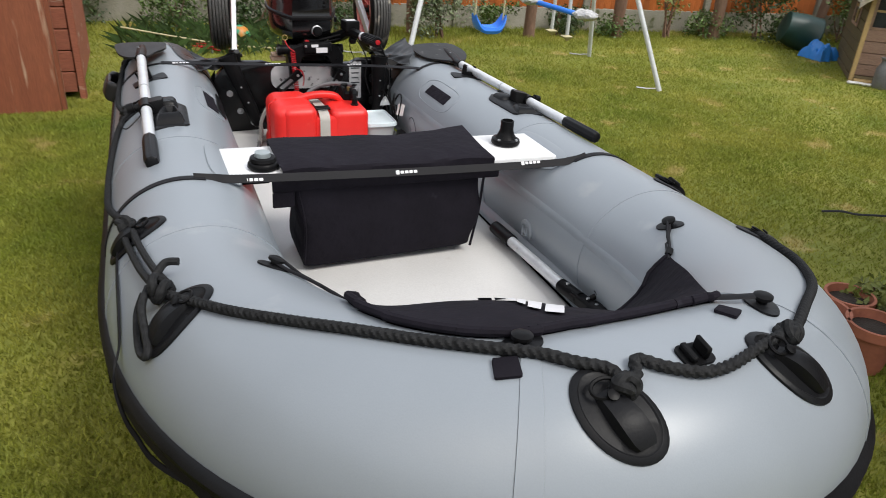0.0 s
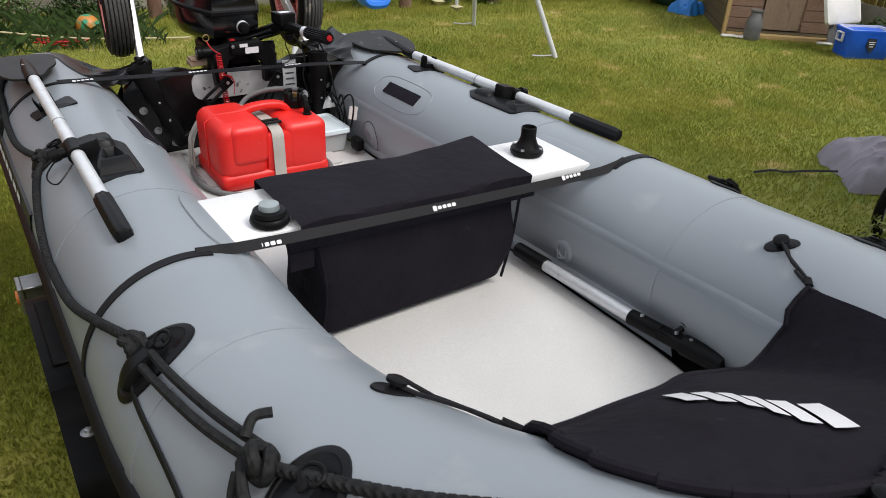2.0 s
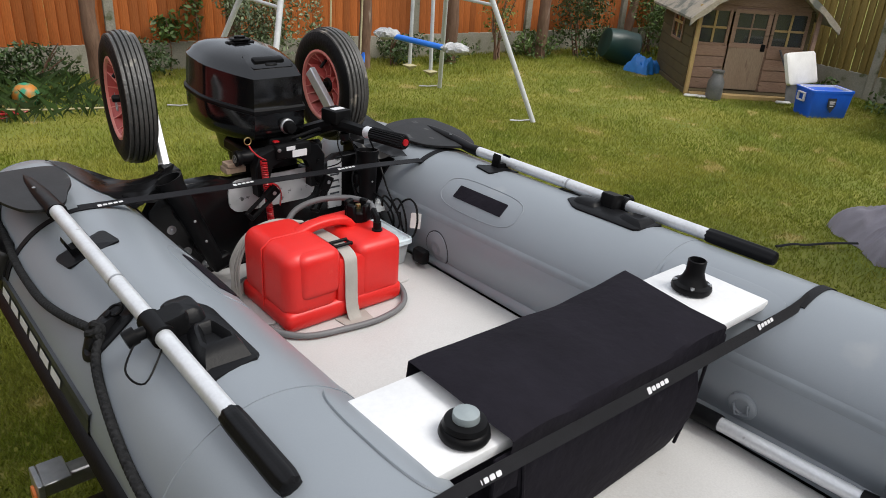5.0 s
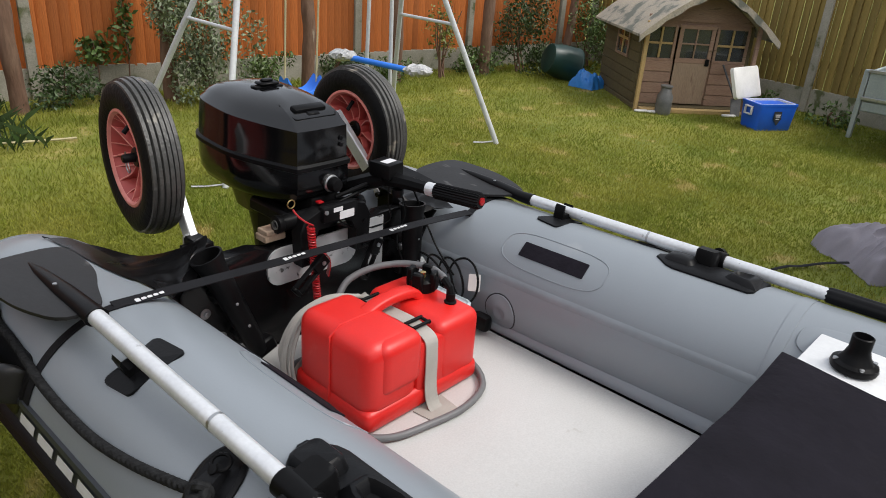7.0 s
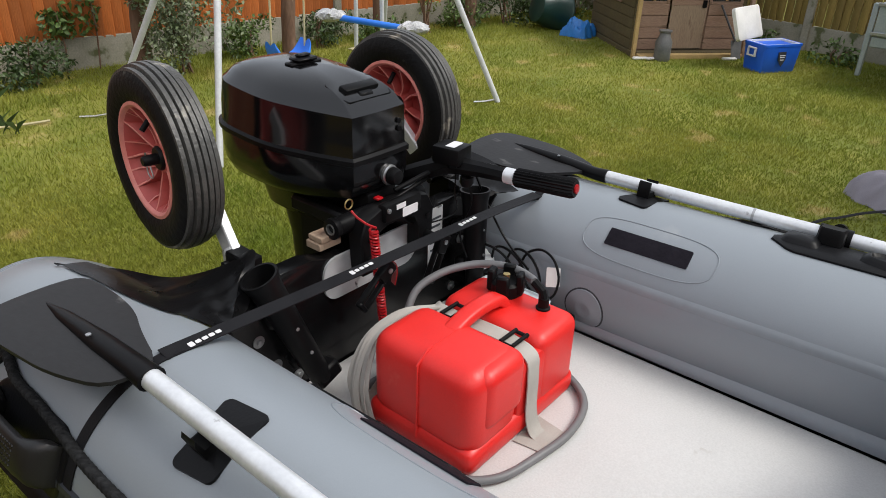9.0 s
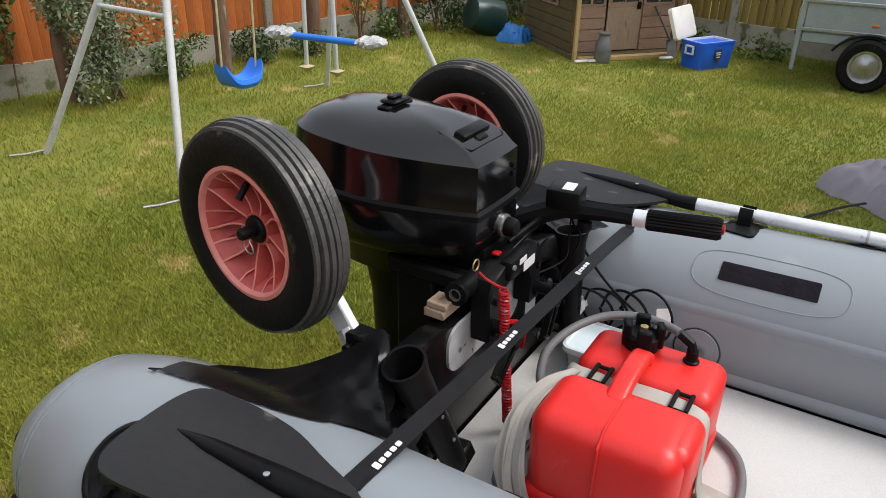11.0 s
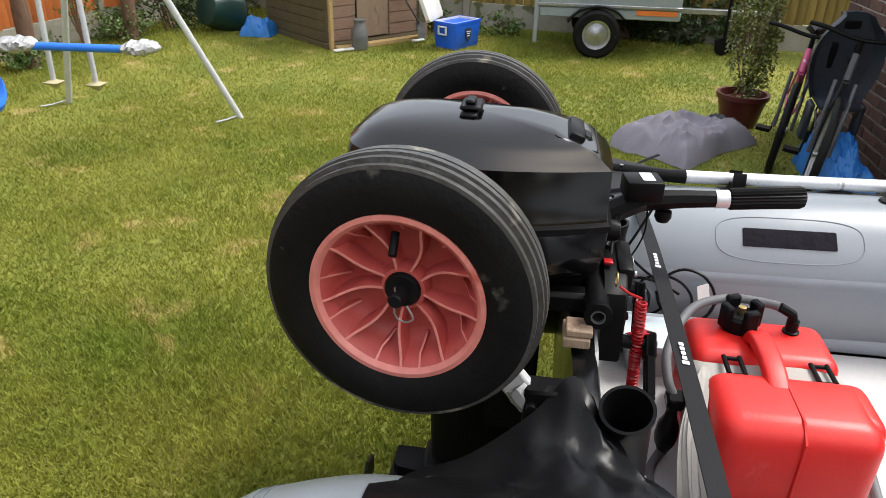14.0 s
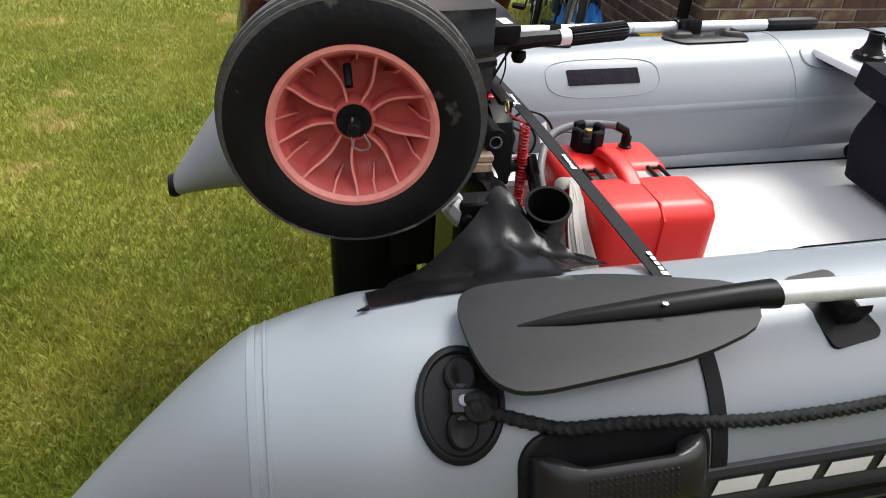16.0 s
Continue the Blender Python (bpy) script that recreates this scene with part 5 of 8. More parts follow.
# Round mounts on the seat.
for x, y, tall in ((-0.414, 1.750, False), (0.358, 1.835, True)):
    mt = thing("rod_mount", (x, y, 0.9), "round black rod-holder mount screwed to the seat" if tall else "round black mount with a grey locking knob on the seat", "mount", "mounts on the seat")
    mm = Matrix.Translation((x, y, 0.9))
    part("base", Mesh().lathe([(0.044, 0), (0.046, 0.006), (0.044, 0.014), (0.034, 0.018), (0.03, 0.02)] if tall else [(0.040, 0), (0.042, 0.005), (0.040, 0.014), (0.034, 0.019), (0.02, 0.02)], mm, 32), SATIN_BLACK, mt)
    if tall:
        part("socket", Mesh().lathe([(0.034, 0.018), (0.026, 0.03), (0.021, 0.045), (0.021, 0.072), (0.018, 0.074), (0.016, 0.05), (0.004, 0.045)], mm, 28), SATIN_BLACK, mt)
        for a in (0.5, 2.1, 3.7, 5.3):
            part("screw", Mesh().lathe([(0.005, 0.0), (0.005, 0.019), (0.002, 0.020)], mm @ Matrix.Translation((0.038 * math.cos(a), 0.038 * math.sin(a), 0)), 10), STEEL, mt)
    else:
        part("ring", Mesh().lathe([(0.034, 0.016), (0.037, 0.021), (0.034, 0.029), (0.028, 0.031)], mm, 32), SATIN_BLACK, mt)
        part("knob", Mesh().lathe([(0.02, 0.024), (0.022, 0.032), (0.021, 0.043), (0.01, 0.046)], mm, 24), TRAILER_GREY, mt, "grey locking knob")

# The seat and what is fixed to it share the boat's slight list.
for ob in [o for o in scene.objects if o.parent is None and o.name.split(".")[0] in {"bench_seat", "under_seat_bag", "rod_mount"}]:
    pivot = Vector((-0.515, 1.8, 0.9))
    ob.matrix_basis = Matrix.Translation(pivot) @ Matrix.Rotation(radians(0.9), 4, "Y") @ Matrix.Translation(-pivot) @ ob.matrix_basis

# ---- fuel tank ----
tank = thing("fuel_tank", (-0.05, 2.75, deck_z(2.75)), "red plastic outboard fuel tank strapped to the boat floor", "fuel tank")
T0 = deck_z(2.75) + 0.006
tb = Mesh()
tb.box((-0.25, 2.612, T0), (0.135, 2.888, T0 + 0.06), 0.02, steps=3)
tb.box((-0.247, 2.615, T0 + 0.03), (-0.076, 2.885, T0 + 0.228), 0.042, steps=6)
tb.box((-0.022, 2.615, T0 + 0.03), (0.133, 2.885, T0 + 0.2065), 0.030, steps=5)
tb.box((-0.09, 2.617, T0 + 0.03), (0.03, 2.883, T0 + 0.1814), 0.012, steps=2)
tb.box((-0.214, 2.606, T0 + 0.082), (-0.078, 2.70, T0 + 0.223), 0.030, steps=5)
tbody = part("body", tb, RED_TANK, tank)
part("mould_line", Mesh().sweep([(-0.2495, 2.75, T0 + 0.03), (-0.2485, 2.75, T0 + 0.2046), (-0.22, 2.75, T0 + 0.2274), (-0.08, 2.75, T0 + 0.2274)], 0.003, 6), RED_TANK, tbody)
grip_line = smooth_line([(-0.13, 2.765, T0 + 0.216), (-0.085, 2.765, T0 + 0.229), (-0.03, 2.765, T0 + 0.233), (0.022, 2.765, T0 + 0.226), (0.045, 2.765, T0 + 0.206), (0.05, 2.765, T0 + 0.19)], 5)
hb = []
for k, p in enumerate(grip_line):
    d = (grip_line[min(k + 1, len(grip_line) - 1)] - grip_line[max(k - 1, 0)]).normalized()
    up_ = d.cross(Vector((0, -1, 0)))
    hb.append([p + Vector((0, px, 0)) + up_ * py for px, py in rounded(0.040, 0.026, 0.009, 3)])
part("handle", Mesh().rings(hb), RED_TANK, tank)
FC = Matrix.Translation((0.088, 2.785, T0 + 0.2))
cap = part("cap", Mesh().lathe([(0.034, 0), (0.034, 0.034), (0.028, 0.04), (0.012, 0.04)], FC, 24), SATIN_BLACK, tank, "black filler cap with lugs")
for a in range(20, 380, 90):
    part("lug", Mesh().box((0.024, -0.015, 0.010), (0.041, 0.015, 0.062), 0.004, FC @ Euler((0, 0, radians(a))).to_matrix().to_4x4()), SATIN_BLACK, cap)
part("vent_screw", Mesh().lathe([(0.008, 0.04), (0.008, 0.054), (0.003, 0.055)], FC, 12), BRASS, cap)
FN = Matrix.Translation((0.088, 2.685, T0 + 0.1981))
part("hose_connector", Mesh().lathe([(0.016, 0), (0.016, 0.012), (0.012, 0.014), (0.012, 0.035)], FN, 16).sweep([FN @ Vector(p) for p in ((0, 0, 0.03), (0, 0.005, 0.048), (0.005, 0.03, 0.06))], 0.010, 8), SATIN_BLACK, tank)
strap = thing("tank_strap", (-0.05, 2.75, T0), "grey webbing strap buckled over the fuel tank", "strap")


def ribbon(pts, width, across, thick=0.0025):
    """A flat strap along points; across: its width direction."""
    a = Vector(across).normalized() * width / 2
    pts = [Vector(p) for p in pts]
    rings = []
    for i, p in enumerate(pts):
        d = (pts[min(i + 1, len(pts) - 1)] - pts[max(i - 1, 0)]).normalized()
        nn = d.cross(a).normalized() * thick / 2
        rings.append([p - a - nn, p + a - nn, p + a + nn, p - a + nn])
    return Mesh().rings(rings)


part("front_webbing", ribbon(smooth_line([(-0.05, 2.56, T0 + 0.002), (-0.05, 2.592, T0 + 0.006), (-0.05, 2.608, T0 + 0.05), (-0.05, 2.612, T0 + 0.1395), (-0.05, 2.622, T0 + 0.1853), (-0.05, 2.68, T0 + 0.2000), (-0.05, 2.74, T0 + 0.2000), (-0.05, 2.80, T0 + 0.196)], 5), 0.040, (1, 0, 0)), GREY_WEBBING, strap)
part("rear_webbing", ribbon(smooth_line([(-0.05, 2.79, T0 + 0.1897), (-0.05, 2.86, T0 + 0.1916), (-0.04, 2.893, T0 + 0.1767), (-0.1, 2.90, T0 + 0.1116), (-0.20, 2.91, T0 + 0.05), (-0.27, 2.87, T0 + 0.01)], 6), 0.04, (1, 0.1, 0.15)), GREY_WEBBING, strap)
for k in range(6):
    o = 0.009 * (k - 2.5)
    w = 0.006 * math.sin(2.3 * k)
    part("webbing_fold", ribbon(smooth_line([(-0.05, 2.868, T0 + 0.197), (-0.13, 2.893 + 0.3 * o, T0 + 0.207), (-0.205, 2.912 + 0.6 * o, T0 + 0.175 + w), (-0.256, 2.904 + o, T0 + 0.105 + w), (-0.268 - w, 2.886 + 1.2 * o, T0 + 0.045), (-0.278 + w, 2.85 + 1.4 * o, T0 + 0.006)], 6), 0.016, (0.35 * math.sin(1.9 * k), 1, 0.2 * math.cos(2.7 * k))), GREY_WEBBING, strap)
for y in (2.665, 2.82):
    part("buckle", Mesh().rod((-0.078, y - 0.014, T0 + 0.2075), (-0.022, y - 0.014, T0 + 0.2075), 0.0045).rod((-0.078, y + 0.014, T0 + 0.2075), (-0.022, y + 0.014, T0 + 0.2075), 0.0045).rod((-0.076, y - 0.016, T0 + 0.205), (-0.076, y + 0.016, T0 + 0.205), 0.004).rod((-0.024, y - 0.016, T0 + 0.205), (-0.024, y + 0.016, T0 + 0.205), 0.004), SATIN_BLACK, strap, "black wire strap buckle")
part("floor_tab", Mesh().plate([(-0.04, -0.035), (0.04, -0.035), (0.05, 0.04), (-0.05, 0.04)], 0.004, Matrix.Translation((-0.05, 2.575, T0 - 0.001))), GREY_WEBBING, strap)

# Fuel line.
hose = thing("fuel_line", (0.0, 2.8, T0), "grey rubber fuel hose with a black primer bulb", "hose")
part("hose", Mesh().sweep(smooth_line([FN @ Vector((0.005, 0.03, 0.06)), (0.11, 2.74, T0 + 0.255), (0.125, 2.80, T0 + 0.25), (0.095, 2.868, T0 + 0.245), (0.03, 2.912, T0 + 0.236), (-0.03, 2.938, T0 + 0.21), (-0.066, 2.936, T0 + 0.175), (-0.082, 2.924, T0 + 0.15)], 7), 0.009, 10)
     .sweep(smooth_line([(0.10, 2.85, T0 + 0.02), (0.15, 2.76, T0 + 0.02), (0.155, 2.65, T0 + 0.014), (0.10, 2.565, T0 + 0.012), (0.0, 2.535, T0 + 0.011), (-0.11, 2.545, T0 + 0.011), (-0.22, 2.575, T0 + 0.011), (-0.28, 2.66, T0 + 0.011), (-0.29, 2.80, T0 + 0.011), (-0.24, 2.93, T0 + 0.012), (-0.15, 2.955, T0 + 0.012), (-0.076, 2.925, T0 + 0.012)], 8), 0.009, 10), HOSE, hose)
PB = Matrix.Translation((-0.075, 2.922, T0 + 0.008)) @ Euler((0, radians(-5), 0)).to_matrix().to_4x4()
part("primer_bulb", Mesh().lathe([(0.009, 0), (0.012, 0.01), (0.02, 0.03), (0.022, 0.05), (0.02, 0.075), (0.012, 0.095), (0.009, 0.12)], PB, 18), RUBBER, hose, "black rubber primer bulb")
part("fitting", Mesh().box((-0.022, -0.016, 0.125), (0.018, 0.016, 0.15), 0.005, PB), SATIN_BLACK, hose)

# Storage tub and cables.
tub = thing("storage_tub", (0.238, 2.885, T0), "cloudy plastic storage tub with a pale blue lid", "box")
part("body", Mesh().rings([[(0.238 + px * k, 2.885 + py * k, T0 + z) for px, py in rounded(0.13, 0.19, 0.02)] for z, k in ((0.0, 0.88), (0.075, 1.0))]), CLEAR_BOX, tub)
part("lid", Mesh().rings([[(0.238 + px * k, 2.885 + py * k, T0 + z) for px, py in rounded(0.145, 0.205, 0.022)] for z, k in ((0.073, 0.97), (0.073, 1.0), (0.087, 1.0), (0.089, 0.93), (0.083, 0.9))]), CLEAR_LID, tub)
cab = thing("cable_bundle", (0.3, 2.85, T0), "coil of thin black electric cable with a white tag", "cable")
rng = random.Random(11)
loops = Mesh()
for k in range(4):
    r = 0.055 + 0.02 * rng.random()
    c = Vector((0.322 + 0.012 * rng.uniform(-1, 1), 2.90 + 0.05 * k - 0.06, T0 + 0.115 + 0.02 * rng.uniform(-1, 1)))
    loops.sweep(smooth_line([c + Vector((0.25 * r * math.sin(a * 1.3 + k), r * math.cos(a), r * math.sin(a))) for a in (2 * math.pi * j / 9 for j in range(10))], 4), 0.0035, 6)
loops.sweep(smooth_line([(0.30, 2.86, T0 + 0.15), (0.32, 2.95, T0 + 0.2), (0.335, 3.03, T0 + 0.28), (0.29, 3.05, T0 + 0.38), (0.2, 3.05, T0 + 0.42)], 6), 0.0032, 6)
part("cable", loops, SATIN_BLACK, cab)
part("plug", Mesh().box((0.30, 2.725, T0 + 0.01), (0.335, 2.785, T0 + 0.06), 0.012, steps=2), SATIN_BLACK, cab)
part("tag", Mesh().plate(rounded(0.035, 0.05, 0.003), 0.001, frame_at((0.325, 2.80, T0 + 0.14), (-0.8, -0.5, 0.3), (0, -1, 0.2))), WHITE_PLASTIC, cab, "white paper tag")
part("polythene", cloth("polythene", (0.315, 3.02, T0 + 0.10), (0.03, 0.03), 0.04, 21, CLEAR_BOX, "", "", 4, 14), CLEAR_BOX, cab, "scrap of clear polythene")

# ---- outboard motor ----
motor = thing("outboard_motor", (0.02, 3.2, 0.88), "black tiller outboard motor clamped to the transom", "outboard motor")
EM = Matrix.Translation((0.012, 3.322, 0))


def outline(front, back, wide, corner):
    """The cowl's plan: a flat front with hard corners, bulging sides and a rounded back. Lengths from the engine's middle."""
    side = [(corner, -front), (corner + (wide - corner) * 0.55, -front * 0.62), (wide, -front * 0.15), (wide * 0.99, back * 0.30), (wide * 0.90, back * 0.68), (wide * 0.66, back * 0.92), (wide * 0.3, back)]
    fine = [(corner * 0.5, -front * 1.012)] + [(p.x, p.y) for p in smooth_line([(x, y, 0) for x, y in side], 5)]
    return fine + [(-x, y) for x, y in reversed(fine)]


def shell(levels, lift=0.020):
    """levels: height, front, back, half width, half width of the front, rise towards the back."""
    return [[EM @ Vector((x - 0.012, y, z + lift * min(1, max(0, (z - 0.95) / 0.19)) + tilt_z * y)) for x, y in outline(f, b, w, c)] for z, f, b, w, c, tilt_z in levels]


def plan(a, b, p, k=24):
    return [(b * math.copysign(abs(math.sin(t)) ** (2 / p), math.sin(t)), -a * math.copysign(abs(math.cos(t)) ** (2 / p), math.cos(t))) for t in (2 * math.pi * j / k for j in range(k))]


cowl = Mesh().rings(shell([(1.052, 0.237, 0.2275, 0.1445, 0.083, 0.02), (1.058, 0.235, 0.2256, 0.143, 0.0816, 0.02), (1.09, 0.235, 0.222, 0.142, 0.081, 0.04), (1.140, 0.234, 0.207, 0.1402, 0.07968, 0.05),
                           (1.149, 0.222, 0.197, 0.131, 0.077, 0.05), (1.165, 0.205, 0.180, 0.120, 0.075, 0.05), (1.176, 0.175, 0.158, 0.104, 0.071, 0.045), (1.1845, 0.135, 0.130, 0.084, 0.063, 0.035), (1.190, 0.095, 0.098, 0.060, 0.050, 0.02), (1.193, 0.055, 0.060, 0.035, 0.034, 0.01), (1.194, 0.02, 0.02, 0.012, 0.012, 0)]))
cw = part("cowl", cowl, GLOSS_BLACK, motor, "glossy black engine cowl")
cw.data.set_sharp_from_angle(angle=radians(24))
part("cowl_seal", Mesh().rings(shell([(1.036, 0.237, 0.2275, 0.1445, 0.083, 0.02), (1.039, 0.243, 0.234, 0.1505, 0.087, 0.02), (1.049, 0.243, 0.234, 0.1505, 0.087, 0.02), (1.054, 0.237, 0.2275, 0.1445, 0.083, 0.02)])), SATIN_BLACK, motor)
part("lower_pan", Mesh().rings(shell([(0.86, 0.07, 0.13, 0.066, 0.045, 0), (0.915, 0.085, 0.15, 0.074, 0.05, 0), (0.935, 0.14, 0.18, 0.104, 0.064, 0), (0.950, 0.205, 0.212, 0.132, 0.077, 0), (0.970, 0.230, 0.224, 0.143, 0.0825, 0.01), (1.00, 0.238, 0.2285, 0.1462, 0.084, 0.02), (1.037, 0.238, 0.2285, 0.1455, 0.0835, 0.02)])), GLOSS_BLACK, motor)
for sx in (-1, 1):
    part("cowl_latch", Mesh().box((sx * 0.146 - 0.008, -0.02, 0.992), (sx * 0.146 + 0.008, 0.03, 1.018), 0.004, EM), SATIN_BLACK, cw)
GM = EM @ Matrix.Translation((-0.012, -0.172, 1.1835)) @ Euler((radians(19), 0, 0)).to_matrix().to_4x4()
hr = part("pull_recess", Mesh().rings([[GM @ Vector((px * k, py * k, z)) for px, py in rounded(0.136, 0.080, 0.010)] for z, k in ((-0.004, 1.02), (0.0035, 1.0), (0.003, 0.95), (-0.020, 0.90), (-0.021, 0.1))], cap_a=False), SATIN_BLACK, cw)
part("pull_handle", Mesh().box((-0.05, -0.014, -0.006), (0.05, 0.014, 0.014), 0.006, GM, 2).box((-0.02, -0.03, -0.008), (0.02, -0.012, 0.008), 0.004, GM), SATIN_BLACK, hr, "starter pull handle")
KM = EM @ Matrix.Translation((-0.014, 0.005, 1.2095))
part("cowl_clip", Mesh().box((-0.045, -0.014, 0), (0.045, 0.014, 0.008), 0.003, KM).box((-0.03, -0.02, 0.009), (0.03, 0.018, 0.017), 0.004, KM).box((-0.018, -0.008, 0.017), (0.018, 0.01, 0.024), 0.003, KM), SATIN_BLACK, cw)
for dz in (0, 0.018):
    part("cowl_dot", Mesh().lathe([(0.006, 0), (0.006, 0.003), (0.002, 0.004)], EM @ Matrix.Translation((0.045, -0.2385, 1.098 + dz)) @ Euler((radians(90), 0, 0)).to_matrix().to_4x4(), 12), SATIN_BLACK, cw)
part("leg", Mesh().rings([[EM @ Vector((x, y - 0.03, z)) for x, y in plan(a, b, 2.4)] for z, a, b in ((0.88, 0.12, 0.08), (0.78, 0.105, 0.062), (0.60, 0.10, 0.05), (0.43, 0.095, 0.04), (0.42, 0.11, 0.05))]), SATIN_BLACK, motor)
part("cavitation_plate", Mesh().box((-0.09, -0.16, 0.345), (0.09, 0.16, 0.36), 0.005, EM).box((-0.05, -0.17, 0.36), (0.05, 0.08, 0.43), 0.008, EM), SATIN_BLACK, motor)
part("gear_case", Mesh().rings([[EM @ Vector((0.042 * k * math.cos(a), y, 0.25 + 0.048 * k * math.sin(a))) for a in (2 * math.pi * j / 16 for j in range(16))] for y, k in ((-0.12, 0.1), (-0.09, 0.6), (-0.02, 1), (0.12, 1), (0.2, 0.75))])
     .rings([[EM @ Vector((x * 0.03, y * 0.11 + 0.04, z)) for x, y in ((1, 0), (0.5, 0.9), (0, 1), (-0.5, 0.9), (-1, 0), (-0.5, -0.9), (0, -1), (0.5, -0.9))] for z in (0.25, 0.39)]).box((-0.008, -0.04, 0.12), (0.008, 0.12, 0.25), 0.004, EM), SATIN_BLACK, motor)
prop = Mesh()
for a in range(0, 360, 120):
    q = EM @ Matrix.Translation((0, 0.22, 0.25)) @ Euler((0, radians(a), 0)).to_matrix().to_4x4()
    prop.plate([(-0.03, 0.02), (0.03, 0.02), (0.045, 0.07), (0.03, 0.105), (-0.03, 0.105), (-0.045, 0.07)], 0.006, q @ Euler((radians(90), radians(25), 0)).to_matrix().to_4x4())
part("propeller", prop, SATIN_BLACK, motor)
# Clamp bracket: an arch over the transom with a tilt tube through it.
ARCH = [(-0.118, 0.80), (-0.124, 0.895), (-0.108, 0.932), (-0.065, 0.948), (0.05, 0.952), (0.096, 0.938), (0.118, 0.90), (0.114, 0.80), (0.068, 0.80), (0.068, 0.862), (0.050, 0.895), (0.02, 0.905), (-0.04, 0.905), (-0.068, 0.895), (-0.080, 0.862), (-0.078, 0.80)]
part("clamp_bracket", Mesh().plate(ARCH, 0.040, frame_at(EM @ Vector((0, -0.247, 0)), (0, -1, 0), (1, 0, 0)), 0.004)
     .box((-0.11, -0.25, 0.885), (-0.07, -0.03, 0.925), 0.008, EM).box((0.07, -0.25, 0.885), (0.105, -0.03, 0.925), 0.008, EM)
     .box((-0.10, -0.145, 0.60), (-0.07, -0.05, 0.90), 0.008, EM).box((0.07, -0.145, 0.60), (0.10, -0.05, 0.90), 0.008, EM), SATIN_BLACK, motor)
part("tilt_tube", Mesh().rod(EM @ Vector((-0.160, -0.235, 0.918)), EM @ Vector((0.125, -0.235, 0.918)), 0.021, seg=24), SATIN_BLACK, motor)
part("tilt_tube_end", Mesh().lathe([(0.0215, -0.012), (0.024, -0.006), (0.024, 0.004), (0.014, 0.006), (0.012, 0.001), (0.012, -0.03), (0.002, -0.03)], EM @ Matrix.Translation((-0.160, -0.235, 0.918)) @ Euler((0, radians(-90), 0)).to_matrix().to_4x4(), 24), SATIN_BLACK, motor)
part("tilt_tube_bush", Mesh().lathe([(0.0125, 0.005), (0.0125, 0.0072), (0.0105, 0.0072), (0.0105, -0.02)], EM @ Matrix.Translation((-0.160, -0.235, 0.918)) @ Euler((0, radians(-90), 0)).to_matrix().to_4x4(), 24, False, False), STEEL, motor, "bare steel bush")
part("swivel", Mesh().box((-0.05, -0.235, 0.86), (0.05, -0.09, 0.965), 0.015, EM, 2).box((-0.060, -0.300, 0.912), (0.062, -0.270, 0.958), 0.010, EM, 2), SATIN_BLACK, motor)
part("swivel_screw", Mesh().lathe([(0.006, 0), (0.006, 0.004), (0.002, 0.005)], EM @ Matrix.Translation((-0.052, -0.300, 0.945)) @ Euler((radians(90), 0, 0)).to_matrix().to_4x4(), 8), STEEL, motor)
part("tilt_release", Mesh().box((-0.046, -0.262, 0.955), (-0.028, -0.245, 0.961), 0.003, EM, 2), RED_CORD, motor, "red tilt release tab")
for x, z in ((-0.098, 0.885), (0.092, 0.885), (-0.098, 0.815), (0.090, 0.815)):
    part("bracket_bolt", Mesh().lathe([(0.007, 0), (0.007, 0.005), (0.003, 0.006)], EM @ Matrix.Translation((x, -0.288, z)) @ Euler((radians(90), 0, 0)).to_matrix().to_4x4(), 6), SATIN_BLACK, motor)
part("small_label", Mesh().plate(rounded(0.030, 0.012, 0.001), 0.001, frame_at(EM @ Vector((-0.012, -0.3005, 0.946)), (0, -1, 0), (1, 0, 0))), PRINT_WHITE, motor, "small white sticker with unreadable print")
for x in (-0.098, 0.092):
    cl = part("clamp_screw", Mesh().rod(EM @ Vector((x, -0.285, 0.832)), EM @ Vector((x, -0.335, 0.832)), 0.013), SATIN_BLACK, motor)
    hx = EM @ Matrix.Translation((x, -0.338, 0.832)) @ Euler((0, radians(52 if x < 0 else 28), 0)).to_matrix().to_4x4()
    bar_ = Mesh()
    for lo_, hi_ in (((-0.017, -0.008, -0.098), (-0.009, 0.008, 0.016)), ((0.009, -0.008, -0.098), (0.017, 0.008, 0.016)), ((-0.017, -0.008, -0.106), (0.017, 0.008, -0.094)), ((-0.017, -0.010, -0.030), (0.017, 0.010, 0.018))):
        bar_.box(lo_, hi_, 0.003, hx)
    hd = part("clamp_handle", bar_, SATIN_BLACK, cl, "slotted black clamp handle")
    part("rivet", Mesh().lathe([(0.006, 0), (0.006, 0.003), (0.002, 0.004)], hx @ Matrix.Translation((0, -0.010, 0)) @ Euler((radians(90), 0, 0)).to_matrix().to_4x4(), 10), STEEL, hd)
part("warning_label", Mesh().plate(rounded(0.05, 0.022, 0.002), 0.001, frame_at(EM @ Vector((0.018, -0.3005, 0.927)), (0, -1, 0), (1, 0, 0))), PRINT_WHITE, motor, "white sticker with unreadable print")
part("choke_knob", Mesh().rod(EM @ Vector((0.01, -0.225, 0.998)), EM @ Vector((0.01, -0.25, 0.998)), 0.010).lathe([(0.020, 0), (0.020, 0.012), (0.016, 0.022), (0.004, 0.024)], EM @ Matrix.Translation((0.01, -0.25, 0.998)) @ Euler((radians(90), 0, 0)).to_matrix().to_4x4(), 18), SATIN_BLACK, motor)
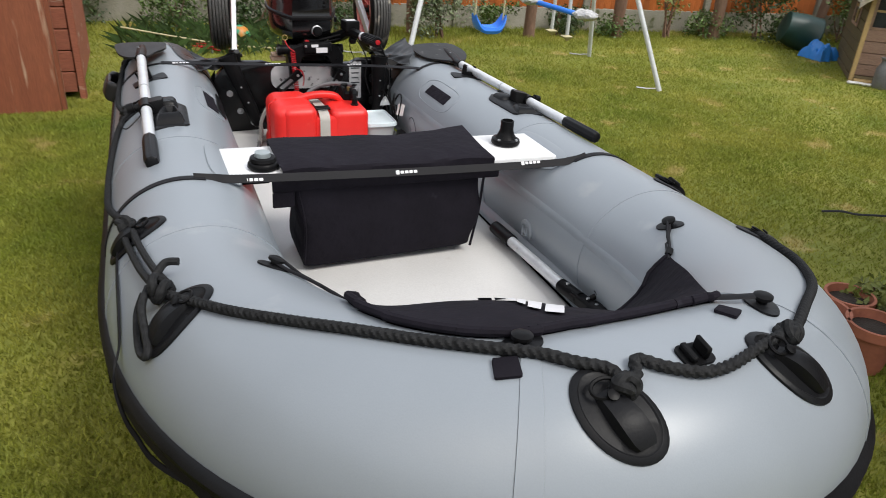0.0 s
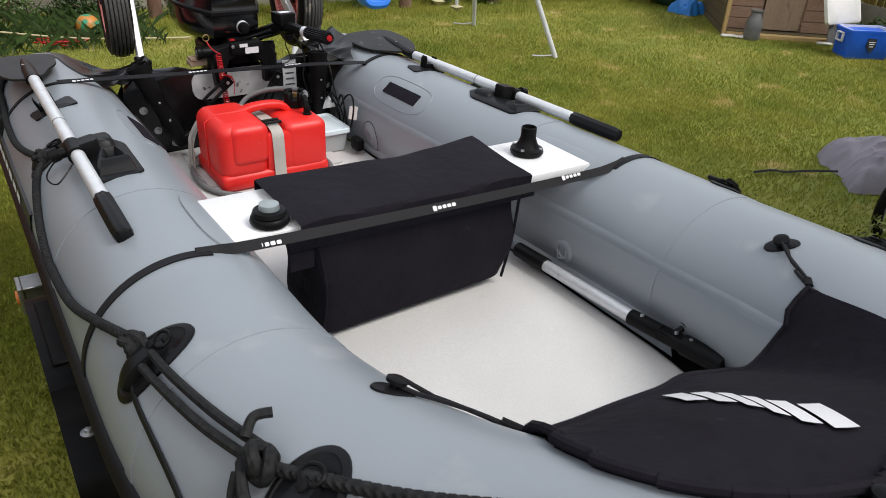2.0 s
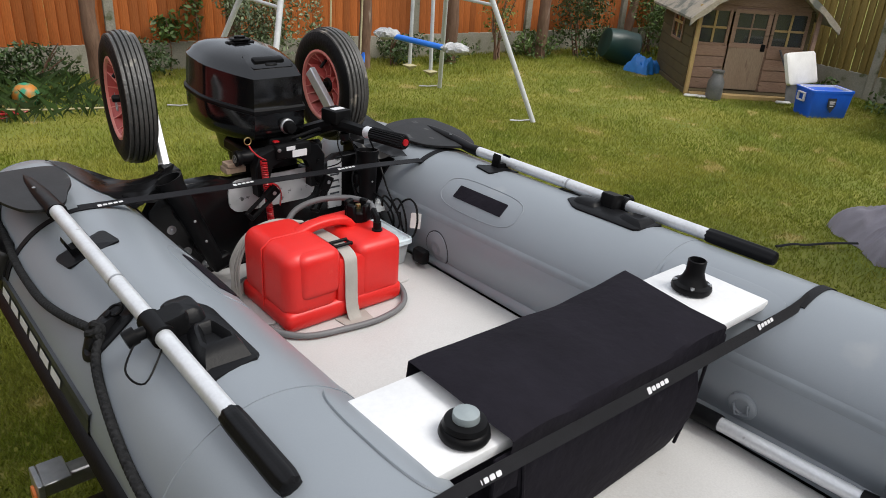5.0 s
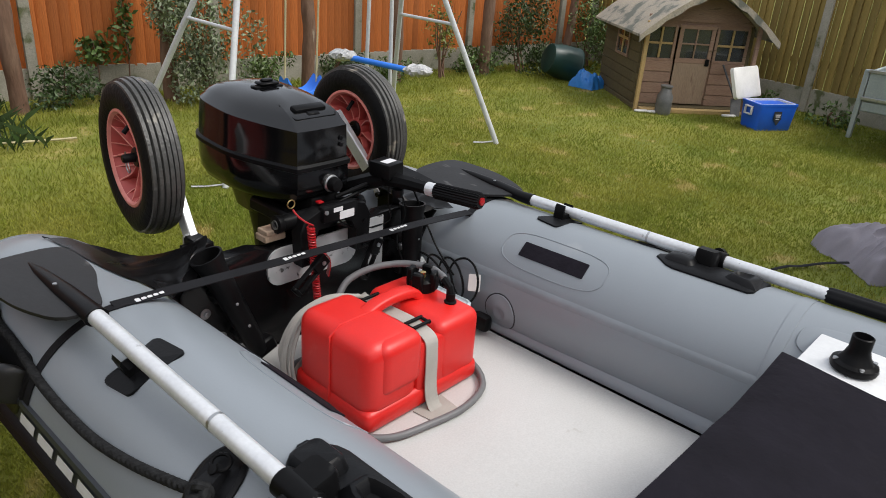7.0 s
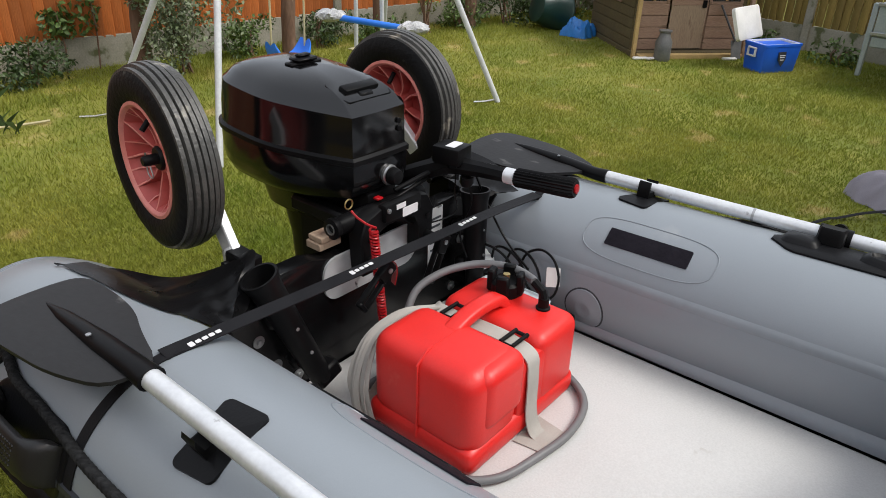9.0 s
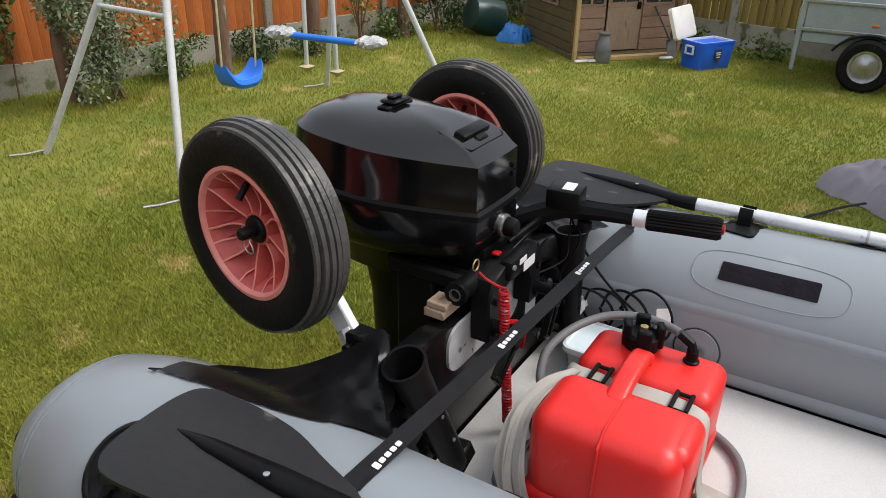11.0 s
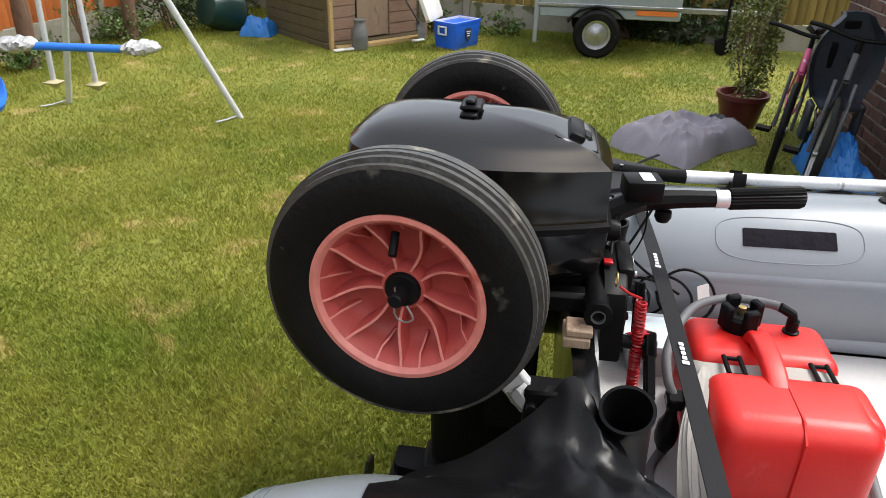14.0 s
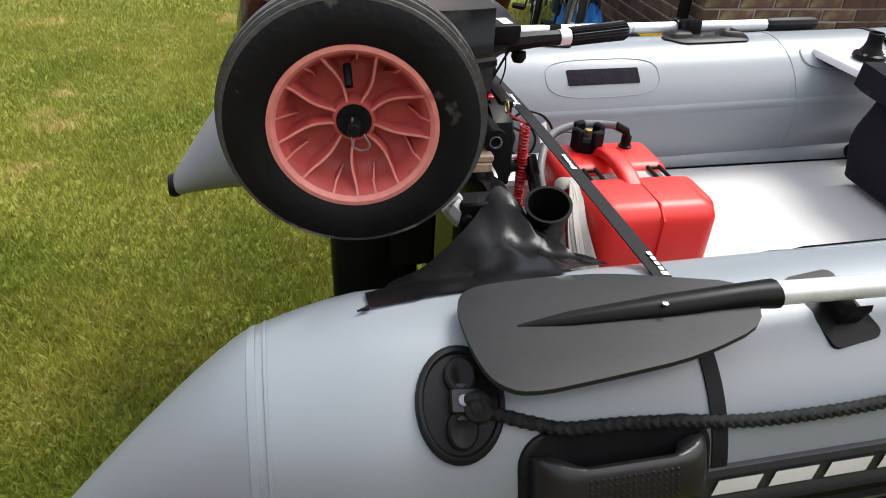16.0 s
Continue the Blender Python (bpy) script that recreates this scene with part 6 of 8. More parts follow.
part("cable_boss", Mesh().lathe([(0.024, 0), (0.024, 0.006), (0.021, 0.008), (0.010, 0.008)], EM @ Matrix.Translation((0.01, -0.241, 0.998)) @ Euler((radians(90), 0, 0)).to_matrix().to_4x4(), 18), STEEL, motor, "grey cable boss")
part("wood_packing", Mesh().box((-0.190, -0.225, 0.868), (-0.126, -0.180, 0.886), 0.002, EM).box((-0.186, -0.228, 0.887), (-0.140, -0.184, 0.900), 0.002, EM), PLAY_DOOR, motor, "small wooden packing block")
# Tiller.
tl = part("tiller_arm", Mesh().sweep([(0.10, 3.13, 0.955), (0.135, 3.06, 0.985), (0.15, 3.00, 1.012)], [0.022, 0.024, 0.024], 8).sweep([(0.15, 3.02, 1.006), (0.162, 2.92, 1.013), (0.168, 2.848, 1.016)], [0.024, 0.019, 0.017], 8), SATIN_BLACK, motor)
part("switch_box", Mesh().box((-0.032, -0.036, -0.02), (0.032, 0.036, 0.022), 0.006, Matrix.Translation((0.151, 3.003, 1.035)) @ Euler((0, 0, radians(8))).to_matrix().to_4x4(), 2), SATIN_BLACK, tl)
part("switch_label", Mesh().plate(rounded(0.042, 0.024, 0.002), 0.001, Matrix.Translation((0.151, 2.996, 1.0575)) @ Euler((0, 0, radians(8))).to_matrix().to_4x4()), PRINT_WHITE, tl, "small white label with unreadable print")
GA, GB = Vector((0.170, 2.836, 1.0165)), Vector((0.184, 2.692, 1.026))
part("collar", Mesh().rod((0.1675, 2.860, 1.0155), (0.170, 2.834, 1.0165), 0.0180, seg=28), ALU, tl, "worn bright metal collar")
grip = Mesh()
gd = (GB - GA).normalized()
gm = frame_at(GA, gd, (1, 0, 0))
L = (GB - GA).length
star = lambda r: [(r + (0.0012 if j % 2 else -0.0012)) for j in range(40)]  # noqa: E731
grip.rings([[gm @ Vector((rr * math.cos(2 * math.pi * j / 40), rr * math.sin(2 * math.pi * j / 40), h)) for j, rr in enumerate(star(r))] for r, h in ((0.015, 0), (0.0205, 0.005), (0.0205, L * 0.5), (0.0215, L - 0.008), (0.018, L))])
part("grip", grip, SATIN_BLACK, tl, "ribbed black twist grip")
part("stop_button", Mesh().lathe([(0.010, L), (0.010, L + 0.004), (0.004, L + 0.005)], gm, 18), RED_CORD, tl, "red stop button")
part("friction_knob", Mesh().lathe([(0.016, 0), (0.017, 0.012), (0.012, 0.022), (0.003, 0.023)], Matrix.Translation((0.150, 2.955, 0.99)) @ Euler((radians(180), 0, 0)).to_matrix().to_4x4(), 16), SATIN_BLACK, tl)
part("link_rod", Mesh().rod((0.03, 3.07, 0.96), (0.13, 3.04, 0.99), 0.006).rod((0.02, 3.06, 0.945), (0.12, 3.05, 0.97), 0.005), SATIN_BLACK, motor)
part("wire", Mesh().sweep(smooth_line([(0.155, 2.99, 1.02), (0.145, 2.985, 0.95), (0.165, 3.0, 0.88), (0.09, 3.05, 0.86), (0.0, 3.06, 0.92)], 7), 0.002, 5).sweep(smooth_line([(0.16, 2.97, 1.0), (0.22, 2.99, 0.9), (0.23, 3.03, 0.8), (0.25, 3.02, 0.72)], 7), 0.003, 5), SATIN_BLACK, motor)

# Kill cord: a red coil hanging from the engine.
kill = thing("kill_cord", (-0.09, 3.04, 0.97), "red coiled plastic kill cord with a metal ring", "cord")
coil = []
c0, c1 = Vector((-0.098, 3.012, 0.925)), Vector((-0.078, 2.995, 0.60))
for k in range(705):
    u = k / 704
    a = u * 2 * math.pi * 44
    coil.append(c0.lerp(c1, u) + Vector((math.cos(a), math.sin(a), 0)) * 0.0085)
part("coil", Mesh().sweep(coil, 0.0027, 5), RED_CORD, kill)
part("lead", Mesh().sweep(smooth_line([(-0.121, 3.055, 0.962), (-0.118, 3.04, 0.95), (-0.108, 3.02, 0.937), c0 + Vector((0.0085, 0, 0))], 5), 0.0026, 6), RED_CORD, kill)
part("ring", Mesh().lathe([(0.011 + 0.0018 * math.cos(a), 0.0018 * math.sin(a)) for a in (2 * math.pi * k / 8 for k in range(9))], Matrix.Translation((-0.121, 3.062, 0.975)) @ Euler((radians(90), 0.4, 0)).to_matrix().to_4x4(), 24, False, False), BRASS, kill)
tag = thing("red_tag", (-0.04, 3.03, 0.83), "red fabric tie hanging from the clamp handle", "tag")
part("ribbon", ribbon(smooth_line([(-0.088, 3.02, 0.848), (-0.084, 2.997, 0.853), (-0.066, 2.985, 0.845), (-0.058, 2.985, 0.82), (-0.062, 2.988, 0.785)], 5), 0.020, (0.4, 1, 0)), RED_CORD, tag)

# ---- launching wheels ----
def lit_edge(ob, m):
    """Paints the outward faces of a moulded rib paler, as if lit."""
    ob.data.materials.append(RIM_LIT)
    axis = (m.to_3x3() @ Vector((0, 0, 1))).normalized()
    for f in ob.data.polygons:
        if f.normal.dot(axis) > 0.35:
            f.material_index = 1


for sx, xc in ((-1, -0.352), (1, 0.346)):
    lw = thing("launching_wheel", (xc, 3.37, 0.9), "folded-up launching wheel with a red plastic rim and pneumatic tyre", "wheel", "launching wheels on the transom")
    R = 0.190
    wm = Matrix.Translation((xc, 3.376 if sx < 0 else 3.35, 1.061 if sx < 0 else 1.040)) @ Matrix.Scale(1.045 if sx < 0 else 1.05, 4) @ Euler((0, 0, radians(-7 if sx < 0 else 0))).to_matrix().to_4x4() @ Euler((0, radians(-90), 0)).to_matrix().to_4x4() @ Euler((0, 0, radians(20))).to_matrix().to_4x4()
    prof = [(0.112, -0.030), (0.122, -0.040), (0.142, -0.045), (0.162, -0.044), (0.176, -0.037)]
    for z0 in (-0.0315, -0.0188, -0.0063, 0.0063, 0.0188, 0.0315):
        r = R - 9.0 * z0 * z0
        prof += [(r - 0.006, z0 - 0.0056), (r, z0 - 0.0042), (r, z0 + 0.0042), (r - 0.006, z0 + 0.0056)]
    prof += [(0.176, 0.037), (0.162, 0.044), (0.142, 0.045), (0.122, 0.040), (0.112, 0.030)]
    ty = part("tyre", Mesh().lathe(prof[:6], wm, 72, False, False).lathe(prof[-6:], wm, 72, False, False), TYRE, lw, "black tyre with a worn dusty ribbed tread")
    part("tread", Mesh().lathe(prof[5:-5], wm, 72, False, False), TREAD, ty)
    # Lip painted lighter and dish deeper, in place of light and shade.
    rim = part("rim", Mesh().lathe([(0.111, -0.034), (0.117, -0.036), (0.119, -0.030), (0.109, -0.026), (0.104, 0.0), (0.104, 0.004), (0.109, 0.028), (0.1185, 0.032), (0.1185, 0.039), (0.112, 0.040), (0.108, 0.037), (0.106, 0.033)], wm, 64, False, False), RIM_LIT, lw, "faded red plastic rim, lip painted lighter as if lit")
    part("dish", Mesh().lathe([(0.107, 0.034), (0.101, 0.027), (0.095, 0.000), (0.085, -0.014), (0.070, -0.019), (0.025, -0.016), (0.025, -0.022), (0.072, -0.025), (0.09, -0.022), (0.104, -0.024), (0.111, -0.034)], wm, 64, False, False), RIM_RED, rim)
    for k in range(9):
        a0 = 2 * math.pi * k / 9
        bend = 0.085 if k % 2 else -0.075
        pts = []
        for j in range(10):
            u = j / 9
            r = 0.024 + (0.106 - 0.024) * u
            a = a0 + bend * math.sin(u * 4.4) * (1.25 - 0.6 * u)
            top = 0.006 + 0.028 * u ** 1.8
            pts.append([wm @ Vector((r * math.cos(a) - w * math.sin(a), r * math.sin(a) + w * math.cos(a), z)) for w, z in ((-0.0034, -0.018), (-0.0021, top - 0.001), (-0.0013, top), (0.0013, top), (0.0021, top - 0.001), (0.0034, -0.018))])
        lit_edge(part("spoke", Mesh().rings(pts), RIM_RED, rim), wm)
        a = a0 + math.pi / 9 + (0.06 if k % 2 else -0.05)
        lit_edge(part("rib", Mesh().rings([[wm @ Vector((r * math.cos(a + da) - w * math.sin(a), r * math.sin(a + da) + w * math.cos(a), z)) for w, z in ((-0.0030, -0.02), (-0.0016, h), (0.0016, h), (0.0030, -0.02))] for r, h, da in ((0.078, -0.012, 0.08), (0.086, 0.002, 0.04), (0.093, 0.018, 0.0), (0.106, 0.034, 0.0))]), RIM_RED, rim), wm)
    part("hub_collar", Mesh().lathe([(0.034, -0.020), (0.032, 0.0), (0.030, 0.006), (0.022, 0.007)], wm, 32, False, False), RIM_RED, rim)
    part("hub", Mesh().lathe([(0.0255, -0.018), (0.025, 0.010), (0.022, 0.014), (0.0115, 0.014), (0.0105, 0.040), (0.008, 0.043), (0.002, 0.043)], wm, 24).lathe([(0.023, -0.019), (0.026, -0.03), (0.012, -0.03), (0.012, -0.06)], wm, 20), RUBBER, lw, "black hub with a clip pin")
    part("clip_pin", Mesh().sweep(smooth_line([wm @ Vector(p) for p in ((0.016, -0.004, 0.034), (-0.02, 0.01, 0.034), (-0.034, 0.002, 0.034), (-0.032, -0.012, 0.034), (-0.012, -0.010, 0.034))], 5), 0.0016, 6), STEEL, lw)
    part("valve", Mesh().rod(wm @ Vector((0.080, -0.02, 0.01)), wm @ Vector((0.058, -0.015, 0.032)), 0.006), SATIN_BLACK, lw)
    b0, b1 = Vector((sx * 0.325, 3.185, 0.86)), Vector((xc - sx * 0.060, 3.385, 1.09))
    fm = frame_at(b0, b1 - b0, (1, 0, 0))
    ln = (b1 - b0).length
    part("strut", Mesh().box((-0.011, -0.021, 0), (0.011, 0.021, ln), 0.003, fm), ALU, lw, "square aluminium strut")
    part("bracket", Mesh().box((sx * 0.325 - 0.022, 3.128, 0.70), (sx * 0.325 + 0.022, 3.20, 0.90), 0.004).rod((sx * 0.325 - 0.035, 3.188, 0.875), (sx * 0.325 + 0.035, 3.188, 0.875), 0.008), SATIN_BLACK, lw)
    part("polythene_wrap", Mesh().sweep([b0 + (b1 - b0) * 0.02, b0 + (b1 - b0) * 0.08, b0 + (b1 - b0) * 0.14], [0.021, 0.024, 0.020], 9), TAPE_SILVER, lw, "crinkled silver tape wrap")

# ---- plates, bolts and rod holders on the transom ----
tp = thing("transom_plate", (-0.04, 3.08, 0.79), "scuffed silver clamp plate on the transom", "plate")
part("plate", Mesh().plate(rounded(0.30, 0.105, 0.04), 0.006, frame_at((-0.035, 3.0845, 0.80), (0, -1, 0), (1, 0, 0))), TAPE_SILVER, tp)
sp = thing("transom_sticker", (0.195, 3.08, 0.77), "white capacity sticker with small unreadable print", "sticker")
stick = part("sheet", Mesh().plate(rounded(0.055, 0.17, 0.003), 0.001, frame_at((0.195, 3.0835, 0.775), (0, -1, 0), (1, 0, 0))), TAPE_SILVER, sp)
for k in range(5):
    part("print_bar", Mesh().plate(rounded(0.04 - 0.004 * (k % 3), 0.006, 0.001), 0.001, frame_at((0.195, 3.0822, 0.83 - 0.022 * k), (0, -1, 0), (1, 0, 0))), PVC_DARK, stick)
for sx in (-1, 1):
    for x, z in ((0.365, 0.735), (0.325, 0.655), (0.30, 0.735), (0.27, 0.60)):
        b = thing("washer_bolt", (sx * x, 3.08, z), "steel bolt with a wide washer on the transom", "bolt", "bolts on the transom")
        bm_ = frame_at((sx * x, 3.0845, z), (0, -1, 0), (1, 0, 0))
        part("washer", Mesh().lathe([(0.014, 0), (0.014, 0.002), (0.006, 0.0025)], bm_, 20), STEEL, b)
        part("head", Mesh().lathe([(0.007, 0.002), (0.007, 0.008), (0.004, 0.0095)], bm_, 6), STEEL, b)
for top, bot in ((Vector((-0.370, 3.055, 0.905)), Vector((-0.262, 3.010, 0.620))), (Vector((0.295, 3.036, 0.892)), Vector((0.28, 3.01, 0.62)))):
    h = thing("rod_holder", bot, "black tubular rod holder bolted to the transom", "rod holder", "rod holders on the transom")
    hm = frame_at(bot, top - bot, (0, 1, 0))
    ln = (top - bot).length
    part("tube", Mesh().lathe([(0.018, 0.0), (0.024, 0.01), (0.026, 0.05), (0.030, ln * 0.6), (0.034, ln - 0.03), (0.040, ln - 0.004), (0.040, ln), (0.035, ln), (0.029, ln - 0.04), (0.026, ln * 0.5), (0.004, ln * 0.45)], hm, 32), SATIN_BLACK, h)
    for lo_, hi_ in (((0.018, -0.03, 0.05), (0.05, 0.03, 0.085)), ((0.018, -0.03, ln * 0.55), (0.06, 0.03, ln * 0.55 + 0.035)), ((-0.02, -0.045, -0.01), (0.02, 0.02, 0.03))):
        part("mount", Mesh().box(lo_, hi_, 0.006, hm), SATIN_BLACK, h)
    for z in (0.10, 0.17):
        part("screw", Mesh().lathe([(0.004, 0.026), (0.004, 0.030), (0.001, 0.031)], hm @ Matrix.Translation((0, 0, z)) @ Euler((0, radians(-90), 0)).to_matrix().to_4x4(), 8), STEEL, h)

# ---- fittings on the tubes ----
def on_side(s, sx):
    return s if sx < 0 else LEN - s


def d_ring(s, th, a, b, turn, label="black rubber D-ring patch"):
    """An oval pad with a raised tongue that holds a steel ring."""
    pad = part("d_ring_patch", patch(s, th, oval(a, b, 36), [(1.0, 0.0005), (0.985, 0.004), (0.93, 0.0055), (0.84, 0.0065), (0.80, 0.0045), (0.4, 0.005), (0.05, 0.005)], turn), RUBBER, boat, label)
    c, sn = math.cos(radians(turn)), math.sin(radians(turn))

    def at(u, v, h):
        return surf(s + u * c - v * sn, th + math.degrees((u * sn + v * c) / RT), h)
    rows = []
    for k in range(11):
        u = k / 10
        x = -0.40 * a + 1.10 * a * u
        w = b * (0.30 + 0.12 * math.sin(math.pi * u * 0.9)) * (1 if u < 0.92 else 0.8)
        h = 0.006 + 0.016 * math.sin(math.pi * (0.92 - 0.80 * u))
        rows.append([at(x, -w, 0.004), at(x, -w * 0.8, h), at(x, 0, h + 0.003), at(x, w * 0.8, h), at(x, w, 0.004)])
    part("tongue", Mesh().rings(rows, closed=False), RUBBER, pad)
    part("rivet", Mesh().lathe([(0.008, 0), (0.008, 0.004), (0.003, 0.005)], frame_at(at(-0.24 * a, 0, 0.0195), normal(s, th), tangent(s)), 16), SATIN_BLACK, pad)
    ring = [at(-0.42 * a + 0.013 * math.cos(t), 0.017 * math.sin(t), 0.016) for t in (2 * math.pi * k / 16 for k in range(17))]
    part("ring", Mesh().sweep(ring, 0.003, 6), SATIN_BLACK, pad)


def rope_holder(s, th, a, b, turn):
    """An oval pad with a rim, a dumb-bell moulding and a riveted bridge that the lifeline passes under."""
    pad = part("rope_holder", patch(s, th, oval(a, b, 36), [(1.0, 0.0005), (0.985, 0.006), (0.93, 0.008), (0.86, 0.0075), (0.82, 0.004), (0.4, 0.0045), (0.05, 0.0045)], turn), RUBBER, boat, "black rubber rope holder patch")
    c, sn = math.cos(radians(turn)), math.sin(radians(turn))
    for e in (-1, 1):
        u = 0.42 * a * e
        part("lobe", patch(s + u * c, th + math.degrees(u * sn / RT), oval(0.34 * a, 0.36 * b, 24), [(1.0, 0.004), (0.94, 0.012), (0.8, 0.0145), (0.62, 0.0135), (0.3, 0.010), (0.05, 0.009)], turn), RUBBER, pad)
    part("neck", patch(s, th, rounded(0.6 * a, 0.42 * b, 0.006, 3), [(1.0, 0.004), (0.92, 0.013), (0.5, 0.014), (0.05, 0.014)], turn), RUBBER_SHINE, pad)
    br = part("bridge", patch(s, th, rounded(0.36 * a, 0.56 * b, 0.003, 3), [(1.0, 0.010), (0.97, 0.020), (0.9, 0.0225), (0.05, 0.0225)], turn), RUBBER_SHINE, pad)
    part("rivet", Mesh().lathe([(0.007, 0), (0.007, 0.003), (0.003, 0.0045)], frame_at(surf(s, th, 0.0225), normal(s, th), tangent(s)), 16), PVC, br)


for s, th, a, b, turn in ((3.212, 60, 0.073, 0.043, -66), (3.482, 62, 0.074, 0.043, -70), (2.528, 53, 0.082, 0.050, -84), (LEN - 2.52, 53, 0.082, 0.050, -96),
                          (2.128, 52, 0.082, 0.044, -94), (LEN - 2.12, 52, 0.078, 0.044, -86), (1.141, 54, 0.074, 0.046, -80), (LEN - 1.115, 54, 0.076, 0.048, -100),
                          (0.257, 53, 0.074, 0.056, -95), (LEN - 0.262, 53, 0.074, 0.056, -85)):
    if s < 0.3 or s > LEN - 0.3:
        rope_holder(s, th, a, b, turn)
    else:
        d_ring(s, th, a, b, turn)

# Velcro strips in clear oval surrounds.
for sx in (-1, 1):
    s0 = on_side(0.94 if sx > 0 else 1.01, sx)
    loop = [surf(s0 + u, 132 + math.degrees(v / RT), 0.0002) for u, v in oval(0.165, 0.058, 60, 3.2)]
    pad = part("clear_surround", Mesh().sweep(loop + loop[:1], 0.0014, 6), PVC_SEAM, boat, "faint oval line of glue")
    part("velcro", patch(s0, 132, rounded(0.208, 0.046, 0.003, 2), [(1.0, 0.0005), (0.995, 0.003), (0.5, 0.0032), (0.02, 0.0032)]), CANVAS, pad, "black velcro strip")
# Seat socket pads.
for sx in (-1, 1):
    part("seat_pad", patch(on_side(YS - 1.82, sx), 122, oval(0.155, 0.05, 36, 3), [(1.0, 0.0006), (0.985, 0.004), (0.9, 0.005), (0.3, 0.005), (0.02, 0.005)]), PVC, boat)

# Valve on the inner side.
for sx in (1,):
    vs, vt = LEN - (YS - 1.662), 189
    vm = frame_at(surf(vs, vt, 0), normal(vs, vt), tangent(vs))
    vp = part("valve", Mesh().lathe([(0.034, -0.004), (0.034, 0.004), (0.030, 0.007), (0.020, 0.007), (0.018, 0.002), (0.003, 0.002)], vm, 28), PVC, boat, "grey inflation valve")
    part("valve_tab", Mesh().sweep([vm @ Vector(p) for p in ((0.018, 0, 0.008), (0.008, 0.020, 0.016), (-0.018, 0.010, 0.012), (-0.016, -0.014, 0.01))], 0.0025, 6), PVC_SEAM, vp)

vd = part("valve_patch", patch(LEN - 0.83, 190, oval(0.056, 0.062, 32), [(1.0, 0.0003), (0.98, 0.0012), (0.5, 0.0012), (0.03, 0.0012)]), PVC_DARK, boat, "round valve patch with a dark edge")
part("valve_face", patch(LEN - 0.83, 190, oval(0.052, 0.058, 32), [(1.0, 0.0010), (0.97, 0.0030), (0.6, 0.0030), (0.5, 0.006), (0.3, 0.006), (0.2, 0.002), (0.03, 0.002)]), PVC, vd)

# Grab handle near the stern on each side: a pad, a hollow arch and a stippled grip.
for sx in (-1, 1):
    s0, t0 = on_side(0.450, sx), 22
    base = part("grab_handle", patch(s0, t0, rounded(0.260, 0.126, 0.042, 6), [(1.0, 0.0005), (0.985, 0.005), (0.95, 0.0065), (0.90, 0.005), (0.5, 0.004), (0.02, 0.004)]), RUBBER, boat, "moulded black rubber grab handle")
    rows = []
    for k in range(33):
        u = -1 + k / 16
        top = 0.006 + 0.046 * (1 - abs(u) ** 6) ** 0.6
        low = 0.003 + 0.030 * (1 - min(1, max(0, (abs(u) - 0.50) / 0.16)) ** 2)
        w = 0.027 + 0.011 * min(1, max(0, (abs(u) - 0.45) / 0.35)) ** 1.5
        low = min(low, top - 0.003)
        hh = (top - low) / 2
        rows.append([surf(s0 + u * 0.116, t0 + 1 + math.degrees(w * math.copysign(abs(math.cos(a)) ** 0.6, math.cos(a)) / (RT + 0.02)), low + hh + hh * math.copysign(abs(math.sin(a)) ** 0.6, math.sin(a))) for a in (2 * math.pi * j / 20 for j in range(20))])
    part("grip", Mesh().rings(rows), RUBBER_SHINE, base)
    dots = Mesh()
    for k in range(15):
        for q in range(5):
            m = frame_at(surf(s0 - 0.056 + 0.008 * k, t0 + 1 + math.degrees((-0.016 + 0.008 * q) / (RT + 0.05)), 0.0518), normal(s0, t0), tangent(s0))
            dots.lathe([(0.0026, -0.001), (0.0022, 0.0011), (0.0006, 0.0015)], m, 6)
    part("stippling", dots, RUBBER_SHINE, base)

